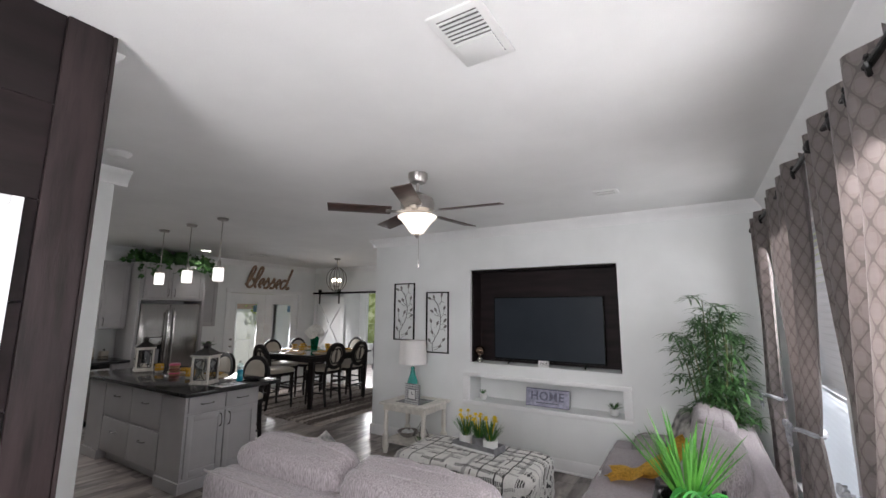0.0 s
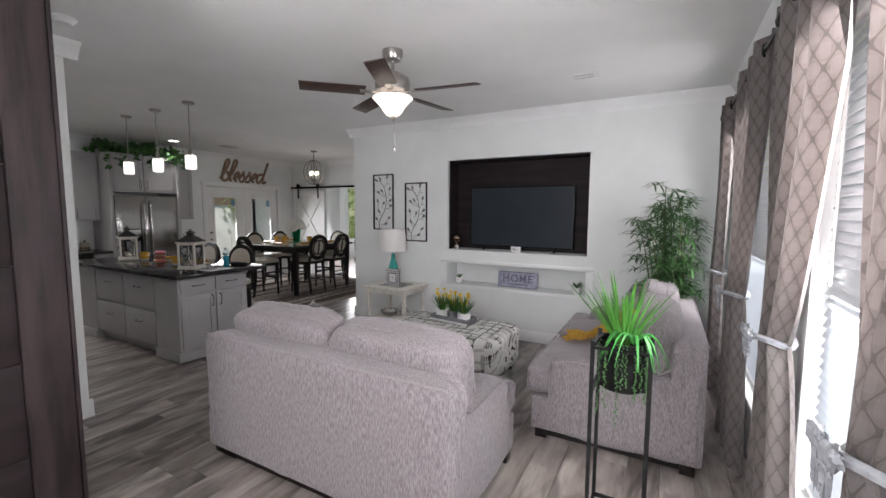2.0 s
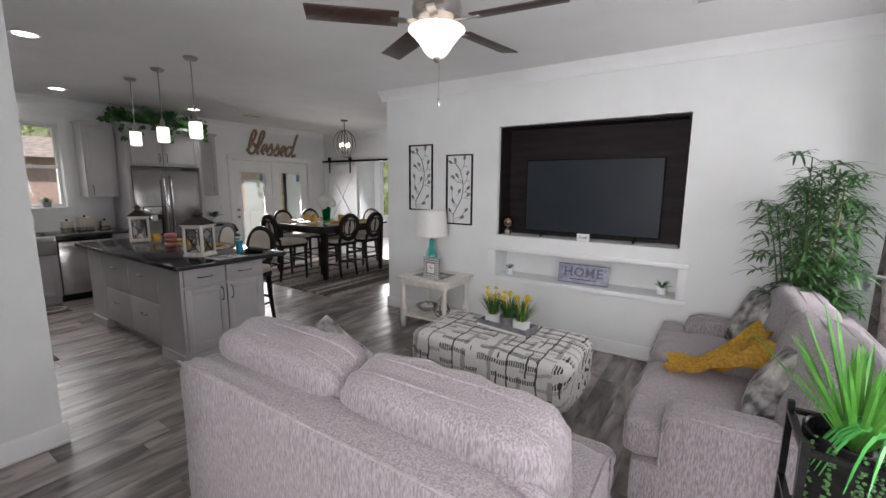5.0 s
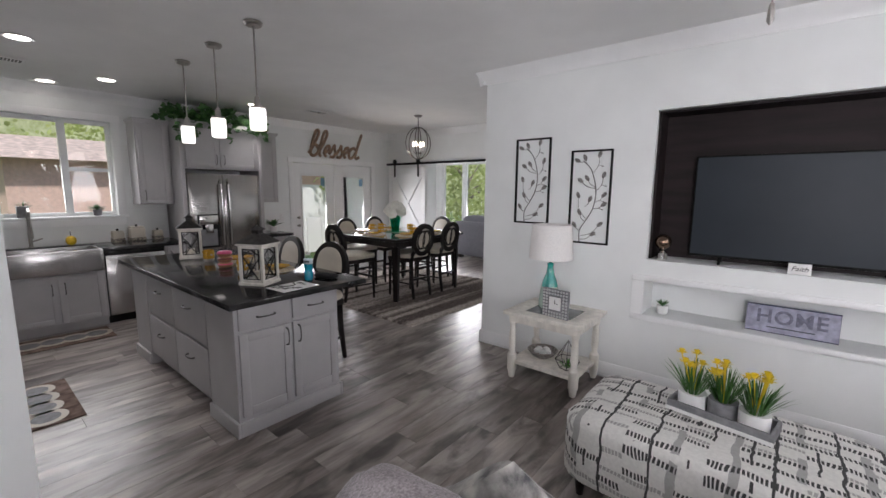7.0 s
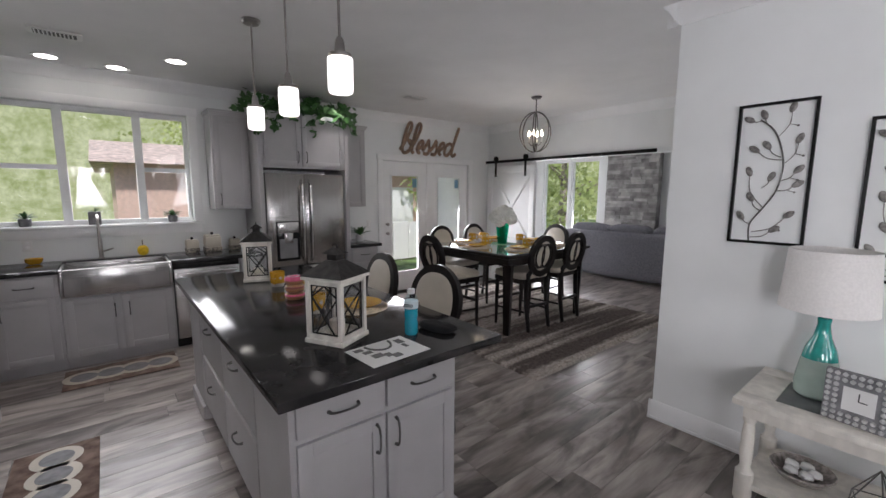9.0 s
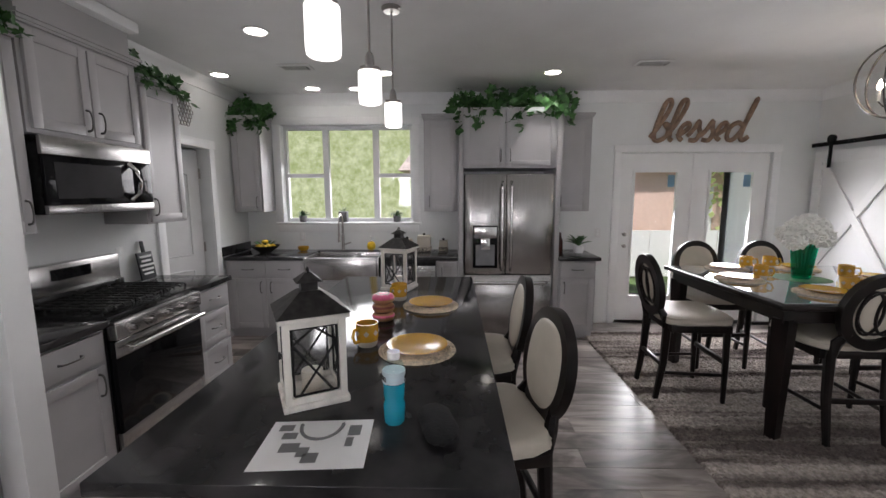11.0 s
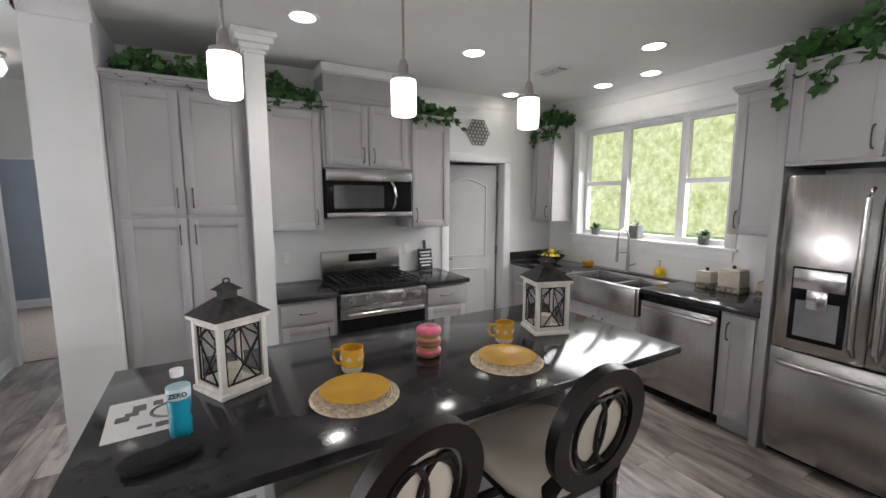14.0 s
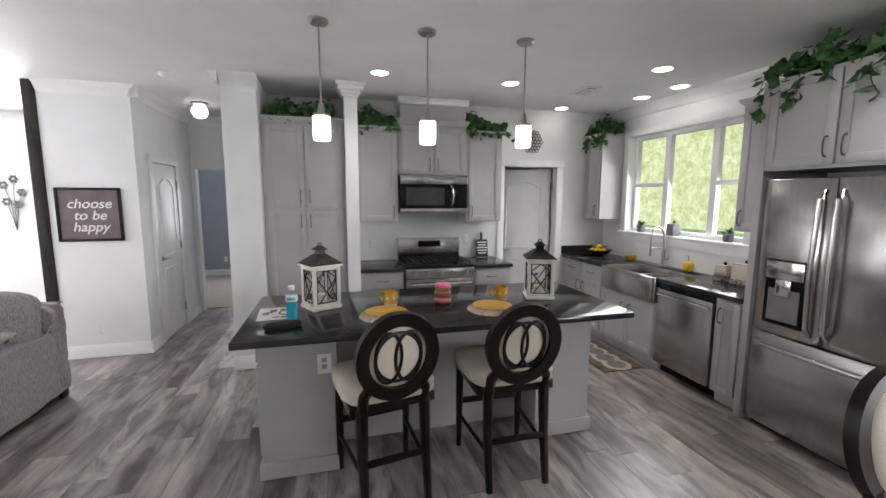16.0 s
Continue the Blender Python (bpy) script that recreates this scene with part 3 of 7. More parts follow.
def cabinet(label, m, w, d, z0, z1, fronts, toe=True, name="base_cabinet", group="kitchen cabinets", top=False):
    c = thing(name, label, "cabinet", m, group)
    bm = bmesh.new()
    box(bm, 0, w, -d, -0.002, z0 + (0.1 if toe else 0), z1)
    part("body", bm, CAB, c)
    if toe:
        part("toe_kick", B(0.0, w, -d + 0.06, -0.004, 0.0, 0.1), CAB, c)
    if top:
        bm = bmesh.new()
        box(bm, -0.02, w + 0.02, -d - 0.05, 0, z1 + 0.03, z1 + 0.05)
        box(bm, -0.01, w + 0.01, -d - 0.035, 0, z1 + 0.012, z1 + 0.03)
        box(bm, 0, w, -d - 0.022, 0, z1, z1 + 0.012)
        part("cornice", bm, CAB, c)
    for f in fronts:
        shaker(c, *f[:4], -d, f[4] if len(f) > 4 else None, f[5] if len(f) > 5 else "door")
    return c


S180 = lambda x: R(x, YS + 0.001, 0, 180)
W90 = lambda y: R(XW + 0.001, y, 0, 90)
# tall pantry: local x runs west from -3.99
cabinet("tall grey two-door pantry cabinet with shaker doors", S180(-3.99), 0.765, 0.62, 0, 2.36,
        [(0.03, 0.38, 0.12, 1.53, (0.34, 1.42, True)), (0.385, 0.735, 0.12, 1.53, (0.425, 1.42, True)), (0.03, 0.38, 1.55, 2.33, (0.34, 1.66, True)), (0.385, 0.735, 1.55, 2.33, (0.425, 1.66, True))], name="pantry_cabinet", top=True)
col = tagged(new("column"), "slim white square column with moulded capital", kind="structure")
part("shaft", B(-4.88, -4.758, 1.15, 1.27, 0, H), TRIM, col)
capb = bmesh.new()
for k, (o, z0, z1) in enumerate(((0.012, 2.6, 2.625), (0.03, 2.625, 2.66), (0.055, 2.66, 2.7), (0.075, 2.7, 2.735))):
    box(capb, -4.88 - o, -4.758 + o, 1.15 - o, 1.27 + o, z0, z1, bevel=0.006)
part("capital", capb, TRIM, col)
part("plinth", B(-4.895, -4.743, 1.135, 1.285, 0.002, 0.13, bevel=0.004), TRIM, col)
wall_y("wall_column", -4.88, -4.758, YS, 1.15, [], WALL, "short white wall between pantry and range")
# uppers on the range wall
cabinet("grey single-door wall cabinet beside the microwave", S180(-4.885), 0.445, 0.32, 1.39, 2.36, [(0.02, 0.43, 1.4, 2.34, (0.39, 1.5, True))], False, "wall_cabinet", top=True)
cabinet("grey two-door wall cabinet above the microwave", S180(-5.335), 0.78, 0.33, 1.91, 2.45, [(0.02, 0.388, 1.93, 2.43, (0.345, 2.02, True)), (0.392, 0.76, 1.93, 2.43, (0.435, 2.02, True))], False, "wall_cabinet", top=True)
cabinet("grey single-door wall cabinet by the pantry door", S180(-6.12), 0.43, 0.32, 1.38, 2.36, [(0.02, 0.41, 1.39, 2.34, (0.06, 1.5, True))], False, "wall_cabinet", top=True)
cabinet("grey base cabinet with drawer next to the range", S180(-4.885), 0.455, 0.6, 0, 0.875, [(0.03, 0.43, 0.7, 0.86, (0.23, 0.78, False), "drawer"), (0.03, 0.43, 0.12, 0.68, (0.38, 0.58, True))])
cabinet("grey three-drawer base cabinet by the pantry door", S180(-6.125), 0.44, 0.6, 0, 0.875, [(0.02, 0.42, 0.7, 0.86, (0.22, 0.78, False), "drawer"), (0.02, 0.42, 0.42, 0.68, (0.22, 0.55, False), "drawer"), (0.02, 0.42, 0.12, 0.4, (0.22, 0.27, False), "drawer")])


def worktop(label, x0, x1, y0, y1, z=0.915, th=0.038):
    ob = part("worktop", B(x0, x1, y0, y1, z - th, z, bevel=0.004), QUARTZ)
    return tagged(ob, label, "worktop")


worktop("polished black granite worktop beside the range", -5.345, -4.885, YS + 0.002, 1.18)
worktop("polished black granite worktop by the pantry door", -6.585, -6.125, YS + 0.002, 1.18)


# range
rg = thing("gas_range", "stainless steel freestanding gas range with black oven door", "range", S180(-5.35))
part("body", B(0.004, 0.764, -0.6, -0.01, 0.02, 0.9), STEEL, rg)
part("cooktop", B(0.002, 0.766, -0.62, -0.08, 0.9, 0.925, bevel=0.006), BLACK, rg)
bg = bmesh.new()
for p in ((0.004, 0.764, -0.085, -0.012, 0.925, 1.17),):
    box(bg, *p, bevel=0.008)
back = part("backguard", bg, STEEL, rg)
part("control_display", B(0.25, 0.52, -0.092, -0.084, 1.07, 1.14), BGLASS, back)
part("vent_strip", B(0.02, 0.75, -0.12, -0.086, 0.926, 1.0, bevel=0.008), BLACK, back)
for gx in (0.03, 0.275, 0.52):
    gb = bmesh.new()
    for k in range(4):
        x = gx + 0.015 + k * 0.062
        tube(gb, [(x, -0.59, 0.945), (x, -0.58, 0.962), (x, -0.13, 0.962), (x, -0.12, 0.945)], 0.006, 5)
    for y in (-0.57, -0.46, -0.36, -0.25, -0.15):
        tube(gb, [(gx, y, 0.925), (gx, y, 0.957), (gx + 0.22, y, 0.957), (gx + 0.22, y, 0.925)], 0.006, 5)
    part("grate", gb, IRON, rg, "cast iron pan grate")
for bx, by in ((0.14, -0.47), (0.14, -0.24), (0.385, -0.36), (0.63, -0.47), (0.63, -0.24)):
    part("burner", lathe(bmesh.new(), [(0.05, 0.925), (0.048, 0.937), (0.032, 0.938), (0.03, 0.948), (0, 0.95)], 16, (bx, by, 0)), IRON, rg)
cp = bmesh.new()
box(cp, 0.004, 0.764, -0.665, -0.6, 0.79, 0.9, bevel=0.012)
panel = part("control_panel", cp, STEEL, rg)
for k in range(5):
    x = 0.1 + k * 0.142
    kb = rod(bmesh.new(), (x, -0.66, 0.845), (x, -0.675, 0.846), 0.034, 0.032, 18)
    rod(kb, (x, -0.675, 0.846), (x, -0.705, 0.848), 0.026, 0.022, 18)
    box(kb, x - 0.005, x + 0.005, -0.712, -0.7, 0.826, 0.87)
    part("knob", kb, STEELH, panel)
od = part("oven_door", B(0.006, 0.762, -0.645, -0.6, 0.25, 0.785, bevel=0.005), BGLASS, rg, "black glass oven door")
part("door_rail", B(0.006, 0.762, -0.65, -0.644, 0.69, 0.784, bevel=0.002), STEEL, od)
hb = rod(bmesh.new(), (0.05, -0.7, 0.735), (0.718, -0.7, 0.735), 0.015, n=12)
for x in (0.09, 0.68):
    rod(hb, (x, -0.645, 0.735), (x, -0.7, 0.735), 0.011)
part("oven_handle", hb, STEELH, od)
part("drawer", B(0.006, 0.762, -0.635, -0.6, 0.07, 0.245, bevel=0.005), STEEL, rg)
part("toe_base", B(0.03, 0.74, -0.57, -0.05, 0.0, 0.07), BLACK, rg)

# microwave
mw = thing("microwave", "stainless over-the-range microwave with black glass door", "microwave", S180(-5.345))
part("body", B(0.0, 0.77, -0.36, -0.004, 1.485, 1.9), BLACK, mw)
part("top_strip", B(0.0, 0.77, -0.385, -0.36, 1.8, 1.9, bevel=0.005), STEEL, mw)
part("bottom_strip", B(0.0, 0.77, -0.385, -0.36, 1.485, 1.535, bevel=0.005), STEEL, mw)
md = part("door", B(0.004, 0.6, -0.382, -0.36, 1.537, 1.798, bevel=0.003), BGLASS, mw)
part("window_frame", B(0.06, 0.5, -0.385, -0.381, 1.57, 1.765), mat("mesh_window", (0.03, 0.03, 0.032), 0.15), md)
hpts = [(0.575, -0.38, 1.56), (0.585, -0.425, 1.6), (0.59, -0.438, 1.67), (0.585, -0.425, 1.74), (0.575, -0.38, 1.79)]
part("handle", tube(bmesh.new(), hpts, 0.014, 8), STEELH, md)
part("control_panel", B(0.604, 0.766, -0.381, -0.36, 1.537, 1.798, bevel=0.003), BGLASS, mw)

# west run: local x runs north from the corner
cabinet("grey corner base cabinet with drawers and doors", W90(0.56), 0.86, 0.6, 0, 0.875, [(0.05, 0.44, 0.7, 0.86, (0.25, 0.78, False), "drawer"), (0.45, 0.84, 0.7, 0.86, (0.65, 0.78, False), "drawer"), (0.05, 0.44, 0.12, 0.68, (0.39, 0.58, True)), (0.45, 0.84, 0.12, 0.68, (0.5, 0.58, True))])
cabinet("grey two-door sink base cabinet", W90(1.425), 0.825, 0.6, 0, 0.66, [(0.02, 0.41, 0.12, 0.64, (0.36, 0.5, True)), (0.415, 0.805, 0.12, 0.64, (0.465, 0.5, True))])
cabinet("narrow grey base cabinet next to the fridge", W90(2.865), 0.235, 0.6, 0, 0.875, [(0.015, 0.22, 0.12, 0.86, (0.06, 0.74, True))])
sk = thing("farmhouse_sink", "stainless apron-front double-bowl sink", "sink", W90(1.425))
sb = bmesh.new()
for q in ((0.004, 0.03, -0.64, -0.13), (0.795, 0.821, -0.64, -0.13), (0.03, 0.795, -0.16, -0.13), (0.03, 0.795, -0.655, -0.6), (0.49, 0.52, -0.6, -0.16)):
    box(sb, q[0], q[1], q[2], q[3], 0.665, 0.908 if q[0] != 0.49 else 0.89, bevel=0.006)
box(sb, 0.03, 0.795, -0.6, -0.16, 0.665, 0.69)
part("basin", sb, STEEL, sk)
for dx in (0.26, 0.66):
    part("drain", lathe(bmesh.new(), [(0.045, 0.69), (0.045, 0.694), (0.03, 0.692), (0, 0.691)], 16, (dx, -0.38, 0)), STEELH, sk)
worktop("polished black granite worktop in the kitchen corner", XW + 0.002, -7.565, 0.56, 1.427)
worktop("polished black granite worktop behind the sink", XW + 0.002, -8.072, 1.429, 2.246)
worktop("polished black granite worktop over the dishwasher", XW + 0.002, -7.565, 2.248, 3.1)
part_bs = tagged(part("backsplash", B(-8.19, -7.57, YS + 0.002, 0.558, 0.917, 1.02, bevel=0.003), QUARTZ), "low black granite upstand in the corner", "backsplash")
dw = thing("dishwasher", "stainless steel built-in dishwasher with bar handle", "dishwasher", W90(2.255))
part("body", B(0.003, 0.6, -0.585, -0.02, 0.09, 0.87), BLACK, dw)
dd = part("door", B(0.005, 0.598, -0.625, -0.586, 0.11, 0.82, bevel=0.006), STEEL, dw)
part("control_strip", B(0.005, 0.598, -0.61, -0.586, 0.824, 0.868, bevel=0.003), BLACK, dw)
part("handle", B(0.03, 0.573, -0.655, -0.62, 0.755, 0.785, bevel=0.008), STEELH, dd)
part("toe_kick", B(0.003, 0.6, -0.52, -0.02, 0.0, 0.09), BLACK, dw)

# fridge and its surround
fr = thing("refrigerator", "stainless steel french-door refrigerator with water dispenser", "refrigerator", W90(3.165))
part("body", B(0.005, 0.935, -0.54, -0.04, 0.02, 1.79), BLACK, fr)
def bowed(a, b, z0, z1, y=-0.62, bulge=0.014, n=12):
    """A door slab whose front swells gently outwards, with softened sides."""
    bm = bmesh.new()
    rows = []
    for i in range(n + 1):
        k = i / n
        x = a + (b - a) * k
        f = y - bulge * (1 - (2 * k - 1) ** 2) + 0.012 * max(0, abs(2 * k - 1) - 0.9) * 10
        rows.append([bm.verts.new(p) for p in ((x, f + 0.006, z0), (x, f, z0 + 0.008), (x, f, z1 - 0.008), (x, f + 0.006, z1), (x, -0.545, z1), (x, -0.545, z0))])
    for r, q in zip(rows, rows[1:]):
        for i in range(6):
            bm.faces.new((r[i], q[i], q[(i + 1) % 6], r[(i + 1) % 6]))
    bm.faces.new(rows[0])
    bm.faces.new(rows[-1][::-1])
    return bm


for a, b in ((0.006, 0.437), (0.443, 0.934)):
    d = part("door", bowed(a, b, 0.73, 1.79), STEEL, fr)
    hx = b - 0.045 if a < 0.1 else a + 0.045
    hp = [(hx, -0.62, 0.78), (hx, -0.672, 0.83), (hx, -0.69, 1.2), (hx, -0.672, 1.66), (hx, -0.62, 1.71)]
    part("handle", tube(bmesh.new(), hp, 0.016, 10), STEELH, d)
    if a < 0.1:
        dp = part("dispenser", B(0.09, 0.35, -0.638, -0.6, 0.8, 1.25, bevel=0.004), BGLASS, d, "black water dispenser recess")
        part("dispenser_panel", B(0.1, 0.34, -0.65, -0.637, 1.12, 1.24, bevel=0.004), STEELH, dp)
        part("dispenser_well", B(0.12, 0.32, -0.641, -0.6375, 0.83, 1.05), mat("grey_well", (0.2, 0.2, 0.21), 0.4), dp)
        part("dispenser_paddle", B(0.17, 0.27, -0.656, -0.639, 1.0, 1.12, bevel=0.008), STEELH, dp)
fz = part("freezer_drawer", bowed(0.006, 0.934, 0.05, 0.72), STEEL, fr)
hp = [(0.05, -0.62, 0.64), (0.09, -0.672, 0.645), (0.47, -0.695, 0.647), (0.85, -0.672, 0.645), (0.89, -0.62, 0.64)]
part("handle", tube(bmesh.new(), hp, 0.016, 10), STEELH, fz)
part("foot_grille", B(0.02, 0.92, -0.55, -0.1, 0.0, 0.05), BLACK, fr)
for i, y0 in enumerate((3.103, 4.115)):
    ep = tagged(part("end_panel", B(XW + 0.002, -7.575, y0, y0 + 0.05, 0, 2.46, bevel=0.003), CAB), "tall grey refrigerator end panel", "panel", "fridge panels")
cabinet("grey two-door cabinet above the refrigerator", W90(3.155), 0.958, 0.62, 1.85, 2.46, [(0.01, 0.425, 1.87, 2.44, (0.38, 1.98, True)), (0.431, 0.948, 1.87, 2.44, (0.478, 1.98, True))], False, "wall_cabinet")
cabinet("grey wall cabinet in the corner by the window", W90(0.56), 0.33, 0.32, 1.39, 2.4, [(0.02, 0.31, 1.4, 2.38, (0.27, 1.5, True))], False, "wall_cabinet", top=True)
cabinet("narrow grey wall cabinet between window and fridge", W90(2.72), 0.375, 0.32, 1.39, 2.4, [(0.02, 0.355, 1.4, 2.38, (0.06, 1.5, True))], False, "wall_cabinet", top=True)
cabinet("grey wall cabinet by the french doors", W90(4.175), 0.385, 0.32, 1.39, 2.4, [(0.02, 0.365, 1.4, 2.38, (0.06, 1.5, True))], False, "wall_cabinet", top=True)
cabinet("grey base cabinet by the french doors", W90(4.175), 0.395, 0.6, 0, 0.875, [(0.02, 0.375, 0.7, 0.86, (0.2, 0.78, False), "drawer"), (0.02, 0.375, 0.12, 0.68, (0.06, 0.58, True))])
worktop("polished black granite worktop by the french doors", XW + 0.002, -7.55, 4.17, 4.61)

# island
isl = thing("kitchen_island", "grey painted kitchen island with drawers and end cabinet", "island", R(0, 0))
part("end_cabinet", B(-4.63, -4.2, 2.22, 2.99, 0.0, 0.875), CAB, isl)
part("drawer_body", B(-5.95, -4.632, 2.24, 2.72, 0.1, 0.875), CAB, isl)
part("toe_kick", B(-5.95, -4.632, 2.3, 2.7, 0.0, 0.1), CAB, isl)
part("far_pier", B(-6.36, -5.952, 2.22, 2.99, 0.0, 0.875), CAB, isl)
for q in ((-4.63, -4.18, 2.99, 3.012), (-4.63, -4.18, 2.2, 2.22), (-4.2, -4.18, 2.22, 2.99), (-6.38, -5.95, 2.99, 3.012), (-6.38, -5.95, 2.2, 2.22), (-6.38, -6.36, 2.22, 2.99)):
    part("base_moulding", B(*q, 0.002, 0.1, bevel=0.004), CAB, isl)
ie = new("end_fronts")
ie.parent = isl
ie.matrix_world = R(-4.2, 2.22, 0, 90)
for a, b, hx in ((0.02, 0.38, 0.34), (0.39, 0.75, 0.43)):
    shaker(ie, a, b, 0.71, 0.86, 0, ((a + b) / 2, 0.785, False), "drawer")
    shaker(ie, a, b, 0.13, 0.69, 0, (hx, 0.6, True))
ien = new("drawer_fronts")
ien.parent = isl
ien.matrix_world = R(-5.95, 2.24, 0, 0)
for a, b in ((0.02, 0.66), (0.67, 1.3)):
    for z0, z1 in ((0.12, 0.48), (0.5, 0.86)):
        shaker(ien, a, b, z0, z1, 0, ((a + b) / 2, (z0 + z1) / 2 + 0.05, False), "drawer", True)
pl = part("outlet_plate", B(-4.6, -4.52, 2.99, 2.996, 0.62, 0.74, bevel=0.002), WHITE, isl, "white outlet plate")
for z in (0.65, 0.69):
    part("socket", B(-4.575, -4.545, 2.995, 2.999, z, z + 0.028, bevel=0.001), mat("socket_grey", (0.4, 0.4, 0.4), 0.5), pl)
worktop("long polished black granite island worktop with overhang", -6.54, -4.1, 2.16, 3.2)


# ---- counter chairs ----
def counter_chair(m, label, group):
    c = thing("counter_chair", label, "chair", m, group)
    sb = bmesh.new()
    cushion(sb, (0, -0.02, 0.64), (0.52, 0.5, 0.085), p=5, n=8, wrinkle=0.002)
    part("seat", sb, CREAM, c, "cream vinyl seat pad")
    part("apron", B(-0.235, 0.235, -0.24, 0.2, 0.55, 0.603, bevel=0.006), ESPRESSO, c)
    for sx in (-1, 1):
        lb = bmesh.new()
        tube(lb, [(sx * 0.21, -0.215, 0.59), (sx * 0.212, -0.22, 0.3), (sx * 0.212, -0.225, 0.0)], [0.026, 0.023, 0.017], 8)
        part("leg", lb, ESPRESSO, c)
        lb = bmesh.new()
        tube(lb, [(sx * 0.125, 0.258, 0.74), (sx * 0.165, 0.225, 0.66), (sx * 0.172, 0.2, 0.57), (sx * 0.175, 0.212, 0.3), (sx * 0.175, 0.255, 0.0)], [0.022, 0.03, 0.032, 0.028, 0.021], 8)
        part("leg", lb, ESPRESSO, c)
        part("side_stretcher", rod(bmesh.new(), (sx * 0.212, -0.22, 0.22), (sx * 0.175, 0.22, 0.22), 0.013), ESPRESSO, c)
    part("front_stretcher", B(-0.205, 0.205, -0.235, -0.208, 0.3, 0.335, bevel=0.004), ESPRESSO, c)
    part("rear_stretcher", B(-0.172, 0.172, 0.212, 0.236, 0.27, 0.302, bevel=0.004), ESPRESSO, c)
    tilt = Matrix.Translation((0, 0.275, 0.868)) @ Matrix.Rotation(radians(-9), 4, "X")

    def oval(a, b, cx=0, n=28, y=0.0):
        return [tilt @ Vector((cx + a * math.cos(2 * math.pi * k / n), y, b * math.sin(2 * math.pi * k / n))) for k in range(n)]

    rb = bmesh.new()
    outer = [[rb.verts.new(p) for p in oval(0.218, 0.24, 0, 32, y)] for y in (0.022, -0.022)]
    inner = [[rb.verts.new(p) for p in oval(0.153, 0.172, 0, 32, y)] for y in (0.022, -0.022)]
    for k in range(32):
        j = (k + 1) % 32
        rb.faces.new((outer[0][k], outer[0][j], inner[0][j], inner[0][k]))
        rb.faces.new((outer[1][j], outer[1][k], inner[1][k], inner[1][j]))
        rb.faces.new((outer[0][j], outer[0][k], outer[1][k], outer[1][j]))
        rb.faces.new((inner[0][k], inner[0][j], inner[1][j], inner[1][k]))
    bmesh.ops.bevel(rb, geom=[e for e in rb.edges if len(e.link_faces) == 2 and e.calc_face_angle(0) > 1], offset=0.007, segments=2, affect="EDGES")
    part("back_frame", rb, ESPRESSO, c)
    for cx in (-0.052, 0.052):
        part("back_ring", tube(bmesh.new(), oval(0.068, 0.136, cx, 26, 0.013), 0.0095, 6, True), ESPRESSO, c)
    tb = tube(bmesh.new(), oval(0.118, 0.134, 0, 28, 0.012), 0.0085, 6, True)
    part("back_ring", tb, ESPRESSO, c)
    pb = bmesh.new()
    cushion(pb, (0, -0.014, 0), (0.345, 0.05, 0.385), p=2.3, n=9, wrinkle=0)
    pb.transform(tilt)
    part("backrest", pb, CREAM, c, "cream vinyl oval back pad")
    return c


CH = counter_chair(R(-4.885, 3.18, 0, 10), "dark espresso counter chair with oval ring back, at the island", "chairs at the island")
copy_thing(CH, R(-5.625, 3.17, 0, 0))
for x, y, a in ((-6.42, 4.86, 178), (-5.92, 5.56, -92), (-5.92, 6.17, -88), (-7.04, 5.45, 90), (-7.04, 6.08, 90), (-6.5, 6.73, 2)):
    o = copy_thing(CH, R(x, y, 0.014, a))
    tagged(o, "dark espresso counter chair with oval ring back, at the dining table", group="chairs round the dining table")

dt = thing("dining_table", "square espresso counter-height dining table with dark glossy top", "table", R(-6.36, 5.78, 0.014))
part("tabletop", B(-0.7, 0.7, -0.77, 0.77, 0.87, 0.905, bevel=0.008), ESPRESSO, dt)
part("glass_top", B(-0.66, 0.66, -0.73, 0.73, 0.906, 0.911), mat("pale_table_inset", (0.3, 0.31, 0.31), 0.05, var=0.05, coat=1), dt)
part("apron", B(-0.64, 0.64, -0.71, 0.71, 0.78, 0.87), ESPRESSO, dt)
for sx in (-1, 1):
    for sy in (-1, 1):
        lb = tube(bmesh.new(), [(sx * 0.6, sy * 0.67, 0.8), (sx * 0.6, sy * 0.67, 0.5), (sx * 0.6, sy * 0.67, 0.0)], [0.068, 0.06, 0.044], 4)
        part("leg", lb, ESPRESSO, dt)


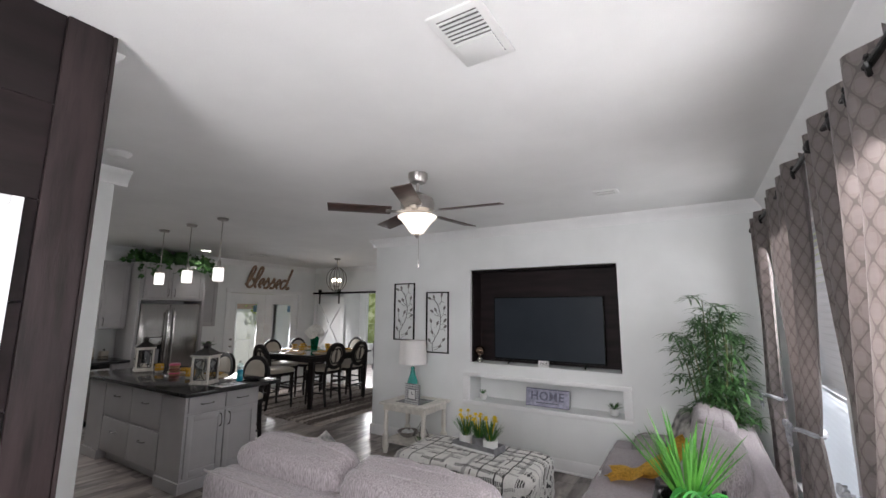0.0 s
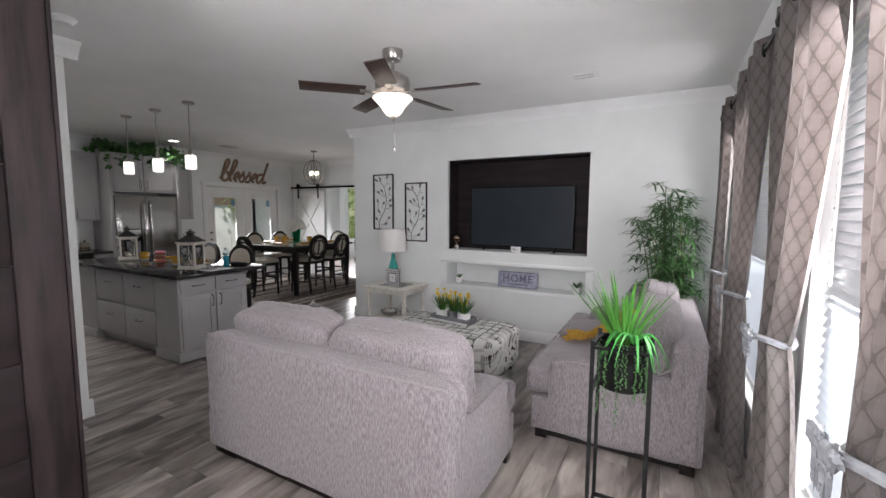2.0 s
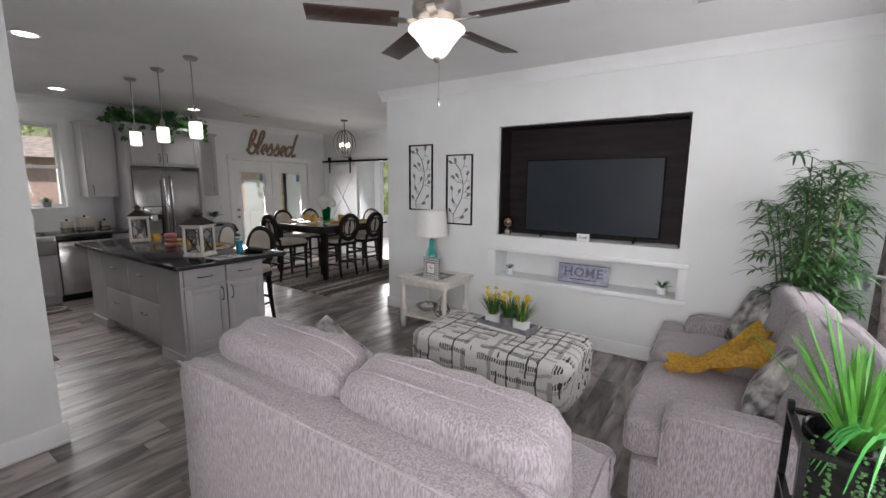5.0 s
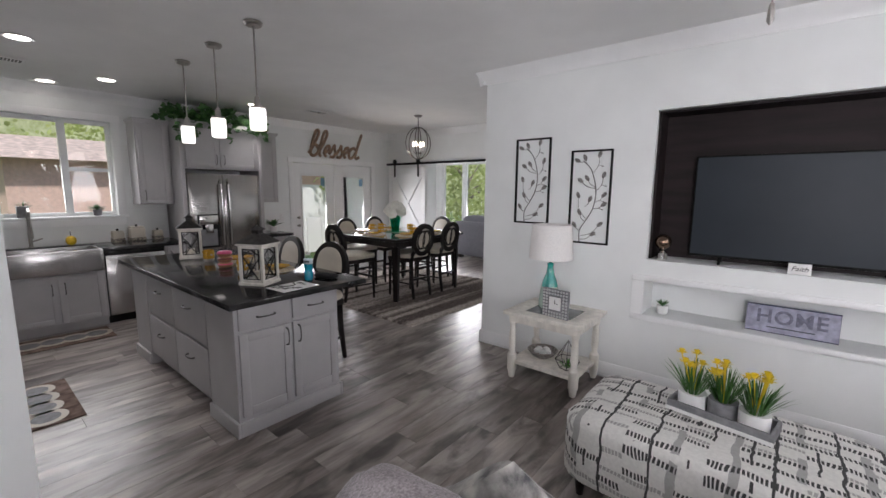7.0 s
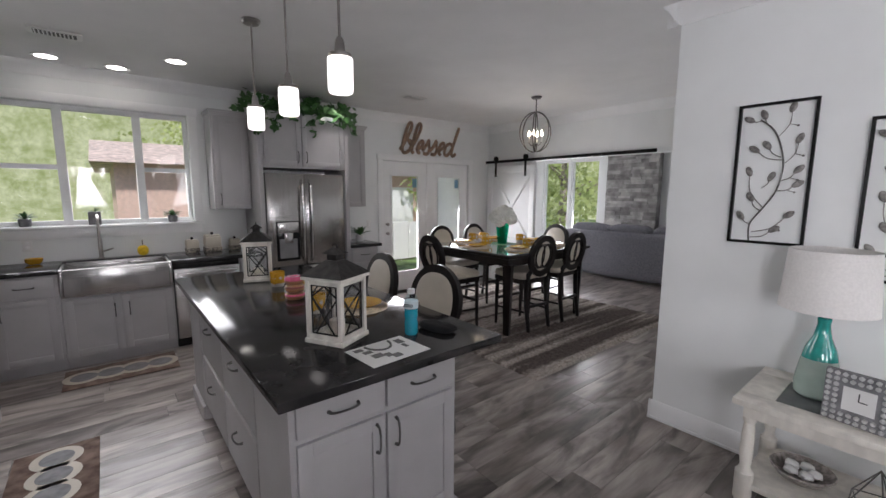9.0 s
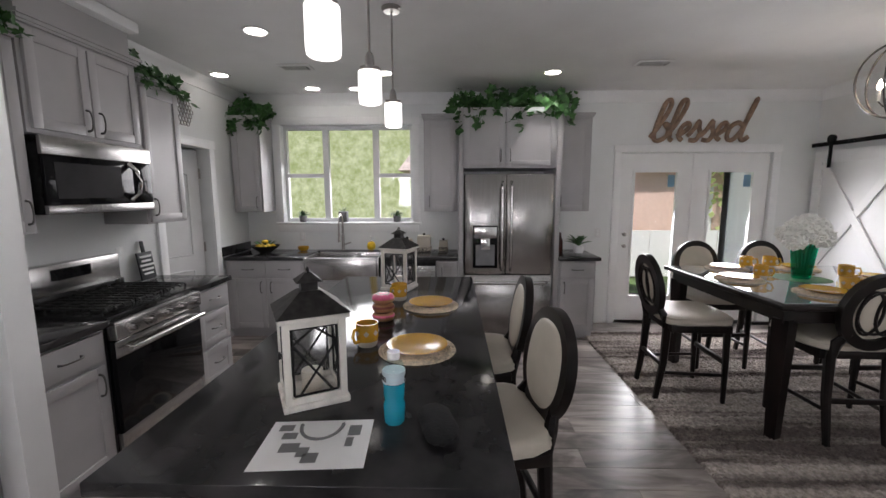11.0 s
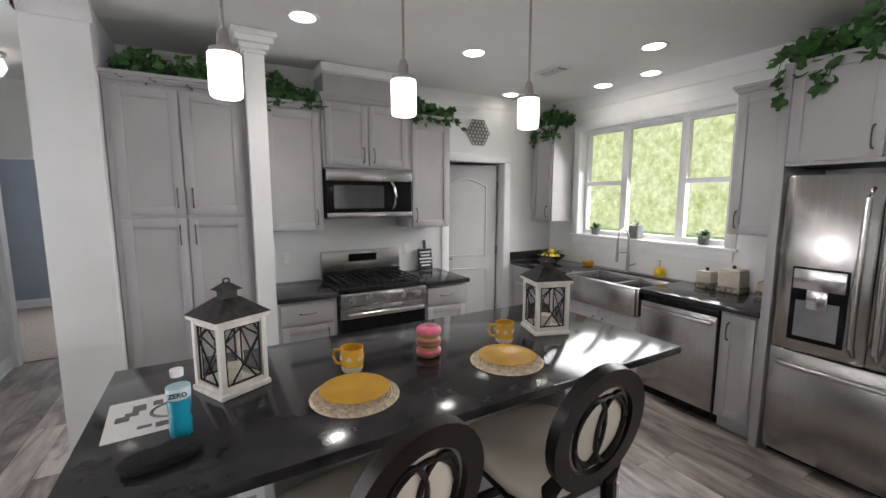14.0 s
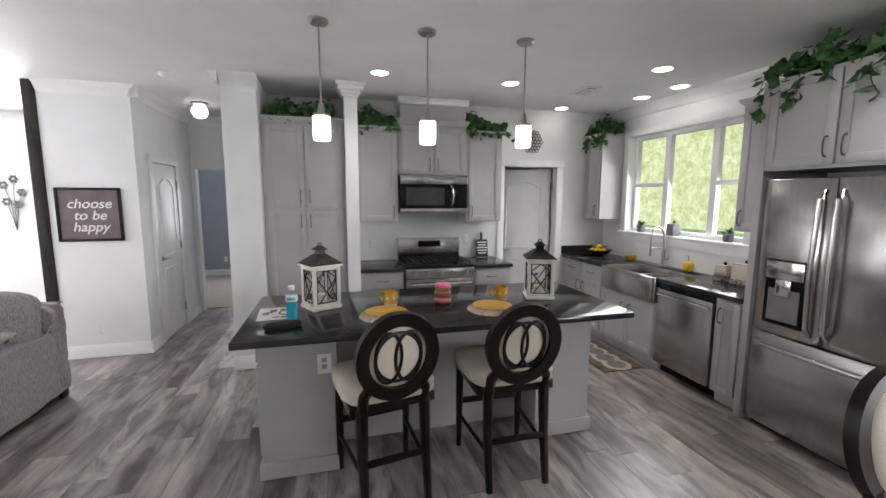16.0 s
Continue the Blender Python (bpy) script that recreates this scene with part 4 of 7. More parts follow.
# ---- living room ----
def sofa(m, w, d, label, seats):
    """A sofa facing -y, back at y = +d/2."""
    s = thing("sofa", label, "sofa", m, "living room sofas")
    part("base", B(-w / 2 + 0.01, w / 2 - 0.01, -d / 2 + 0.05, d / 2 - 0.005, 0.06, 0.3, bevel=0.02), SOFA, s)
    part("plinth", B(-w / 2 + 0.05, w / 2 - 0.05, -d / 2 + 0.09, d / 2 - 0.04, 0.012, 0.06), ESPRESSO, s)
    bb = bmesh.new()
    cushion(bb, (0, d / 2 - 0.1, 0.43), (w, 0.2, 0.74), p=14, n=12, wrinkle=0.003)
    part("back_frame", bb, SOFA, s)
    part("piping", tube(bmesh.new(), [(-w / 2 + 0.01, d / 2 - 0.01, 0.792), (w / 2 - 0.01, d / 2 - 0.01, 0.792)], 0.006, 6), PIPING, s)
    cw = (w - 0.4) / seats
    for sx in (-1, 1):
        ab = bmesh.new()
        cushion(ab, (sx * (w / 2 - 0.1), 0.05, 0.32), (0.2, d - 0.24, 0.54), p=8, n=12, wrinkle=0.004, seed=sx)
        arm = part("arm", ab, SOFA, s)
        for x in (sx * (w / 2 - 0.008), sx * (w / 2 - 0.192)):
            part("piping", tube(bmesh.new(), [(x, d / 2 - 0.16, 0.66), (x, d / 2 - 0.26, 0.584), (x, -d / 2 + 0.26, 0.578), (x, -d / 2 + 0.19, 0.55), (x, -d / 2 + 0.176, 0.48), (x, -d / 2 + 0.174, 0.1)], 0.006, 6), PIPING, arm)
    for k in range(seats):
        cx = -w / 2 + 0.2 + cw * (k + 0.5)
        cb = bmesh.new()
        cushion(cb, (cx, -0.13, 0.4), (cw - 0.006, d - 0.26, 0.2), p=6, n=12, wrinkle=0.008, seed=k + 2)
        end = -1 if k == 0 else 1 if k == seats - 1 else 0
        if end:
            cushion(cb, (cx + end * (cw / 2 + 0.02), -d / 2 + 0.09, 0.4), (0.34, 0.175, 0.19), p=5, n=8, wrinkle=0.004, seed=k)
        sc = part("seat_cushion", cb, SOFA, s)
        x0, x1 = cx - cw / 2 + 0.03 - (0.2 if end < 0 else 0), cx + cw / 2 - 0.03 + (0.2 if end > 0 else 0)
        for z in (0.475, 0.325):
            part("piping", tube(bmesh.new(), [(x0, -d / 2 + 0.016, z), (x1, -d / 2 + 0.016, z)], 0.006, 6), PIPING, sc)
        bw = (w - 0.1) / seats
        bx = -w / 2 + 0.05 + bw * (k + 0.5)
        tip = Matrix.Translation((bx, d / 2 - 0.31, 0.7)) @ Matrix.Rotation(radians(-12), 4, "X")
        bk = bmesh.new()
        cushion(bk, (0, 0, 0), (bw + 0.01, 0.29, 0.5), p=4.8, n=20, wrinkle=0.006, seed=k + 9)
        for v in bk.verts:
            fold = math.sin(v.co.x * 34 + 5 * noise.noise(v.co * 5)) * max(0, abs(v.co.z) - 0.08) * 0.04
            v.co.y += fold
        bk.transform(tip)
        bc = part("back_cushion", bk, SOFA, s, "plump loose back cushion")
        for y in (-0.045, 0.045):
            rim = [tip @ Vector((1.0 * (bw + 0.01) / 2 * abs(math.cos(a)) ** 0.42 * (1 if math.cos(a) > 0 else -1), y, 0.25 * abs(math.sin(a)) ** 0.42 * (1 if math.sin(a) > 0 else -1))) for a in [2 * math.pi * i / 48 for i in range(48)]]
            part("piping", tube(bmesh.new(), rim, 0.005, 6, True), PIPING, bc)
    for x in (-w / 2 + 0.12, w / 2 - 0.12):
        for y in (-d / 2 + 0.12, d / 2 - 0.08):
            part("foot", B(x - 0.1, x + 0.1, y - 0.04, y + 0.04, 0, 0.072, bevel=0.004), ESPRESSO, s)
    return s


sofa(R(-1.58, 1.91, 0, 180), 1.76, 0.98, "grey chenille loveseat with two loose back cushions", 2)
sofa(R(-0.2, 3.55, 0, -90), 1.84, 1.08, "grey chenille sofa under the window with loose cushions", 2)


def plaid():
    m = mat("ottoman_print", (0.68, 0.67, 0.64), 0.9, var=0.03, scale=60, bump=0.2, bscale=200)
    nt = m.node_tree
    n, ln = nt.nodes, nt.links
    uv = n.new("ShaderNodeTexCoord")
    sep = n.new("ShaderNodeSeparateXYZ")
    ln.new(uv.outputs["Object"], sep.inputs[0])

    def mm(op, a, b=0.0):
        nd = n.new("ShaderNodeMath")
        nd.operation = op
        for i, v in enumerate((a, b)):
            if isinstance(v, (int, float)):
                nd.inputs[i].default_value = v
            else:
                ln.new(v, nd.inputs[i])
        return nd.outputs[0]

    nz = n.new("ShaderNodeTexNoise")
    nz.inputs["Scale"].default_value = 7
    ln.new(uv.outputs["Object"], nz.inputs["Vector"])
    wob = mm("MULTIPLY", mm("SUBTRACT", nz.outputs[0], 0.5), 0.05)
    u = mm("ADD", sep.outputs[0], wob)
    v = mm("ADD", mm("SUBTRACT", sep.outputs[1], sep.outputs[2]), wob)

    def chance(a, b, cut, shift):
        cell = n.new("ShaderNodeCombineXYZ")
        ln.new(mm("ADD", mm("FLOOR", a), shift), cell.inputs[0])
        ln.new(mm("FLOOR", b), cell.inputs[1])
        wn2 = n.new("ShaderNodeTexWhiteNoise")
        ln.new(cell.outputs[0], wn2.inputs["Vector"])
        return mm("LESS_THAN", wn2.outputs["Value"], cut)

    def stroke(x, period, lo, hi):
        f = mm("FRACT", mm("DIVIDE", x, period))
        return mm("MULTIPLY", mm("GREATER_THAN", f, lo), mm("LESS_THAN", f, hi))

    cu, cv = mm("DIVIDE", u, 0.11), mm("DIVIDE", v, 0.1)
    # broad grey washes, thin black lines, and rows of short ticks that break off
    wash = mm("MULTIPLY", stroke(u, 0.22, 0.36, 0.5), chance(cu, cv, 0.75, 3.5))
    lines = mm("MAXIMUM", mm("MULTIPLY", stroke(u, 0.22, 0.0, 0.055), chance(mm("DIVIDE", u, 0.22), mm("DIVIDE", v, 0.3), 0.85, 7.5)), mm("MULTIPLY", stroke(u, 0.22, 0.66, 0.71), chance(cu, cv, 0.5, 1.5)))
    tick = mm("MULTIPLY", mm("MULTIPLY", stroke(u, 0.0165, 0.0, 0.6), stroke(v, 0.1, 0.1, 0.42)), chance(cu, cv, 0.62, 11.5))
    pale_tick = mm("MULTIPLY", mm("MULTIPLY", stroke(u, 0.0165, 0.0, 0.75), stroke(v, 0.1, 0.5, 0.72)), chance(cu, cv, 0.4, 23.5))
    dark = mm("MAXIMUM", lines, tick)
    pale = mm("MULTIPLY", mm("MAXIMUM", wash, pale_tick), 0.6)
    mark = mm("MAXIMUM", mm("MULTIPLY", dark, 0.95), pale)
    mix = n.new("ShaderNodeMixRGB")
    shade = n.new("ShaderNodeValToRGB")
    shade.color_ramp.elements[0].color, shade.color_ramp.elements[1].color = (0.16, 0.155, 0.155, 1), (0.014, 0.014, 0.016, 1)
    ln.new(dark, shade.inputs[0])
    bs = n["Principled BSDF"]
    ln.new(bs.inputs["Base Color"].links[0].from_socket, mix.inputs[1])
    ln.new(shade.outputs[0], mix.inputs[2])
    ln.new(mark, mix.inputs[0])
    ln.new(mix.outputs[0], bs.inputs["Base Color"])
    return m


ot = thing("ottoman", "rectangular upholstered ottoman in a black and white broken plaid", "ottoman", R(-1.78, 3.46))
ob_ = bmesh.new()
cushion(ob_, (0, 0, 0.275), (1.3, 0.76, 0.37), p=9, n=14, wrinkle=0.004)
OTM = plaid()
part("upholstery", ob_, OTM, ot)
for sx in (-1, 1):
    for sy in (-1, 1):
        part("foot", rod(bmesh.new(), (sx * 0.55, sy * 0.29, 0.1), (sx * 0.55, sy * 0.29, 0.0), 0.03, 0.02), ESPRESSO, ot)

st = thing("side_table", "white distressed side table with glass inset and lower shelf", "side table", R(-3.05, 4.38))
tb = bmesh.new()
for q in ((-0.34, 0.34, -0.29, -0.17), (-0.34, 0.34, 0.17, 0.29), (-0.34, -0.2, -0.17, 0.17), (0.2, 0.34, -0.17, 0.17)):
    box(tb, *q, 0.565, 0.595, bevel=0.003)
part("tabletop", tb, WHITEWOOD, st)
part("glass_inset", B(-0.2, 0.2, -0.17, 0.17, 0.575, 0.588), mat("grey_table_glass", (0.15, 0.16, 0.16), 0.08, var=0.1), st)
part("apron", B(-0.3, 0.3, -0.25, 0.25, 0.5, 0.565), WHITEWOOD, st)
part("shelf", B(-0.29, 0.29, -0.24, 0.24, 0.13, 0.16, bevel=0.003), WHITEWOOD, st)
for sx in (-1, 1):
    for sy in (-1, 1):
        lg = bmesh.new()
        x, y = sx * 0.275, sy * 0.225
        lathe(lg, [(0.024, 0), (0.034, 0.06), (0.04, 0.07), (0.04, 0.21), (0.03, 0.22), (0.022, 0.24), (0.03, 0.3), (0.028, 0.4), (0.023, 0.47), (0.03, 0.48), (0.03, 0.5)], 12, (x, y, 0))
        part("leg", lg, WHITEWOOD, st)

# television niche
nb = tagged(new("niche_lining"), "dark stained board lining of the television niche", kind="structure")
part("back_panel", B(-2.436, -0.684, YT + 0.28, YT + 0.298, 1.074, 2.216), DARKWOOD, nb)
part("side_panel", B(-2.438, -2.42, YT + 0.05, YT + 0.279, 1.074, 2.216), DARKWOOD, nb)
part("side_panel", B(-0.7, -0.682, YT + 0.05, YT + 0.279, 1.074, 2.216), DARKWOOD, nb)
part("top_panel", B(-2.419, -0.701, YT + 0.05, YT + 0.279, 2.2, 2.216), DARKWOOD, nb)
nf = tagged(new("niche_trim"), "white moulded frame round the long low niche", kind="structure")
for q in ((-2.53, -0.6, 0.9, 0.945), (-2.53, -0.6, 0.575, 0.62)):
    part("rail", B(q[0], q[1], YT - 0.02, YT, q[2], q[3], bevel=0.006), TRIM, nf)
for q in ((-2.53, -2.44), (-0.68, -0.6)):
    part("stile", B(q[0], q[1], YT - 0.019, YT, 0.62, 0.9, bevel=0.006), TRIM, nf)
tv = thing("television", "large black flat-screen television standing in the niche", "television", R(-1.52, YT + 0.19))
part("bezel", B(-0.66, 0.66, -0.025, 0.03, 1.115, 1.875, bevel=0.006), BLACK, tv)
part("screen", B(-0.648, 0.648, -0.0275, -0.024, 1.135, 1.863), SCREEN, tv)
for x in (-0.45, 0.45):
    fb = bmesh.new()
    tube(fb, [(x, -0.1, 1.078), (x, 0, 1.12), (x, 0.08, 1.078)], 0.01, 6)
    part("stand_foot", fb, BLACK, tv)


# ---- ceiling lamps ----
def pendant(x, y):
    p = thing("pendant_lamp", "brushed nickel pendant with white cylinder glass shade, lit", "lamp", R(x, y), "island pendants")
    part("canopy", lathe(bmesh.new(), [(0.0, H - 0.028), (0.05, H - 0.026), (0.062, H - 0.012), (0.062, H - 0.001)], 20), NICKEL, p)
    part("stem", rod(bmesh.new(), (0, 0, 2.23), (0, 0, H - 0.02), 0.006), NICKEL, p)
    part("cap", lathe(bmesh.new(), [(0.05, 2.165), (0.05, 2.18), (0.024, 2.185), (0.02, 2.23), (0.012, 2.25)], 20), NICKEL, p)
    sh = part("shade", lathe(bmesh.new(), [(0.045, 2.015), (0.052, 2.02), (0.055, 2.04), (0.055, 2.162), (0.03, 2.166)], 24), FROST, p)
    return p


P1 = pendant(-4.58, 2.64)
copy_thing(P1, R(-5.265, 2.65))
copy_thing(P1, R(-5.96, 2.66))


def downlight(x, y):
    d = thing("recessed_light", "round recessed ceiling light, lit, white trim", "ceiling light", R(x, y), "recessed lights")
    part("trim_ring", lathe(bmesh.new(), [(0.1, H - 0.001), (0.098, H - 0.008), (0.078, H - 0.006), (0.076, H - 0.001)], 28), WHITE, d)
    part("lens", lathe(bmesh.new(), [(0.074, H - 0.004), (0.0, H - 0.0045)], 24), LED, d)
    return d


D1 = downlight(-5.06, 1.65)
for x, y in ((-6.3, 1.64), (-7.35, 2.39), (-7.93, 1.98), (-7.9, 1.5), (-7.38, 4.0), (-7.35, 0.78)):
    copy_thing(D1, R(x, y))

fan = thing("ceiling_fan", "five-blade ceiling fan, brushed nickel with frosted light bowl", "fan", R(-1.75, 2.5))
part("canopy", lathe(bmesh.new(), [(0.03, 2.66), (0.06, 2.67), (0.075, 2.7), (0.075, H - 0.001)], 24), NICKEL, fan)
part("downrod", rod(bmesh.new(), (0, 0, 2.56), (0, 0, 2.67), 0.014), NICKEL, fan)
part("motor", lathe(bmesh.new(), [(0.05, 2.42), (0.1, 2.425), (0.125, 2.45), (0.13, 2.5), (0.12, 2.54), (0.07, 2.57), (0.03, 2.59)], 28), NICKEL, fan)
part("light_fitter", lathe(bmesh.new(), [(0.05, 2.38), (0.085, 2.39), (0.08, 2.42), (0.05, 2.425)], 24), NICKEL, fan)
part("light_bowl", lathe(bmesh.new(), [(0.0, 2.268), (0.04, 2.27), (0.062, 2.29), (0.092, 2.335), (0.125, 2.375), (0.15, 2.398), (0.146, 2.404), (0.06, 2.406)], 28), mat("lit_fan_bowl", (1.0, 0.88, 0.76), 0.4, var=0, emit=2.2), fan)
part("finial", lathe(bmesh.new(), [(0.0, 2.235), (0.014, 2.245), (0.02, 2.26), (0.012, 2.275)], 12), NICKEL, fan)
for k in range(5):
    a = radians(8 + 72 * k)
    rotm = Matrix.Rotation(a, 4, "Z")
    bb = bmesh.new()
    box(bb, 0.2, 0.66, -0.065, 0.065, -0.004, 0.004, bevel=0.003)
    bb.transform(Matrix.Translation((0, 0, 2.44)) @ rotm @ Matrix.Rotation(radians(11), 4, "X"))
    bl = part("blade", bb, FANBLADE, fan)
    ib = bmesh.new()
    box(ib, 0.1, 0.24, -0.022, 0.022, -0.009, -0.004, bevel=0.002)
    ib.transform(Matrix.Translation((0, 0, 2.44)) @ rotm @ Matrix.Rotation(radians(11), 4, "X"))
    part("blade_iron", ib, NICKEL, bl)
pcn = rod(bmesh.new(), (0.05, -0.05, 2.05), (0.05, -0.05, 2.4), 0.0018, n=5)
lathe(pcn, [(0.002, 2.0), (0.008, 2.01), (0.006, 2.045), (0.002, 2.05)], 8, (0.05, -0.05, 0))
part("pull_chain", pcn, NICKEL, fan)

ch = thing("chandelier", "bronze orb chandelier with candle bulbs, lit", "chandelier", R(-6.12, 5.95))
part("canopy", lathe(bmesh.new(), [(0.0, H - 0.03), (0.05, H - 0.025), (0.065, H - 0.001)], 20), PULL, ch)
part("chain", rod(bmesh.new(), (0, 0, 2.55), (0, 0, H - 0.02), 0.007), PULL, ch)
for k in range(3):
    pts = [Matrix.Rotation(radians(60 * k), 3, "Z") @ Vector((0.2 * math.cos(2 * math.pi * i / 32), 0, 2.32 + 0.24 * math.sin(2 * math.pi * i / 32))) for i in range(32)]
    part("orb_ring", tube(bmesh.new(), pts, 0.007, 6, True), PULL, ch)
part("stem", rod(bmesh.new(), (0, 0, 2.08), (0, 0, 2.56), 0.008), PULL, ch)
for k in range(4):
    q = Matrix.Rotation(radians(90 * k + 20), 3, "Z")
    arm = part("arm", tube(bmesh.new(), [q @ Vector(p) for p in ((0, 0, 2.18), (0.05, 0, 2.16), (0.08, 0, 2.2))], 0.005, 6), PULL, ch)
    c = q @ Vector((0.08, 0, 0))
    part("candle", rod(bmesh.new(), (c.x, c.y, 2.2), (c.x, c.y, 2.27), 0.011), WHITE, arm)
    part("bulb", lathe(bmesh.new(), [(0.0, 2.27), (0.013, 2.28), (0.016, 2.3), (0.006, 2.335), (0, 2.345)], 12, (c.x, c.y, 0)), BULB, arm)


# ---- living room details ----
def curtain(yc, w, tie_y, label, z_top=2.5, z_tie=1.04):
    c = thing("curtain", label, "curtain", R(0.5, yc), "living room curtains")
    bm = bmesh.new()
    uvl = bm.loops.layers.uv.new("uv")
    nu, nz = 64, 44
    grid, uvs = [], []
    for j in range(nz + 1):
        z = 0.02 + (z_top - 0.02) * j / nz
        if z > z_tie:
            k = ((z - z_tie) / (z_top - z_tie))
            k = min(1, k * 1.5) ** 0.7
        else:
            k = 0.75 * ((z_tie - z) / z_tie) ** 0.6
        ww = 0.15 + (w - 0.15) * k
        cen = (tie_y - yc) * (1 - k)
        row = []
        for i in range(nu + 1):
            u = i / nu
            amp = 0.035 + 0.012 * (1 - k)
            y = cen + (u - 0.5) * ww
            x = amp * math.sin(u * 2 * math.pi * 3.5 + 0.4) + 0.008 * math.sin(u * 31 + z * 2)
            row.append(bm.verts.new((x, y, z)))
        grid.append(row)
    for j in range(nz):
        for i in range(nu):
            f = bm.faces.new((grid[j][i], grid[j][i + 1], grid[j + 1][i + 1], grid[j + 1][i]))
            for l, (a, b) in zip(f.loops, ((i, j), (i + 1, j), (i + 1, j + 1), (i, j + 1))):
                l[uvl].uv = (a / nu * w * 1.7, b / nz * (z_top - 0.02))
    bmesh.ops.solidify(bm, geom=bm.faces[:], thickness=0.003)
    part("cloth", bm, CURTAINP, c)
    for i in range(4):
        u = (i + 0.5) / 4
        pts = [((0.036 * math.cos(a)) * 0.3 + 0.0, (u - 0.5) * w + 0.026 * math.cos(a), 2.43 + 0.03 * math.sin(a)) for a in [2 * math.pi * k / 14 for k in range(14)]]
        part("grommet", tube(bmesh.new(), pts, 0.008, 6, True), BLACK, c)
    tb = bmesh.new()
    ty = tie_y - yc
    pts = [(0.066 * math.cos(a), ty + 0.088 * math.sin(a), z_tie + 0.012 * math.sin(2 * a)) for a in [2 * math.pi * k / 18 for k in range(18)]]
    tie = part("tieback", tube(tb, pts, 0.014, 6, True), mat("silver_satin", (0.33, 0.34, 0.36), 0.35, var=0.08, scale=40), c, "silver satin tieback with bow")
    bw = bmesh.new()
    for s in (-1, 1):
        cushion(bw, (-0.09, ty + s * 0.045, z_tie + 0.015), (0.03, 0.08, 0.05), p=2.5, n=4)
        cushion(bw, (-0.09, ty + s * 0.03, z_tie - 0.045), (0.015, 0.03, 0.09), p=3, n=4)
    part("bow", bw, bpy.data.materials["silver_satin"], tie)
    return c


for yc, w, ty in ((4.2, 0.5, 4.3), (3.1, 0.95, 3.15), (1.95, 0.85, 2.06), (0.95, 0.7, 1.08)):
    curtain(yc, w, ty, "taupe lattice-patterned grommet curtain tied back with silver bow")
for y0, y1 in ((2.35, 4.55), (0.5, 2.32)):
    rd = thing("curtain_rod", "black metal curtain rod on wall brackets", "curtain rod", R(0.5, (y0 + y1) / 2, 2.43), "curtain rods")
    L = (y1 - y0) / 2
    part("rod", rod(bmesh.new(), (0, -L, 0), (0, L, 0), 0.013), BLACK, rd)
    for s in (-1, 1):
        part("finial", lathe(bmesh.new(), [(0.0, -0.03), (0.025, -0.02), (0.03, 0), (0.025, 0.02), (0.0, 0.03)], 12, (0, s * L, 0)), BLACK, rd)
        part("bracket", rod(bmesh.new(), (0, s * (L - 0.06), -0.005), (0.118, s * (L - 0.06), -0.005), 0.008), BLACK, rd)


def blade(bm, base, direction, length, width, droop=0.3, n=5, fold=0.15):
    """One arching leaf blade with a shallow keel."""
    base, d = Vector(base), Vector(direction).normalized()
    side = d.cross(Vector((0, 0, 1)))
    side = side.normalized() if side.length > 0.05 else Vector((1, 0, 0))
    rows = []
    for i in range(n + 1):
        k = i / n
        p = base + d * (length * k) - Vector((0, 0, 1)) * (droop * length * k * k)
        w = width * (0.35 + 1.3 * k) * (1 - k) ** 0.7 if i < n else 0.001
        up = side.cross(d) * (fold * w)
        rows.append((bm.verts.new(p - side * w / 2 + up), bm.verts.new(p), bm.verts.new(p + side * w / 2 + up)))
    for a, b in zip(rows, rows[1:]):
        bm.faces.new((a[0], a[1], b[1], b[0]))
        bm.faces.new((a[1], a[2], b[2], b[1]))
    return bm


rng = random.Random(11)
bp = thing("bamboo_plant", "tall artificial bamboo plant with slender dark green leaves", "plant", R(0.18, 4.3))
part("pot", lathe(bmesh.new(), [(0.11, 0), (0.13, 0.02), (0.16, 0.3), (0.165, 0.32), (0.14, 0.32), (0.13, 0.27), (0, 0.27)], 24), BLACK, bp)
lf = bmesh.new()
for k in range(10):
    side = k > 6
    a = rng.random() * 6.28
    lean = Vector((-0.24 if side else rng.uniform(-0.1, 0.04), rng.uniform(-0.14, 0.0), 1)).normalized()
    top = rng.uniform(1.45, 1.62) if side else rng.uniform(1.4, 1.92)
    b0 = Vector((math.cos(a) * 0.06, math.sin(a) * 0.06, 0.27))
    pts = [b0 + lean * (top - 0.27) * i / 6 + Vector((0.02 * math.sin(i + k), 0, 0)) for i in range(7)]
    part("cane", tube(bmesh.new(), pts, [0.011 - 0.0012 * i for i in range(7)], 6), mat("cane_green", (0.12, 0.13, 0.05), 0.5) if k == 0 else bpy.data.materials["cane_green"], bp)
    for i in range(18 if side else 28):
        h = 1.0 if i == 0 else rng.uniform(0.3, 1.0)
        p = b0 + lean * (top - 0.27) * h
        aa = rng.random() * 6.28
        tip = p + Vector((math.cos(aa) * 0.17, math.sin(aa) * 0.13 - 0.03, 0.05)) * rng.uniform(0.25, 1.1) * (1.25 - 0.7 * h)
        tip.x, tip.y = min(tip.x, 0.24), min(tip.y, 0.26)
        turn0 = rng.random()
        for q in range(8):
            b = turn0 + q * 0.785 + rng.uniform(-0.2, 0.2)
            d = Vector((math.cos(b), math.sin(b), rng.uniform(-0.1, 0.9)))
            if tip.x + 0.15 * d.x > 0.3 or tip.y + 0.15 * d.y > 0.34:
                continue
            blade(lf, tip, d, rng.uniform(0.11, 0.18), 0.028, 0.5, 4)
tagged(part("leaves", lf, LEAFB, bp), kind="stuff")

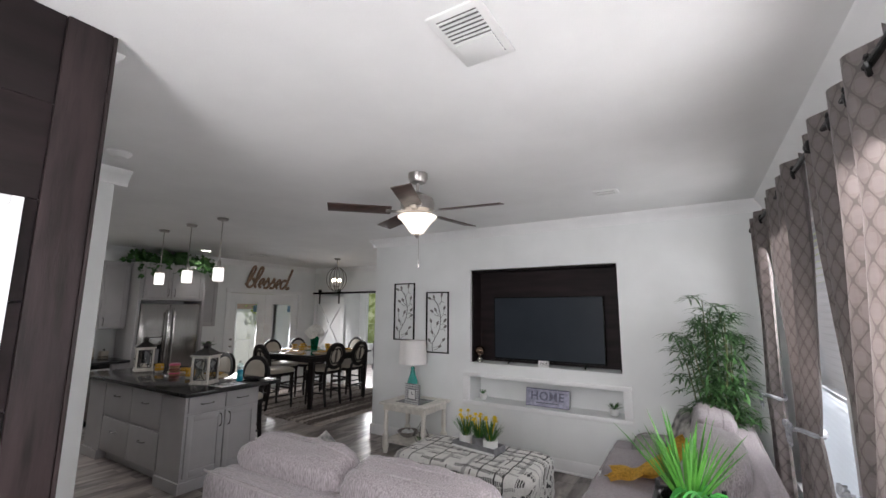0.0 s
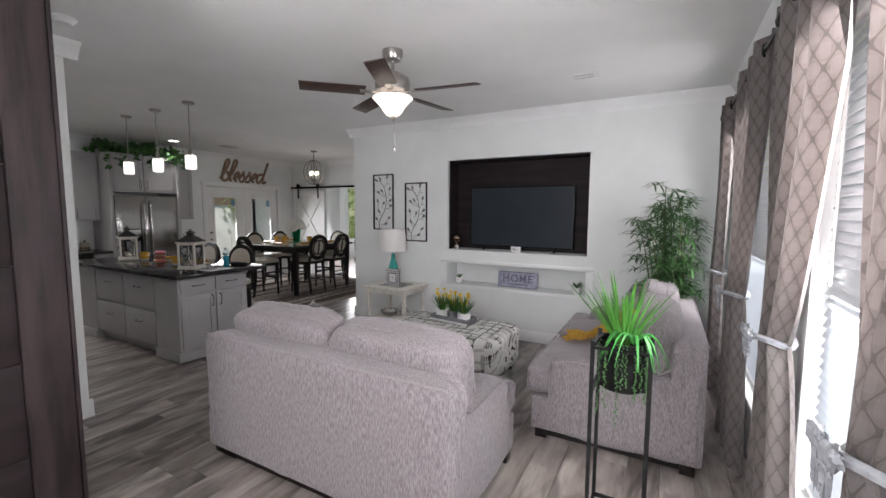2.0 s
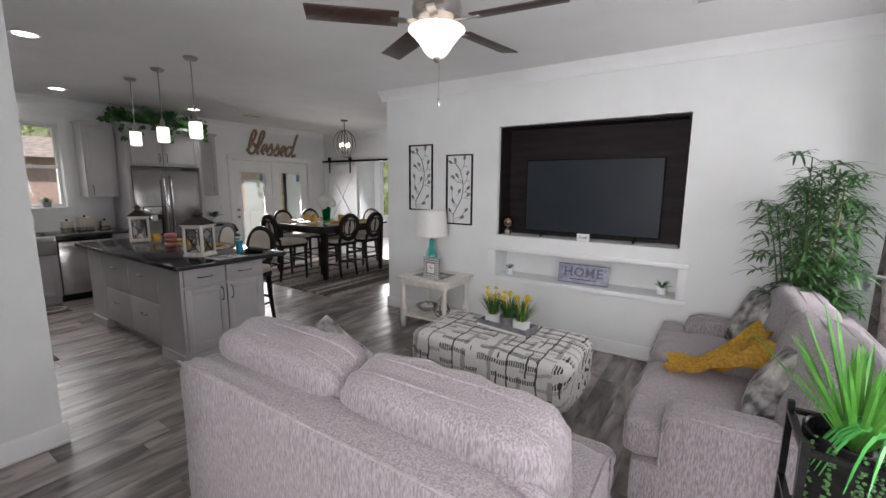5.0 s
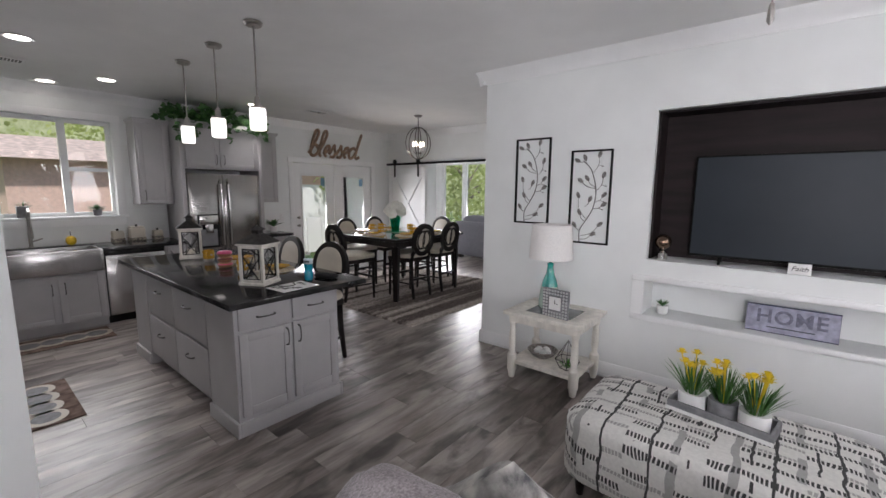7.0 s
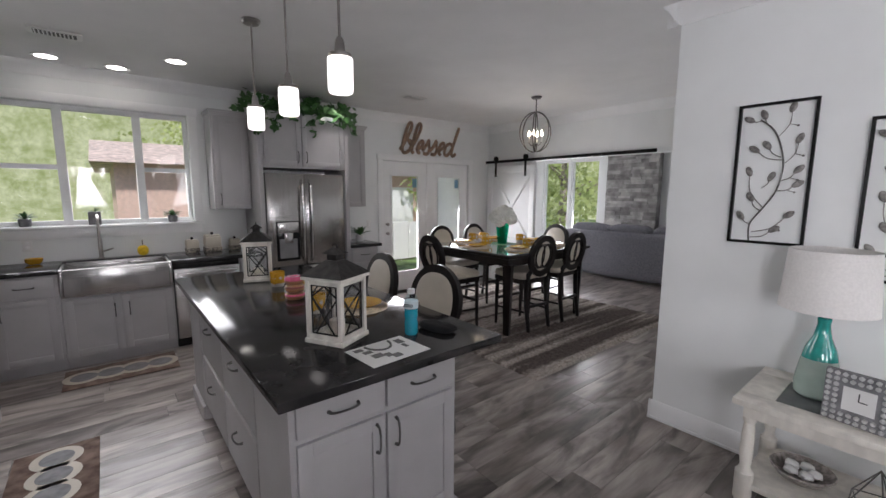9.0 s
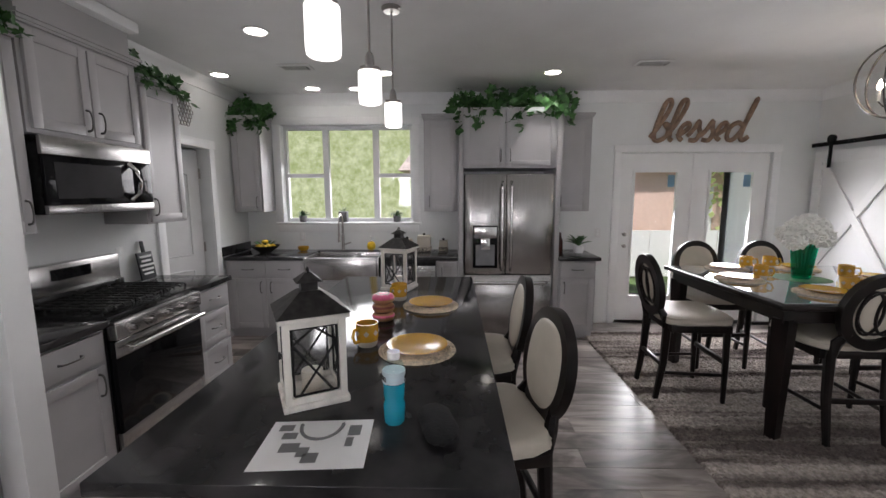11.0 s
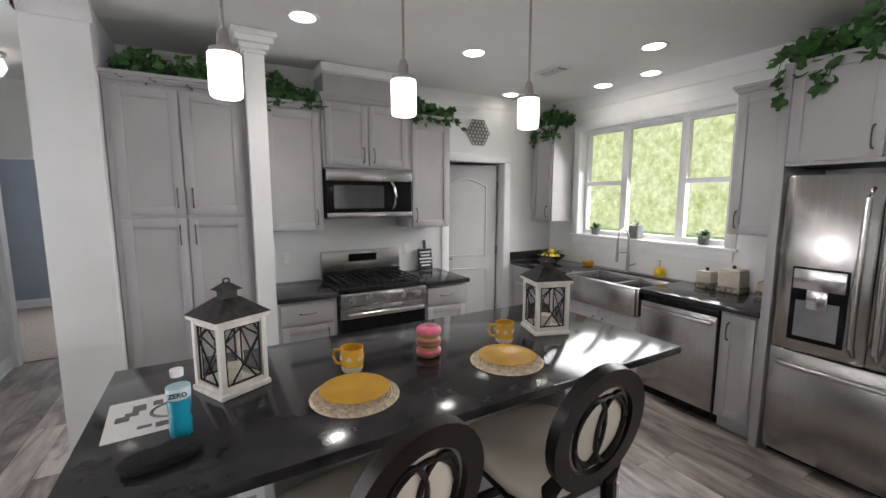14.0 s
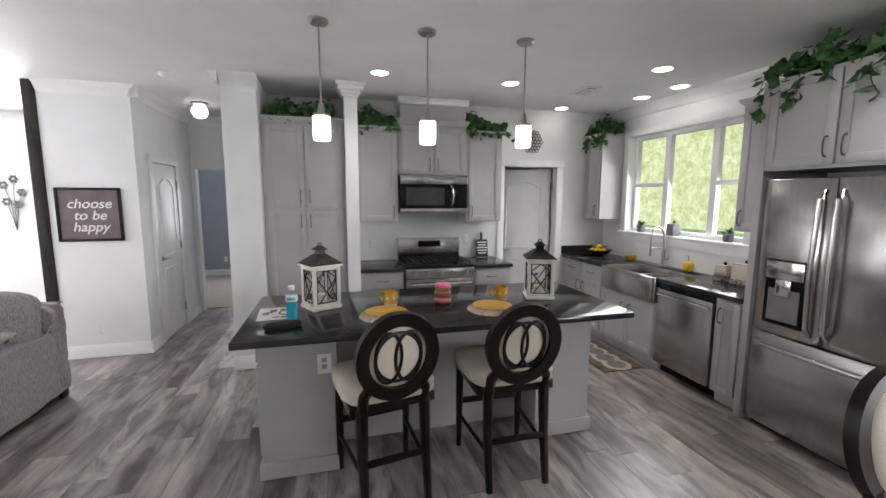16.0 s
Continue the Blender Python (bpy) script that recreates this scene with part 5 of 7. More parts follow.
ps = thing("plant_stand", "tall black metal plant stand", "plant stand", R(-0.075, 2.08))
for sx in (-1, 1):
    for sy in (-1, 1):
        part("leg", B(sx * 0.125 - 0.009, sx * 0.125 + 0.009, sy * 0.125 - 0.009, sy * 0.125 + 0.009, 0, 0.95), BLACK, ps)
for z in (0.012, 0.92):
    for q in ((-0.116, 0.116, -0.134, -0.116), (-0.116, 0.116, 0.116, 0.134), (-0.134, -0.116, -0.116, 0.116), (0.116, 0.134, -0.116, 0.116)):
        part("cross_bar", B(*q, z - 0.007, z + 0.007), BLACK, ps)
part("support", B(-0.116, 0.116, -0.015, 0.015, 0.693, 0.703), BLACK, ps)
for sx in (-1, 1):
    part("support_arm", B(sx * 0.134, sx * 0.116, -0.134, 0.134, 0.691, 0.7035), BLACK, ps)
pp = thing("potted_plant", "black pot with bright green spiky and trailing plants", "plant", R(-0.075, 2.08, 0.704))
part("pot", lathe(bmesh.new(), [(0.1, 0), (0.112, 0.01), (0.115, 0.235), (0.11, 0.24), (0.104, 0.235), (0.1, 0.2), (0, 0.2)], 28), BLACK, pp)
gb = bmesh.new()
for k in range(46):
    a, e = rng.random() * 6.28, rng.uniform(0.15, 1.0)
    blade(gb, (0.02 * math.cos(a), 0.02 * math.sin(a), 0.2), (math.cos(a) * e, math.sin(a) * e, 1.3), rng.uniform(0.28, 0.42), 0.026, 0.08, 5, 0.3)
part("spiky_leaves", gb, GRASSL, pp)
gb = bmesh.new()
for k in range(22):
    a = rng.random() * 6.28
    pts = [Vector((0.05, -0.06, 0.24)) + Vector((math.cos(a), math.sin(a), 0)) * (0.15 * s) + Vector((0, 0, 0.09 * math.sin(s * 2.6) - 0.13 * s * s)) for s in [i / 6 for i in range(7)]]
    tube(gb, pts, [0.006, 0.007, 0.007, 0.006, 0.005, 0.003, 0.001], 4)
part("curly_leaves", gb, mat("curly_green", (0.05, 0.26, 0.05), 0.4, var=0.15), pp)
gb = bmesh.new()
for k in range(16):
    a = rng.uniform(-2.6, -0.3)
    L = rng.uniform(0.15, 0.42)
    for i in range(int(L / 0.011)):
        z = 0.24 - i * 0.011
        r = 0.125 + 0.004 * math.sin(i)
        c = (r * math.cos(a) + rng.uniform(-0.006, 0.006), r * math.sin(a) + rng.uniform(-0.006, 0.006), z)
        bmesh.ops.create_icosphere(gb, subdivisions=1, radius=rng.uniform(0.004, 0.006), matrix=Matrix.Translation(c))
tagged(part("trailing_stem", gb, LEAFB, pp), kind="stuff")


def wall_art(x, z0, z1, label):
    a = thing("wall_art", label, "wall art", R(x, YT - 0.012), "leaf wall art pair")
    h = z1 - z0
    for q in ((-0.175, -0.16, z0, z1), (0.16, 0.175, z0, z1), (-0.16, 0.16, z0, z0 + 0.015), (-0.16, 0.16, z1 - 0.015, z1)):
        part("frame_bar", B(q[0], q[1], -0.01, 0.01, q[2], q[3]), BLACK, a)
    at = lambda u, v: Vector((-0.16 + 0.32 * u, 0, z0 + 0.012 + (h - 0.024) * v))
    stem = spline([at(u, v) for u, v in ((0.28, 0), (0.27, 0.13), (0.42, 0.24), (0.6, 0.38), (0.66, 0.55), (0.6, 0.7), (0.48, 0.82), (0.28, 0.9))], 4)
    part("stem", tube(bmesh.new(), stem, 0.0042, 5), PULL, a)
    twigs = ((0.29, 0.03, 0.6, 0.09), (0.31, 0.07, 0.78, 0.2), (0.27, 0.13, 0.14, 0.18), (0.41, 0.23, 0.26, 0.32), (0.43, 0.26, 0.2, 0.51), (0.39, 0.4, 0.5, 0.47), (0.6, 0.38, 0.85, 0.42),
             (0.63, 0.45, 0.85, 0.52), (0.66, 0.57, 0.83, 0.73), (0.64, 0.6, 0.26, 0.68), (0.62, 0.62, 0.43, 0.7), (0.56, 0.77, 0.7, 0.95), (0.46, 0.83, 0.34, 0.92), (0.3, 0.89, 0.15, 0.9))
    for u0, v0, u1, v1 in twigs:
        p, q = at(u0, v0), at(u1, v1)
        d = q - p
        bow = Vector((d.z, 0, -d.x)) * (0.14 if d.x > 0 else -0.14)
        d = (d + Vector((0, 0, 0.02))).normalized()
        lb = tube(bmesh.new(), spline([p, (p + q) / 2 + bow, q], 4), 0.0028, 4)
        cushion(lb, q + d * 0.012, (0.062, 0.007, 0.034), p=1.7, n=4, rot=Matrix.Rotation(math.atan2(-d.z, d.x), 3, "Y"), wrinkle=0)
        part("leaf", lb, PEWTER, a)
        if v0 > 0.05 and u1 > 0.5:
            tip = (p + q) / 2 + bow + Vector((0.035, 0, -0.012))
            bd_ = tube(bmesh.new(), [(p + q) / 2 + bow * 0.9, tip], 0.002, 4)
            cushion(bd_, tip, (0.012, 0.01, 0.012), p=2, n=2, wrinkle=0)
            part("bud", bd_, PEWTER, a)
    return a


PEWTER = mat("brushed_pewter_leaf", (0.22, 0.21, 0.2), 0.45, 0.5, var=0.2, scale=60)
wall_art(-3.465, 1.3, 2.08, "black metal frame with branching leaf stem")
wall_art(-2.92, 1.155, 1.95, "black metal frame with branching leaf stem")

tl = thing("table_lamp", "teal and clear glass lamp with white drum shade", "lamp", R(-3.14, 4.44, 0.596))
part("base", lathe(bmesh.new(), [(0.075, 0), (0.085, 0.01), (0.09, 0.06), (0.08, 0.13), (0.07, 0.19)], 24), mat("pale_green_glass", (0.45, 0.56, 0.5), 0.12, var=0.05), tl, "pale green glass lower body")
part("neck", lathe(bmesh.new(), [(0.07, 0.19), (0.06, 0.24), (0.035, 0.3), (0.025, 0.36), (0.028, 0.39), (0.01, 0.4)], 24), TEAL, tl, "teal glass neck")
part("stem", rod(bmesh.new(), (0, 0, 0.39), (0, 0, 0.6), 0.008), NICKEL, tl)
sb = bmesh.new()
lathe(sb, [(0.185, 0.435), (0.165, 0.725), (0.162, 0.725), (0.182, 0.435)], 36)
part("shade", sb, mat("linen_shade", (0.78, 0.76, 0.74), 0.85, var=0.02, scale=90), tl)
SILVER = mat("silver_leaf", (0.62, 0.62, 0.62), 0.35, 0.4, var=0.05)
ck = thing("table_clock", "square clock in a studded silver frame", "clock", R(-2.97, 4.2, 0.596, -8))
cb = B(-0.115, 0.115, -0.012, 0.012, 0, 0.23)
cf = part("frame", cb, POTG, ck)
sb = bmesh.new()
for i in range(9):
    for j in range(9):
        if 2 <= i <= 6 and 2 <= j <= 6:
            continue
        bmesh.ops.create_icosphere(sb, subdivisions=1, radius=0.011, matrix=Matrix.Translation((-0.102 + i * 0.0255, -0.013, 0.013 + j * 0.0255)))
part("studs", sb, SILVER, cf)
part("dial", B(-0.052, 0.052, -0.016, -0.012, 0.063, 0.167), WHITE, ck)
hb2 = bmesh.new()
box(hb2, -0.002, 0.002, -0.0185, -0.0165, 0.115, 0.15)
box(hb2, 0, 0.028, -0.0185, -0.0165, 0.113, 0.117)
part("clock_pointers", hb2, BLACK, ck)
wb = thing("woven_bowl", "silver woven bowl on the lower shelf", "bowl", R(-3.14, 4.36, 0.162))
part("shell", lathe(bmesh.new(), [(0.05, 0), (0.1, 0.03), (0.13, 0.07), (0.125, 0.075), (0.09, 0.035), (0, 0.012)], 24), mat("pewter_weave", (0.35, 0.32, 0.3), 0.4, 0.6, var=0.2, scale=50, bump=0.6), wb)
for i in range(5):
    part("stone", cushion(bmesh.new(), (0.05 * math.cos(i * 1.3), 0.05 * math.sin(i * 1.3), 0.06), (0.06, 0.05, 0.04), p=2, n=3), WHITE, wb)
tr = thing("terrarium", "geometric glass terrarium with small green plant", "terrarium", R(-2.88, 4.28, 0.162))
pts5 = [(0.1 * math.cos(2 * math.pi * k / 5), 0.1 * math.sin(2 * math.pi * k / 5)) for k in range(5)]
for k in range(5):
    a, b = pts5[k], pts5[(k + 1) % 5]
    wbm = rod(bmesh.new(), (*a, 0.08), (*b, 0.08), 0.003, n=5)
    rod(wbm, (a[0] * 0.6, a[1] * 0.6, 0.003), (*a, 0.08), 0.003, n=5)
    rod(wbm, (*a, 0.08), (0, 0, 0.24), 0.003, n=5)
    rod(wbm, (a[0] * 0.6, a[1] * 0.6, 0.003), (b[0] * 0.6, b[1] * 0.6, 0.003), 0.003, n=5)
    part("wire", wbm, PULL, tr)
gb = bmesh.new()
for k in range(40):
    a = rng.random() * 6.28
    blade(gb, (0.02 * math.cos(a), 0.02 * math.sin(a), 0.01), (math.cos(a), math.sin(a), rng.uniform(0.8, 2)), rng.uniform(0.06, 0.1), 0.012, 0.3, 3)
part("greenery", gb, GRASSL, tr)

tray = thing("planter_tray", "long grey wooden tray on the ottoman", "tray", R(-1.775, 3.57, 0.459, -9))
tb = B(-0.215, 0.215, -0.085, 0.085, 0, 0.012)
for q in ((-0.215, 0.215, -0.095, -0.08), (-0.215, 0.215, 0.08, 0.095), (-0.227, -0.212, -0.095, 0.095), (0.212, 0.227, -0.095, 0.095)):
    box(tb, *q, 0, 0.055, bevel=0.003)
part("box", tb, POTG, tray)
part("rim_band", B(-0.231, 0.231, -0.1, -0.096, 0.0, 0.02), WHITE, tray)
DAFF = mat("daffodil_yellow", (0.75, 0.55, 0.02), 0.5, var=0.1)
for k in range(3):
    dp = thing("daffodil_pot", "white pot of yellow daffodils with grassy leaves", "plant", R(-1.775, 3.57, 0.472, -9) @ R(-0.135 + k * 0.135, 0.008 if k == 1 else -0.01), "daffodil pots in the tray")
    part("pot", lathe(bmesh.new(), [(0.05, 0), (0.065, 0.01), (0.066, 0.09), (0.058, 0.09), (0, 0.075)], 20), POTG if k == 1 else WHITE, dp)
    gb = bmesh.new()
    for i in range(115):
        a, e = rng.random() * 6.28, rng.uniform(0.05, 0.75)
        blade(gb, (0.03 * math.cos(a), 0.03 * math.sin(a), 0.075), (math.cos(a) * e, math.sin(a) * e, 1), rng.uniform(0.14, 0.24), 0.009, 0.22, 4)
    part("grassy_leaves", gb, mat("daffodil_leaf", (0.05, 0.16, 0.025), 0.5, var=0.2) if k == 0 else bpy.data.materials["daffodil_leaf"], dp)
    for i in range(6):
        a = rng.random() * 6.28
        c = Vector((math.cos(a) * rng.uniform(0.02, 0.08), math.sin(a) * 0.05, rng.uniform(0.21, 0.28)))
        fb = tube(bmesh.new(), [(0, 0, 0.07), c], 0.003, 4)
        for q in range(6):
            aa = q * 1.047
            blade(fb, c, (math.cos(aa), math.sin(aa), 0.35), 0.035, 0.022, 0.1, 3)
        lathe(fb, [(0.006, 0.0), (0.012, 0.014), (0.016, 0.022), (0.004, 0.01)], 8, c)
        part("flower", fb, DAFF, dp)


def lettering(text, size, depth=0.004, shear=0.0, bold=0.0, align="CENTER", spacing=1.0):
    cu = bpy.data.curves.new("lettering", "FONT")
    cu.body, cu.size, cu.extrude, cu.shear, cu.offset, cu.align_x, cu.space_character = text, size, depth, shear, bold, align, spacing
    tmp = new("lettering_source", cu)
    me = bpy.data.meshes.new_from_object(tmp.evaluated_get(bpy.context.evaluated_depsgraph_get()))
    bpy.data.objects.remove(tmp)
    return me


def letters(name, parent, m, material, *a, **k):
    ob = new(name, lettering(*a, **k))
    ob.data.materials.clear()
    ob.data.materials.append(material)
    ob.parent = parent
    ob.matrix_local = m
    return ob


hs = thing("home_sign", "lilac grey sign with raised HOME lettering in the niche", "sign", R(-1.52, YT + 0.13, 0.622) @ pose(0, 0, 0, -10))
part("board", B(-0.25, 0.25, -0.008, 0.008, 0, 0.19, bevel=0.002), mat("lilac_board", (0.36, 0.36, 0.46), 0.6, var=0.12, scale=20), hs)
letters("lettering", hs, pose(0, -0.009, 0.07, 90), mat("faded_navy_letter", (0.17, 0.17, 0.23), 0.6, var=0.15, scale=30), "HOME", 0.13, 0.002, bold=0.003, spacing=1.1)
part("edge", tube(bmesh.new(), [(-0.25, -0.006, 0), (0.25, -0.006, 0), (0.25, -0.006, 0.19), (-0.25, -0.006, 0.19)], 0.005, 4, True), mat("navy_edge", (0.03, 0.035, 0.08), 0.5), hs)
part("small_words", B(-0.13, 0.13, -0.0105, -0.008, 0.035, 0.043), mat("dark_print", (0.08, 0.08, 0.1), 0.6), hs)
for x, big in ((-2.32, 0), (-0.8, 1)):
    sp = thing("succulent_pot", "small white pot with spiky green succulent", "plant", R(x, YT + 0.12, 0.622), "niche succulents")
    part("pot", lathe(bmesh.new(), [(0.032, 0), (0.042, 0.01), (0.046, 0.07), (0.04, 0.07), (0, 0.06)], 18), WHITE, sp)
    gb = bmesh.new()
    for i in range(26):
        a = rng.random() * 6.28
        blade(gb, (0, 0, 0.06), (math.cos(a), math.sin(a), rng.uniform(0.4, 1.8)), 0.07 + 0.03 * big, 0.014, 0.05, 3, 0.4)
    part("leaves", gb, LEAF, sp)
fp = thing("small_plaque", "small white plaque with black script reading Faith", "sign", R(-1.515, YT + 0.04, 1.072))
part("block", B(-0.06, 0.06, -0.012, 0.012, 0, 0.07, bevel=0.003), WHITE, fp)
letters("lettering", fp, pose(0, -0.0125, 0.022, 90), BLACK, "Faith", 0.045, 0.0005, shear=0.3)
gd = thing("globe_ornament", "bronze mirrored ball ornament on a small base", "ornament", R(-2.35, YT + 0.1, 1.072))
part("base", lathe(bmesh.new(), [(0.04, 0), (0.04, 0.05), (0.02, 0.07), (0.012, 0.09)], 18), STEELH, gd)
part("ball", cushion(bmesh.new(), (0, 0, 0.14), (0.12, 0.12, 0.12), p=2, n=7, wrinkle=0), mat("bronze_mirror", (0.22, 0.15, 0.11), 0.15, 0.9), gd)


def throw_pillow(m, label, s=0.45):
    p = thing("throw_pillow", label, "pillow", m, "throw pillows")
    bm = bmesh.new()
    nn = 12
    grid = {}
    for side in (1, -1):
        for i in range(nn + 1):
            for j in range(nn + 1):
                u, v = i / nn * 2 - 1, j / nn * 2 - 1
                edge = i in (0, nn) or j in (0, nn)
                h = 0 if edge else 0.085 * ((1 - u ** 4) * (1 - v ** 4)) ** 0.5
                pinch = 1 - 0.08 * (1 - abs(u * v))
                key = (i, j, 0 if edge else side)
                if key not in grid:
                    grid[key] = bm.verts.new((u * s / 2 * pinch, side * h, v * s / 2 * pinch))
        for i in range(nn):
            for j in range(nn):
                f = []
                for a, b in ((i, j), (i + 1, j), (i + 1, j + 1), (i, j + 1)):
                    e = a in (0, nn) or b in (0, nn)
                    f.append(grid[(a, b, 0 if e else side)])
                bm.faces.new(f if side < 0 else f[::-1])
    part("cover", bm, PIL, p)
    return p


PIL = mat("printed_pillow", (0.06, 0.06, 0.065), 0.9, scale=11, col2=(0.5, 0.48, 0.45), bump=0.2, bscale=200)
throw_pillow(pose(-2.17, 2.06, 0.65, -24, 38, 204), "charcoal and cream printed throw pillow on the loveseat", 0.42)
throw_pillow(pose(-0.12, 4.12, 0.68, -25, 0, -62), "charcoal and cream printed throw pillow on the sofa")
throw_pillow(pose(-0.1, 3.1, 0.68, -30, 0, -100), "charcoal and cream printed throw pillow on the sofa")
th = thing("throw_blanket", "mustard yellow throw draped over the pillow", "blanket", R(-0.32, 3.48))
tb = bmesh.new()
g2 = []
for i in range(25):
    row = []
    for j in range(11):
        u, v = i / 24, j / 10 - 0.5
        x = -0.3 + 0.5 * u
        z = 0.512 + 0.3 * max(0, u - 0.3) ** 1.2 + 0.03 * math.sin(v * 15 + u * 7) * (0.4 + u) + 0.035 * noise.noise((u * 4, v * 6, 1)) + 0.02
        row.append(tb.verts.new((x + 0.03 * math.sin(v * 9), v * (0.26 + 0.2 * u) + 0.22 * u - 0.1, max(z, 0.51))))
    g2.append(row)
for a, b in zip(g2, g2[1:]):
    for j in range(10):
        tb.faces.new((a[j], a[j + 1], b[j + 1], b[j]))
bmesh.ops.solidify(tb, geom=tb.faces[:], thickness=0.012)
part("cloth", tb, mat("mustard_knit", (0.55, 0.33, 0.05), 0.9, var=0.12, scale=60, bump=0.5), th)


def vent(x, y, w, d, label):
    v = thing("ceiling_vent", label, "vent", R(x, y), "ceiling vents")
    part("frame", B(-w / 2, w / 2, -d / 2, d / 2, H - 0.012, H - 0.001, bevel=0.003), WHITE, v)
    # Dark plate stands in for the shade between the slats.
    part("shade_plate", B(-w / 2 + 0.03, w / 2 - 0.03, -d / 2 + 0.03, d / 2 - 0.03, H - 0.0135, H - 0.0118), DUCTSHADE, v)
    n = max(3, int((d - 0.06) / 0.022))
    for i in range(n):
        y0 = -d / 2 + 0.035 + i * (d - 0.07) / n
        part("slat", B(-w / 2 + 0.03, w / 2 - 0.03, y0, y0 + 0.009, H - 0.017, H - 0.013), WHITE, v)


vent(-0.65, 1.276, 0.22, 0.33, "white ceiling register with half of its louvres shut")
part("shut_louvre", B(-0.08, 0.08, 0.005, 0.135, H - 0.022, H - 0.0175, bevel=0.002), WHITE, bpy.data.objects["ceiling_vent"])
vent(-0.59, 3.71, 0.2, 0.15, "small white ceiling register")
vent(-7.12, 4.83, 0.16, 0.3, "white ceiling register in the dining area")
vent(-7.13, 1.61, 0.16, 0.3, "white ceiling register in the kitchen")
sd = thing("smoke_detector", "round white smoke detector", "smoke detector", R(-3.24, 1.12))
part("housing", lathe(bmesh.new(), [(0.0, H - 0.04), (0.045, H - 0.038), (0.06, H - 0.022), (0.07, H - 0.012), (0.07, H - 0.001)], 24), WHITE, sd)
hl = thing("hall_light", "small flush hall ceiling light with glowing glass globe", "ceiling light", R(-3.15, -0.1))
part("plate", lathe(bmesh.new(), [(0.05, H - 0.035), (0.09, H - 0.02), (0.095, H - 0.001)], 20), NICKEL, hl)
part("globe", lathe(bmesh.new(), [(0, H - 0.18), (0.06, H - 0.165), (0.09, H - 0.11), (0.075, H - 0.05), (0.04, H - 0.036)], 20), FROST, hl)
pq = thing("framed_print", "framed mauve print lettered choose to be happy", "picture", R(-2.295, 0.575, 0, 180))
part("print", B(-0.25, 0.25, -0.018, -0.002, 1.235, 1.715), mat("mauve_print", (0.17, 0.13, 0.14), 0.6, var=0.06), pq)
for q in ((-0.275, -0.25, 1.21, 1.74), (0.25, 0.275, 1.21, 1.74), (-0.25, 0.25, 1.21, 1.235), (-0.25, 0.25, 1.715, 1.74)):
    part("frame_bar", B(q[0], q[1], -0.03, -0.001, q[2], q[3], bevel=0.003), ESPRESSO, pq)
for i, wds in enumerate(("choose", "to be", "happy")):
    letters("lettering", pq, pose(0, -0.0185, 1.54 - i * 0.115, 90), WHITE, wds, 0.13, 0.0006, shear=0.25, bold=0.0015)


def outlet(m, label="white wall outlet plate"):
    o = thing("wall_outlet", label, "outlet", m, "wall outlets")
    part("plate", B(-0.035, 0.035, -0.006, -0.001, -0.057, 0.057, bevel=0.002), WHITE, o)
    for z in (-0.022, 0.022):
        part("socket", B(-0.014, 0.014, -0.0085, -0.0062, z - 0.014, z + 0.014, bevel=0.001), TRIM, o)


for m in (R(-2.3, 0.575, 0.3, 180), R(-5.06, YS, 1.12, 180), R(-6.22, YS, 1.14, 180), R(XW, 1.2, 1.08, 90), R(XW, 4.78, 1.12, 90), R(-2.4, -3.975, 0.35, 180)):
    outlet(m)
wf = thing("wall_flowers", "dark metal flower wall decoration in the foyer", "wall art", R(-0.55, -1.295, 1.7, 180))
for k in range(5):
    a = k * 1.3
    c = Vector((0.1 * math.cos(a), -0.02, 0.18 * math.sin(a)))
    fb = tube(bmesh.new(), [(0, -0.012, -0.5), (c.x * 0.4, -0.012, c.z - 0.2), c], 0.004, 5)
    for q in range(6):
        cushion(fb, c + Vector((0.035 * math.cos(q * 1.05), 0, 0.035 * math.sin(q * 1.05))), (0.04, 0.01, 0.04), p=2, n=2, wrinkle=0)
    part("flower", fb, PULL, wf)

wp2 = thing("white_frame", "white framed panel hung on the dark cladding", "picture", R(-1.862, 0.2, 0, 90))
part("panel", B(-0.17, 0.17, -0.012, -0.001, 1.5, 2.02), WALL, wp2)
for q in ((-0.2, -0.17, 1.47, 2.05), (0.17, 0.2, 1.47, 2.05), (-0.17, 0.17, 1.47, 1.5), (-0.17, 0.17, 2.02, 2.05)):
    part("frame_bar", B(q[0], q[1], -0.025, -0.001, q[2], q[3], bevel=0.003), TRIM, wp2)

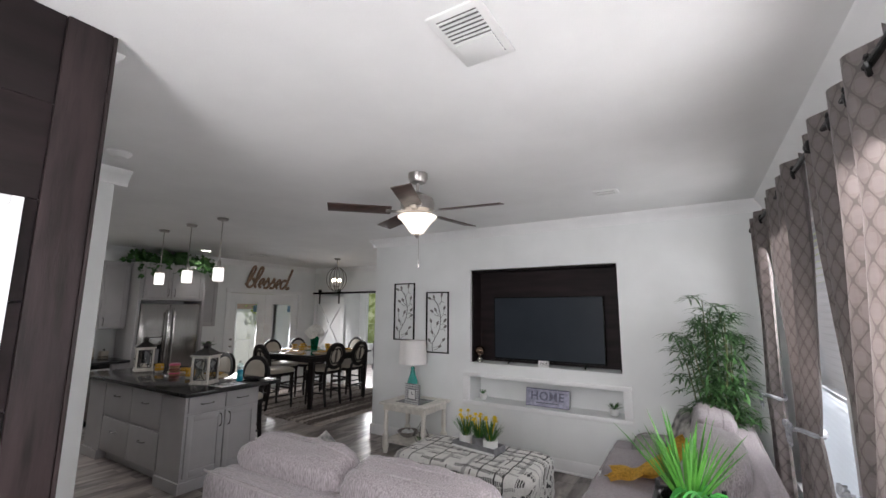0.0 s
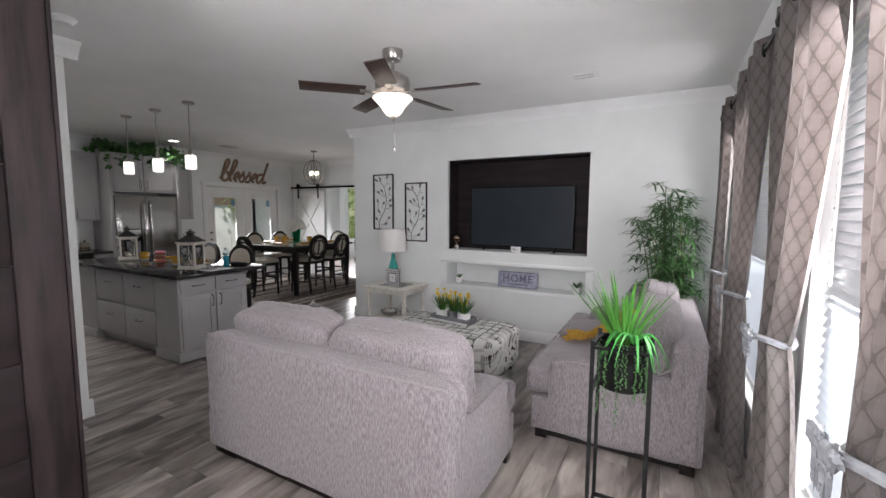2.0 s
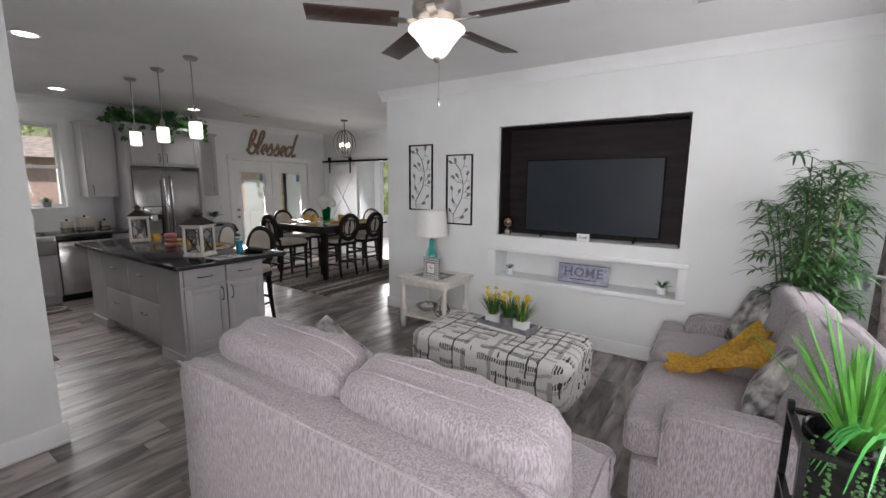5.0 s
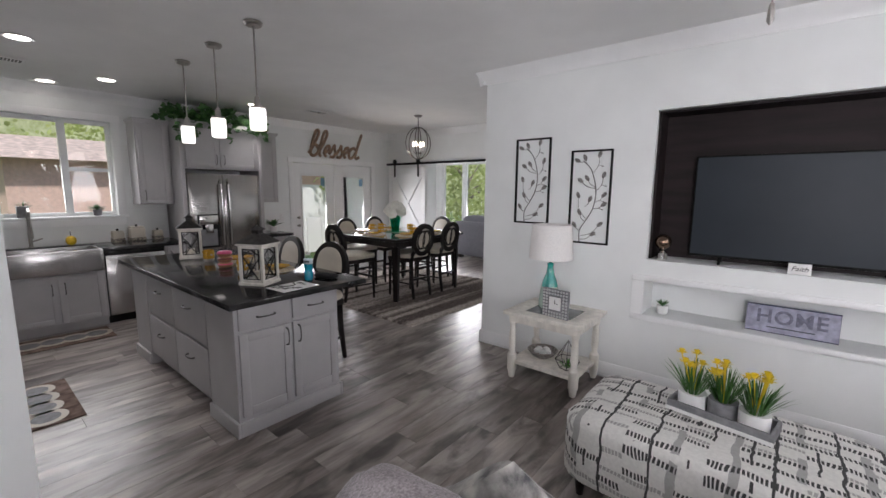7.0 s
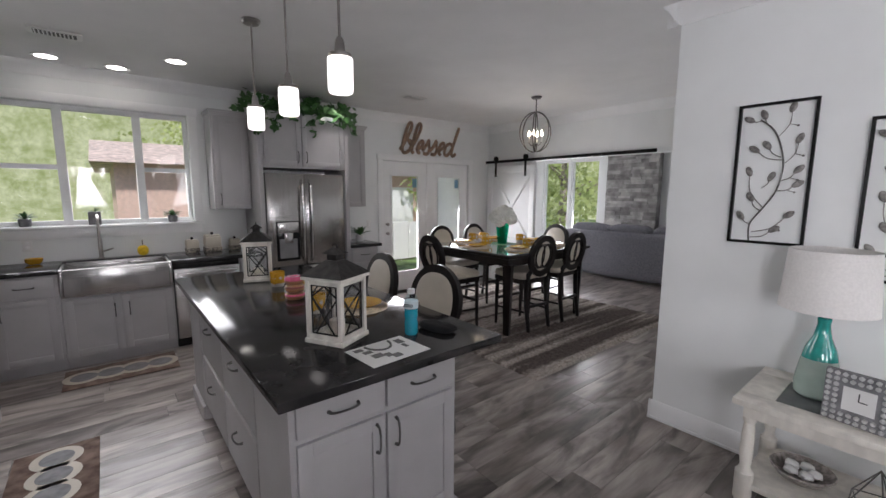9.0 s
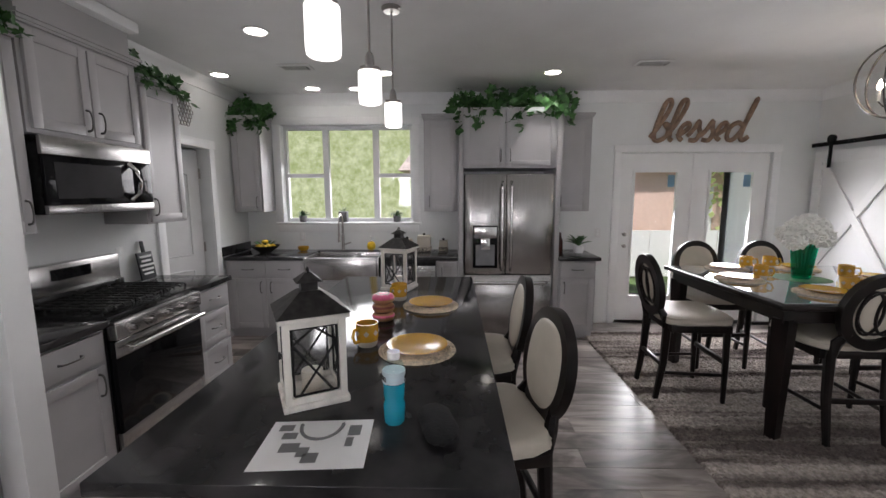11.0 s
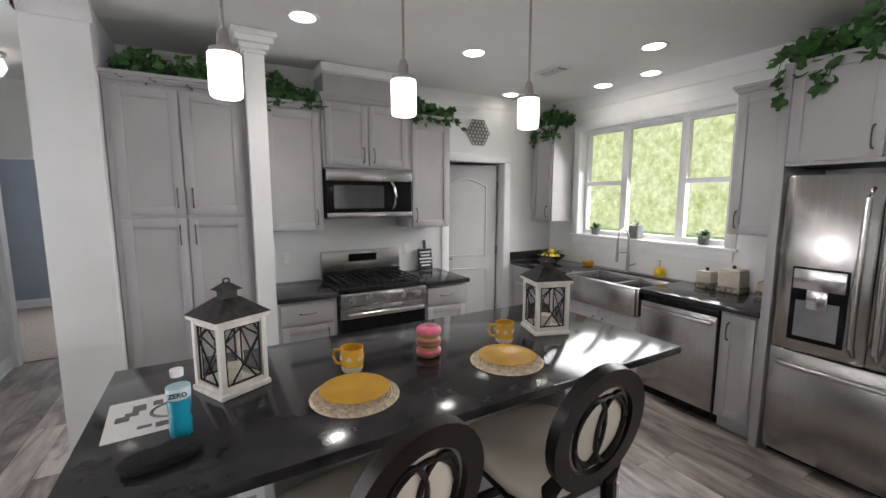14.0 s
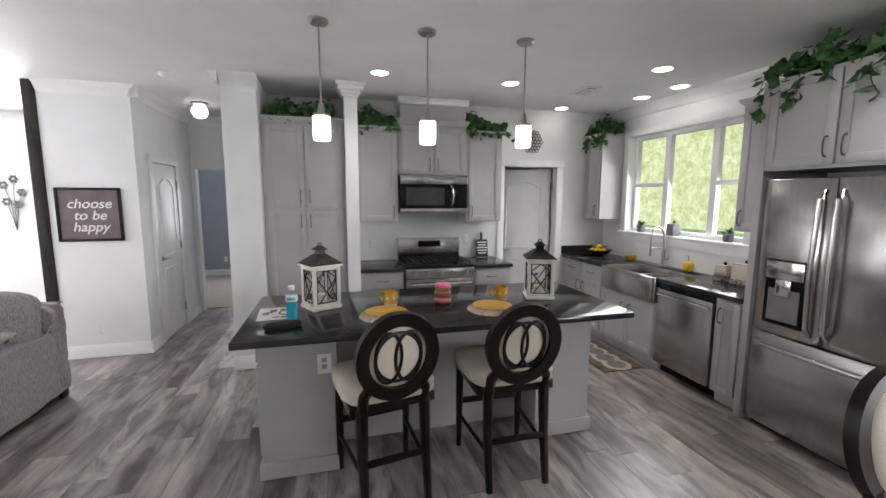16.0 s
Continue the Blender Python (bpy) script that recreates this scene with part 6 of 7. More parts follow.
# ---- dining details ----
RUGM = mat("shag_rug", (0.12, 0.098, 0.088), 0.98, scale=2.0, stretch=(3.4, 0.12, 1), col2=(0.46, 0.41, 0.37), bump=0.5, bscale=120)
for nd in list(RUGM.node_tree.nodes):
    if nd.type == "VALTORGB":
        nd.color_ramp.elements[0].position, nd.color_ramp.elements[1].position = 0.44, 0.56
        tuft, spread_, speck = RUGM.node_tree.nodes.new("ShaderNodeTexNoise"), RUGM.node_tree.nodes.new("ShaderNodeMapRange"), RUGM.node_tree.nodes.new("ShaderNodeVectorMath")
        tuft.inputs["Scale"].default_value, tuft.inputs["Detail"].default_value = 38, 4
        spread_.inputs[1].default_value, spread_.inputs[2].default_value, spread_.inputs[3].default_value, spread_.inputs[4].default_value = 0.3, 0.7, 0.62, 1.3
        speck.operation = "SCALE"
        RUGM.node_tree.links.new(RUGM.node_tree.nodes["Texture Coordinate"].outputs["Object"], tuft.inputs["Vector"])
        RUGM.node_tree.links.new(tuft.outputs["Fac"], spread_.inputs[0])
        RUGM.node_tree.links.new(nd.outputs[0], speck.inputs[0])
        RUGM.node_tree.links.new(spread_.outputs[0], speck.inputs["Scale"])
        RUGM.node_tree.links.new(speck.outputs[0], RUGM.node_tree.nodes["Principled BSDF"].inputs["Base Color"])
rug_verts, rug_faces = [], []
nxr, nyr = 300, 280
for i in range(nxr + 1):
    for j in range(nyr + 1):
        inside = 0 < i < nxr and 0 < j < nyr
        x, y = -7.8 + 2.93 * i / nxr, 4.5 + 2.7 * j / nyr
        tall = 0.012 + 0.012 * noise.noise((x * 14, y * 14, 0))
        rug_verts.append((x + rng.uniform(-0.004, 0.004) * inside, y + rng.uniform(-0.008, 0.008), (tall + rng.random() * 0.016) if inside else 0.001))
for i in range(nxr):
    for j in range(nyr):
        k = i * (nyr + 1) + j
        rug_faces.append((k, k + nyr + 1, k + nyr + 2, k + 1))
rug_mesh = bpy.data.meshes.new("area_rug")
rug_mesh.from_pydata(rug_verts, [], rug_faces)
rug_mesh.materials.append(RUGM)
rug = tagged(new("area_rug", rug_mesh), "striped brown and cream shag rug under the dining table", "rug")
vs = thing("flower_vase", "teal glass vase of white hydrangeas", "vase", R(-6.45, 5.76, 0.926))
part("glass", lathe(bmesh.new(), [(0.055, 0), (0.06, 0.01), (0.085, 0.25), (0.088, 0.26), (0.08, 0.255), (0.055, 0.02), (0, 0.015)], 24), TEALGLASS, vs)
HYD = mat("white_petal", (0.78, 0.78, 0.74), 0.7, var=0.05)
for k in range(11):
    a = k * 2.4
    r = 0.015 + 0.125 * (k / 11) ** 0.6
    c = Vector((r * math.cos(a), r * math.sin(a), 0.43 - 1.0 * r * r / 0.14))
    fb = bmesh.new()
    bmesh.ops.create_icosphere(fb, subdivisions=4, radius=1.0)
    for q in fb.verts:
        d = q.co.normalized()
        cell = noise.cell_vector(d * 4.5 + Vector((k, 0, 0)))
        q.co = c + d * (0.068 + 0.02 * noise.noise(d * 5 + Vector((k * 3, 0, 0))) + 0.012 * cell.x)
    part("flower_head", fb, HYD, vs)
    part("stalk", tube(bmesh.new(), [(c.x * 0.2, c.y * 0.2, 0.03), (c.x * 0.5, c.y * 0.5, 0.25), c], 0.004, 5), LEAF, vs)
part("mat", lathe(bmesh.new(), [(0.19, -0.004), (0.19, 0.0), (0.0, 0.0)], 28), LEAF, vs)


def mug(m, g):
    u = thing("mug", "mustard yellow ceramic mug with cream diamonds", "mug", m, g)
    part("cup", lathe(bmesh.new(), [(0.038, 0), (0.044, 0.012), (0.05, 0.05), (0.05, 0.105), (0.046, 0.105), (0.045, 0.05), (0.038, 0.015), (0, 0.012)], 28), GOLD, u)
    part("handle", tube(bmesh.new(), [(0.048, 0, 0.088), (0.075, 0, 0.09), (0.085, 0, 0.06), (0.072, 0, 0.032), (0.046, 0, 0.028)], 0.007, 8), GOLD, u)
    part("foot_glaze", lathe(bmesh.new(), [(0.0385, -0.0), (0.0452, 0.012), (0.047, 0.026), (0.045, 0.024), (0.04, 0.002)], 28), CREAM, u)
    for k in range(7):
        a = k * 0.9 + 0.5
        db = bmesh.new()
        box(db, -0.009, 0.009, -0.001, 0.001, -0.009, 0.009)
        db.transform(Matrix.Rotation(a, 4, "Z") @ Matrix.Translation((0, -0.0505, 0.065)) @ Matrix.Rotation(radians(45), 4, "Y"))
        part("diamond", db, CREAM, u)
    return u


def plate(m, g, matcol):
    pm = thing("placemat", "round woven natural placemat", "placemat", m, g)
    wv = bmesh.new()
    for i in range(13):
        r = 0.012 + i * 0.0125
        tube(wv, [(r * math.cos(2 * math.pi * k / 40), r * math.sin(2 * math.pi * k / 40), 0.004) for k in range(40)], 0.0063, 4, True)
    part("weave", wv, matcol, pm)
    u = thing("plate", "mustard yellow ceramic dinner plate on the placemat", "plate", m @ pose(0, 0, 0.011), g)
    part("dish", lathe(bmesh.new(), [(0.07, 0), (0.08, 0.003), (0.125, 0.018), (0.132, 0.022), (0.125, 0.023), (0.085, 0.011), (0.0, 0.009)], 40), GOLD, u)
    return u


JUTE = mat("jute_weave", (0.66, 0.56, 0.41), 0.9, var=0.15, scale=70, bump=0.4)
Z0 = 0.9155
plate(R(-4.94, 2.89, Z0), "island place settings", JUTE)
plate(R(-5.65, 2.91, Z0), "island place settings", JUTE)
mug(R(-5.0, 2.66, Z0, -35), "island place settings")
mug(R(-5.8, 2.7, Z0, -35), "island place settings")
for x, y in ((-5.95, 5.5), (-5.95, 6.15), (-6.85, 5.45), (-6.85, 6.05), (-6.4, 5.25), (-6.4, 6.3)):
    plate(R(x, y, 0.926), "dining place settings", JUTE)
    mug(R(x - 0.05, y + 0.2 if y < 6 else y - 0.2, 0.926, 40), "dining place settings")

bd = thing("barn_door", "white sliding barn door with crossed boards on a black rail", "door", R(-7.6, YB - 0.03))
part("panel", B(-0.52, 0.52, -0.02, 0.018, 0.02, 2.04, bevel=0.003), TRIM, bd)
for q in ((-0.52, -0.42, 0.02, 2.04), (0.42, 0.52, 0.02, 2.04), (-0.42, 0.42, 0.02, 0.14), (-0.42, 0.42, 1.92, 2.04), (-0.42, 0.42, 0.66, 0.74)):
    part("rail_board", B(q[0], q[1], -0.042, -0.02, q[2], q[3], bevel=0.003), TRIM, bd)
for s in (-1, 1):
    xb = bmesh.new()
    L = math.hypot(0.84, 1.18)
    box(xb, -L / 2 + 0.03, L / 2 - 0.03, -0.04 - 0.001 * s, -0.0205, -0.04, 0.04, bevel=0.003)
    xb.transform(Matrix.Translation((0, 0, 1.33)) @ Matrix.Rotation(s * math.atan2(1.18, 0.84), 4, "Y"))
    part("cross_board", xb, TRIM, bd)
for x in (-0.33, 0.33):
    hb3 = B(x - 0.022, x + 0.022, -0.052, -0.043, 1.86, 2.2, bevel=0.003)
    rod(hb3, (x, -0.06, 2.17), (x, -0.03, 2.17), 0.045, n=18)
    part("hanger_strap", hb3, BLACK, bd)
rl = thing("barn_door_rail", "long black flat barn door rail", "rail", R(-6.75, YB - 0.05))
part("bar", B(-1.45, 1.55, -0.006, 0.004, 2.1, 2.145), BLACK, rl)
for x in (-1.3, -0.6, 0.1, 0.8, 1.45):
    part("spacer", rod(bmesh.new(), (x, 0.0, 2.122), (x, 0.049, 2.122), 0.014), BLACK, rl)
bs = thing("word_sign", "weathered wooden script word sign reading blessed", "sign", R(XW + 0.02, 5.93, 0, 90))
SCRIPT = {
    "b": ((0, 0.2), (0.25, 0.9), (0.45, 1.9), (0.36, 2.3), (0.2, 2.1), (0.12, 1.0), (0.16, 0.2), (0.4, 0.0), (0.68, 0.3), (0.62, 0.85), (0.45, 0.95), (0.62, 0.7)),
    "l": ((0, 0.35), (0.25, 0.9), (0.45, 1.9), (0.36, 2.3), (0.2, 2.1), (0.12, 1.0), (0.16, 0.2), (0.32, 0.0)),
    "e": ((0.04, 0.25), (0.3, 0.5), (0.44, 0.8), (0.32, 1.0), (0.13, 0.75), (0.12, 0.25), (0.32, 0.0)),
    "s": ((0.02, 0.25), (0.22, 0.7), (0.33, 1.1), (0.4, 0.75), (0.52, 0.4), (0.42, 0.02), (0.14, 0.04)),
    "d": ((0.62, 0.85), (0.38, 1.0), (0.12, 0.7), (0.14, 0.15), (0.38, 0.02), (0.62, 0.5), (0.78, 1.5), (0.86, 2.4), (0.74, 1.4), (0.68, 0.3), (0.82, 0.0), (1.02, 0.2)),
}


pen = -0.585
for ch_, step in zip("blessed", (0.66, 0.42, 0.46, 0.56, 0.56, 0.46, 1.0)):
    lb = bmesh.new()
    line = [Vector((pen + 0.27 * x + 0.055 * z - 0.03, 0, 2.19 + 0.198 * z)) for x, z in spline(SCRIPT[ch_])]
    tube(lb, line, 0.0275, 8)
    lb.transform(Matrix.Diagonal((1, 0.55, 1, 1)))
    part("letter", lb, LETTER, bs)
    pen += 0.27 * step
gs = thing("grey_sofa", "slate grey sofa seen from behind in the sunroom", "sofa", R(-6.45, 9.4, 0, 180))
part("back", cushion(bmesh.new(), (0, 0.36, 0.46), (2.5, 0.22, 0.8), p=12, n=10), GREYSOFA, gs)
part("seat", cushion(bmesh.new(), (0, -0.1, 0.28), (2.5, 0.85, 0.36), p=10, n=8), GREYSOFA, gs)
for k in range(3):
    part("back_cushion", cushion(bmesh.new(), (-0.8 + 0.8 * k, 0.16, 0.8), (0.78, 0.25, 0.42), p=4, n=8, seed=k), GREYSOFA, gs)
for s in (-1.15, 1.15):
    part("foot", B(s - 0.06, s + 0.06, 0.3, 0.42, 0, 0.08), ESPRESSO, gs)
sc = tagged(new("stone_chimney"), "stacked pale ledgestone chimney breast in the sunroom", kind="structure")
STONE = mat("ledgestone", (0.34, 0.33, 0.32), 0.9, var=0.15, scale=6, bump=0.5, random_amount=0.35)
part("core", B(-7.55, -6.5, 10.3, 10.49, 0, H), STONE, sc)
z = 0.9
while z < H - 0.05:
    x = -7.57
    hgt = rng.uniform(0.05, 0.09)
    while x < -6.52:
        L = min(rng.uniform(0.15, 0.4), -6.48 - x)
        part("stone", B(x, x + L - 0.006, 10.26 + rng.uniform(0, 0.03), 10.3, z, z + hgt - 0.006), STONE, sc)
        x += L
    z += hgt
for i, (a, b) in enumerate(((-9.4, -8.66), (-8.6, -7.86))):
    w = tagged(new("window_%d" % (i + 4)), "white sunroom window", kind="structure")
    for q in ((a, a + 0.05, 0.6, 2.36), (b - 0.05, b, 0.6, 2.36), (a + 0.05, b - 0.05, 0.6, 0.65), (a + 0.05, b - 0.05, 2.31, 2.36)):
        part("window_frame", B(q[0], q[1], 10.53, 10.6, q[2], q[3]), TRIM, w)
    pane("pane", w, a + 0.05, b - 0.05, 10.56, 10.565, 0.65, 2.31)


# ---- kitchen details ----
def lantern(x, y, rz):
    l = thing("lantern", "white distressed wooden lantern with dark metal roof and glass", "lantern", R(x, y, Z0, rz), "island lanterns")
    s = 0.085
    part("base", B(-s - 0.018, s + 0.018, -s - 0.018, s + 0.018, 0, 0.022, bevel=0.004), WHITEWOOD, l)
    for sx in (-1, 1):
        for sy in (-1, 1):
            part("post", B(sx * s - 0.011, sx * s + 0.011, sy * s - 0.011, sy * s + 0.011, 0.022, 0.285, bevel=0.002), WHITEWOOD, l)
    for k in range(4):
        q = Matrix.Rotation(k * math.pi / 2, 4, "Z")
        for g in ((0.022, 0.042), (0.265, 0.285)):
            fb = B(-0.074, 0.074, -s - 0.008, -s + 0.008, g[0], g[1])
            fb.transform(q)
            side = part("rail", fb, WHITEWOOD, l)
        mb2 = bmesh.new()
        for a, b in (((-0.068, 0.046), (-0.068, 0.262)), ((0.068, 0.046), (0.068, 0.262)), ((-0.068, 0.046), (0.068, 0.046)), ((-0.068, 0.262), (0.068, 0.262)), ((-0.068, 0.21), (0.0, 0.262)), ((0.068, 0.21), (0.0, 0.262)), ((-0.068, 0.21), (0.05, 0.046)), ((0.068, 0.21), (-0.05, 0.046))):
            rod(mb2, (a[0], -s, a[1]), (b[0], -s, b[1]), 0.004, n=5)
        mb2.transform(q)
        part("wire_lattice", mb2, IRON, side)
        gp = B(-0.07, 0.07, -s + 0.006, -s + 0.008, 0.042, 0.265)
        gp.transform(q)
        gpo = part("pane", gp, GLASS, side)
        gpo.visible_shadow = False
    rb = bmesh.new()
    box(rb, -s - 0.024, s + 0.024, -s - 0.024, s + 0.024, 0.285, 0.3, bevel=0.003)
    part("cornice", rb, WHITEWOOD, l)
    tin = mat("dark_tin", (0.035, 0.033, 0.032), 0.45, 0.6, var=0.2, scale=30, bump=0.2) if "dark_tin" not in bpy.data.materials else bpy.data.materials["dark_tin"]
    rb = bmesh.new()
    bmesh.ops.create_cone(rb, cap_ends=True, segments=4, radius1=0.158, radius2=0.045, depth=0.065, matrix=Matrix.Translation((0, 0, 0.334)) @ Matrix.Rotation(math.pi / 4, 4, "Z"))
    rf = part("roof", rb, tin, l)
    part("chimney", B(-0.026, 0.026, -0.026, 0.026, 0.366, 0.395), tin, rf)
    rb = bmesh.new()
    bmesh.ops.create_cone(rb, cap_ends=True, segments=4, radius1=0.06, radius2=0.012, depth=0.028, matrix=Matrix.Translation((0, 0, 0.409)) @ Matrix.Rotation(math.pi / 4, 4, "Z"))
    part("chimney_cap", rb, tin, rf)
    part("ring", tube(bmesh.new(), [(0.013 * math.cos(a), 0, 0.428 + 0.01 * math.sin(a)) for a in [k * 0.5236 for k in range(12)]], 0.004, 5, True), tin, rf)
    part("latch", B(-0.012, 0.012, -s - 0.02, -s - 0.01, 0.145, 0.165, bevel=0.003), tin, l)
    part("candle", lathe(bmesh.new(), [(0.035, 0.022), (0.035, 0.09), (0.03, 0.092), (0, 0.088)], 18), mat("wax", (0.7, 0.65, 0.55), 0.5) if "wax" not in bpy.data.materials else bpy.data.materials["wax"], l)
    return l


lantern(-4.54, 2.57, 28)
lantern(-6.12, 2.66, -18)
dj = thing("donut_jar", "stack-of-donuts ceramic jar with pink icing", "jar", R(-5.37, 2.67, Z0))
DOUGH, PINK, CHOC = mat("donut_dough", (0.42, 0.2, 0.1), 0.4, var=0.1), mat("pink_icing", (0.72, 0.12, 0.25), 0.3, var=0.08, scale=30), mat("choc_icing", (0.22, 0.05, 0.05), 0.3, var=0.1)


def torus(r, t, z, flat=1.0):
    return lathe(bmesh.new(), [(r + t * math.cos(a), z + flat * t * math.sin(a)) for a in [-math.pi / 2 + math.pi * k / 8 for k in range(9)]] + [(0.01, z + flat * t * 0.6)], 28)


for k, (z, ic) in enumerate(((0.024, PINK), (0.072, CHOC), (0.12, PINK))):
    dn = part("donut", torus(0.036, 0.024, z), DOUGH, dj)
    part("icing", torus(0.036, 0.0245, z + 0.005, 0.85) if k == 2 else torus(0.037, 0.024, z + 0.004, 0.6), ic, dn)
sprk = bmesh.new()
for k in range(40):
    a, r = rng.random() * 6.28, rng.uniform(0.018, 0.05)
    z = 0.125 + 0.0205 * math.sqrt(max(0, 1 - ((r - 0.036) / 0.0245) ** 2))
    d = Vector((math.cos(a * 3), math.sin(a * 3), 0)) * 0.004
    c = Vector((r * math.cos(a), r * math.sin(a), z + 0.001))
    tube(sprk, [c - d, c + d], 0.0014, 4)
tagged(part("sprinkles", sprk, WHITE, dj), kind="stuff")
bt = thing("water_bottle", "clear plastic bottle of blue drink labelled ZERO", "bottle", R(-4.38, 2.87, Z0))
part("drink", lathe(bmesh.new(), [(0.028, 0.0), (0.033, 0.008), (0.033, 0.06), (0.029, 0.075), (0.033, 0.09), (0.033, 0.125), (0, 0.126)], 22), mat("blue_drink", (0.01, 0.3, 0.42), 0.08, var=0.03, coat=1), bt)
part("bottle_top", lathe(bmesh.new(), [(0.0335, 0.126), (0.033, 0.165), (0.026, 0.185), (0.015, 0.195), (0.015, 0.2)], 22), glass("bottle_plastic", (0.85, 0.93, 0.95)), bt)
part("cap", lathe(bmesh.new(), [(0.018, 0.196), (0.019, 0.218), (0.0, 0.219)], 18), WHITE, bt)
part("wrap", lathe(bmesh.new(), [(0.0338, 0.128), (0.0342, 0.13), (0.0342, 0.162), (0.0336, 0.163)], 22), mat("pale_wrap", (0.55, 0.68, 0.72), 0.4), bt)
for a in (-60, 90):
    letters("lettering", bt, Matrix.Rotation(radians(a + 90), 4, "Z") @ pose(0, -0.0345, 0.138, 90), BLACK, "ZERO", 0.02, 0.0006, bold=0.0005)
pu = thing("black_pouch", "soft black fabric pouch lying on the worktop", "pouch", R(-4.34, 3.0, Z0, 15))
part("cloth", cushion(bmesh.new(), (0, 0, 0.018), (0.2, 0.1, 0.036), p=3, n=8, wrinkle=0.002, seed=3), mat("black_fleece", (0.006, 0.006, 0.007), 0.95, bump=0.5, bscale=150), pu)
pa = thing("floor_plan_sheet", "white paper sheet with grey printed plan", "paper", R(-4.265, 2.67, Z0, 4))
part("sheet", B(-0.11, 0.11, -0.145, 0.145, 0.0005, 0.0018), WHITE, pa)
INK = mat("grey_print", (0.14, 0.14, 0.14), 0.7)
for q in ((0.045, 0.085, -0.02, 0.02), (0.0, 0.04, -0.09, -0.04), (0.02, 0.06, -0.04, -0.01), (-0.08, -0.03, 0.08, 0.115), (-0.02, 0.02, 0.08, 0.1), (-0.05, -0.02, -0.1, -0.06), (-0.09, -0.06, -0.12, -0.08)):
    part("printed_block", B(*q, 0.0019, 0.0026), INK, pa)
part("printed_arc", tube(bmesh.new(), [(-0.09 + 0.075 * math.sin(a), 0.06 * math.cos(a), 0.002) for a in [math.pi * k / 12 for k in range(13)]], 0.006, 4), INK, pa)


def ivy(m, w, d, h, n, trail, label, leaf=0.06, down=0.3):
    """A bushy garland: leaves on arching stems, some of them hanging over the front."""
    v = thing("ivy_garland", label, "plant", m, "cabinet-top greenery")
    lb, sb2 = bmesh.new(), bmesh.new()
    spots = []
    for k in range(int(n * (1 - trail))):
        p = Vector((rng.uniform(-w / 2, w / 2), rng.uniform(-d / 2, d / 2), 0))
        env = (1 - (2 * p.x / w) ** 2) ** 0.5
        lump = 0.55 + 0.75 * noise.noise((p.x * 5 + 3.3 * w, p.y * 4, 1.7))
        p.z = rng.uniform(0.02, h) * (0.35 + 0.65 * env) * lump + 0.03
        spots.append(p)
    strings = max(3, int(n * trail / 9))
    for k in range(strings):
        x = (-0.5 + (k + 0.5) / strings) * w + rng.uniform(-0.05, 0.05)
        ends = abs(2 * x / w)
        drop = down * rng.uniform(0.15, 0.5) * (1 + 1.4 * ends ** 2)
        run = [Vector((x * 0.8, -d / 4, 0.05)), Vector((x, -d / 2 - 0.02, 0.035)), Vector((x + rng.uniform(-0.03, 0.03), -d / 2 - 0.055, -drop * 0.5)), Vector((x + rng.uniform(-0.06, 0.06), -d / 2 - 0.045, -drop))]
        curve = spline(run, 4)
        tube(sb2, curve, 0.0025, 4)
        for q in curve[3:]:
            spots.append(q + Vector((rng.uniform(-0.03, 0.03), rng.uniform(-0.02, 0.0), rng.uniform(-0.015, 0.015))))
    for p in spots:
        nrm = Vector((rng.gauss(0, 0.5), -0.7 + rng.gauss(0, 0.4), 0.5 + rng.gauss(0, 0.5))).normalized()
        s1 = nrm.orthogonal().normalized()
        s1 = Matrix.Rotation(rng.random() * 6.28, 3, nrm) @ s1
        s2 = nrm.cross(s1)
        L = leaf * rng.uniform(0.6, 1.25)
        pt = [(0, 0), (0.42, 0.25), (0.5, 0.6), (0.2, 0.7), (0, 1.05), (-0.2, 0.7), (-0.5, 0.6), (-0.42, 0.25)]
        c0 = lb.verts.new(p + s2 * L * 0.45 - nrm * L * 0.1)
        vv = [lb.verts.new(p + s1 * a * L + s2 * b * L) for a, b in pt]
        for i in range(8):
            lb.faces.new((c0, vv[i], vv[(i + 1) % 8]))
    tagged(part("leaves", lb, LEAF, v), kind="stuff")
    if sb2.verts:
        tagged(part("stems", sb2, LEAFB, v), kind="stuff")
    return v


ivy(R(-4.35, 0.93, 2.412, 180), 0.62, 0.36, 0.26, 420, 0.12, "dark leafy artificial greenery on the pantry cabinet", 0.055, 0.06)
ivy(R(-5.12, 0.72, 2.412, 180), 0.44, 0.26, 0.25, 360, 0.15, "leafy artificial greenery on the wall cabinet", 0.06, 0.07)
ivy(R(-6.35, 0.72, 2.412, 180), 0.5, 0.26, 0.26, 340, 0.2, "leafy artificial greenery on the wall cabinet", 0.065, 0.1)
ivy(R(-8.03, 0.74, 2.452, 90), 0.5, 0.26, 0.26, 300, 0.3, "trailing artificial ivy on the cabinet by the window", 0.075, 0.3)
ivy(R(-7.82, 3.36, 2.462, 90), 0.66, 0.4, 0.27, 260, 0.2, "broad-leaved trailing ivy above the refrigerator", 0.085, 0.3)
ivy(R(-7.82, 4.0, 2.462, 90), 0.62, 0.4, 0.3, 250, 0.24, "broad-leaved trailing ivy above the refrigerator", 0.09, 0.26)
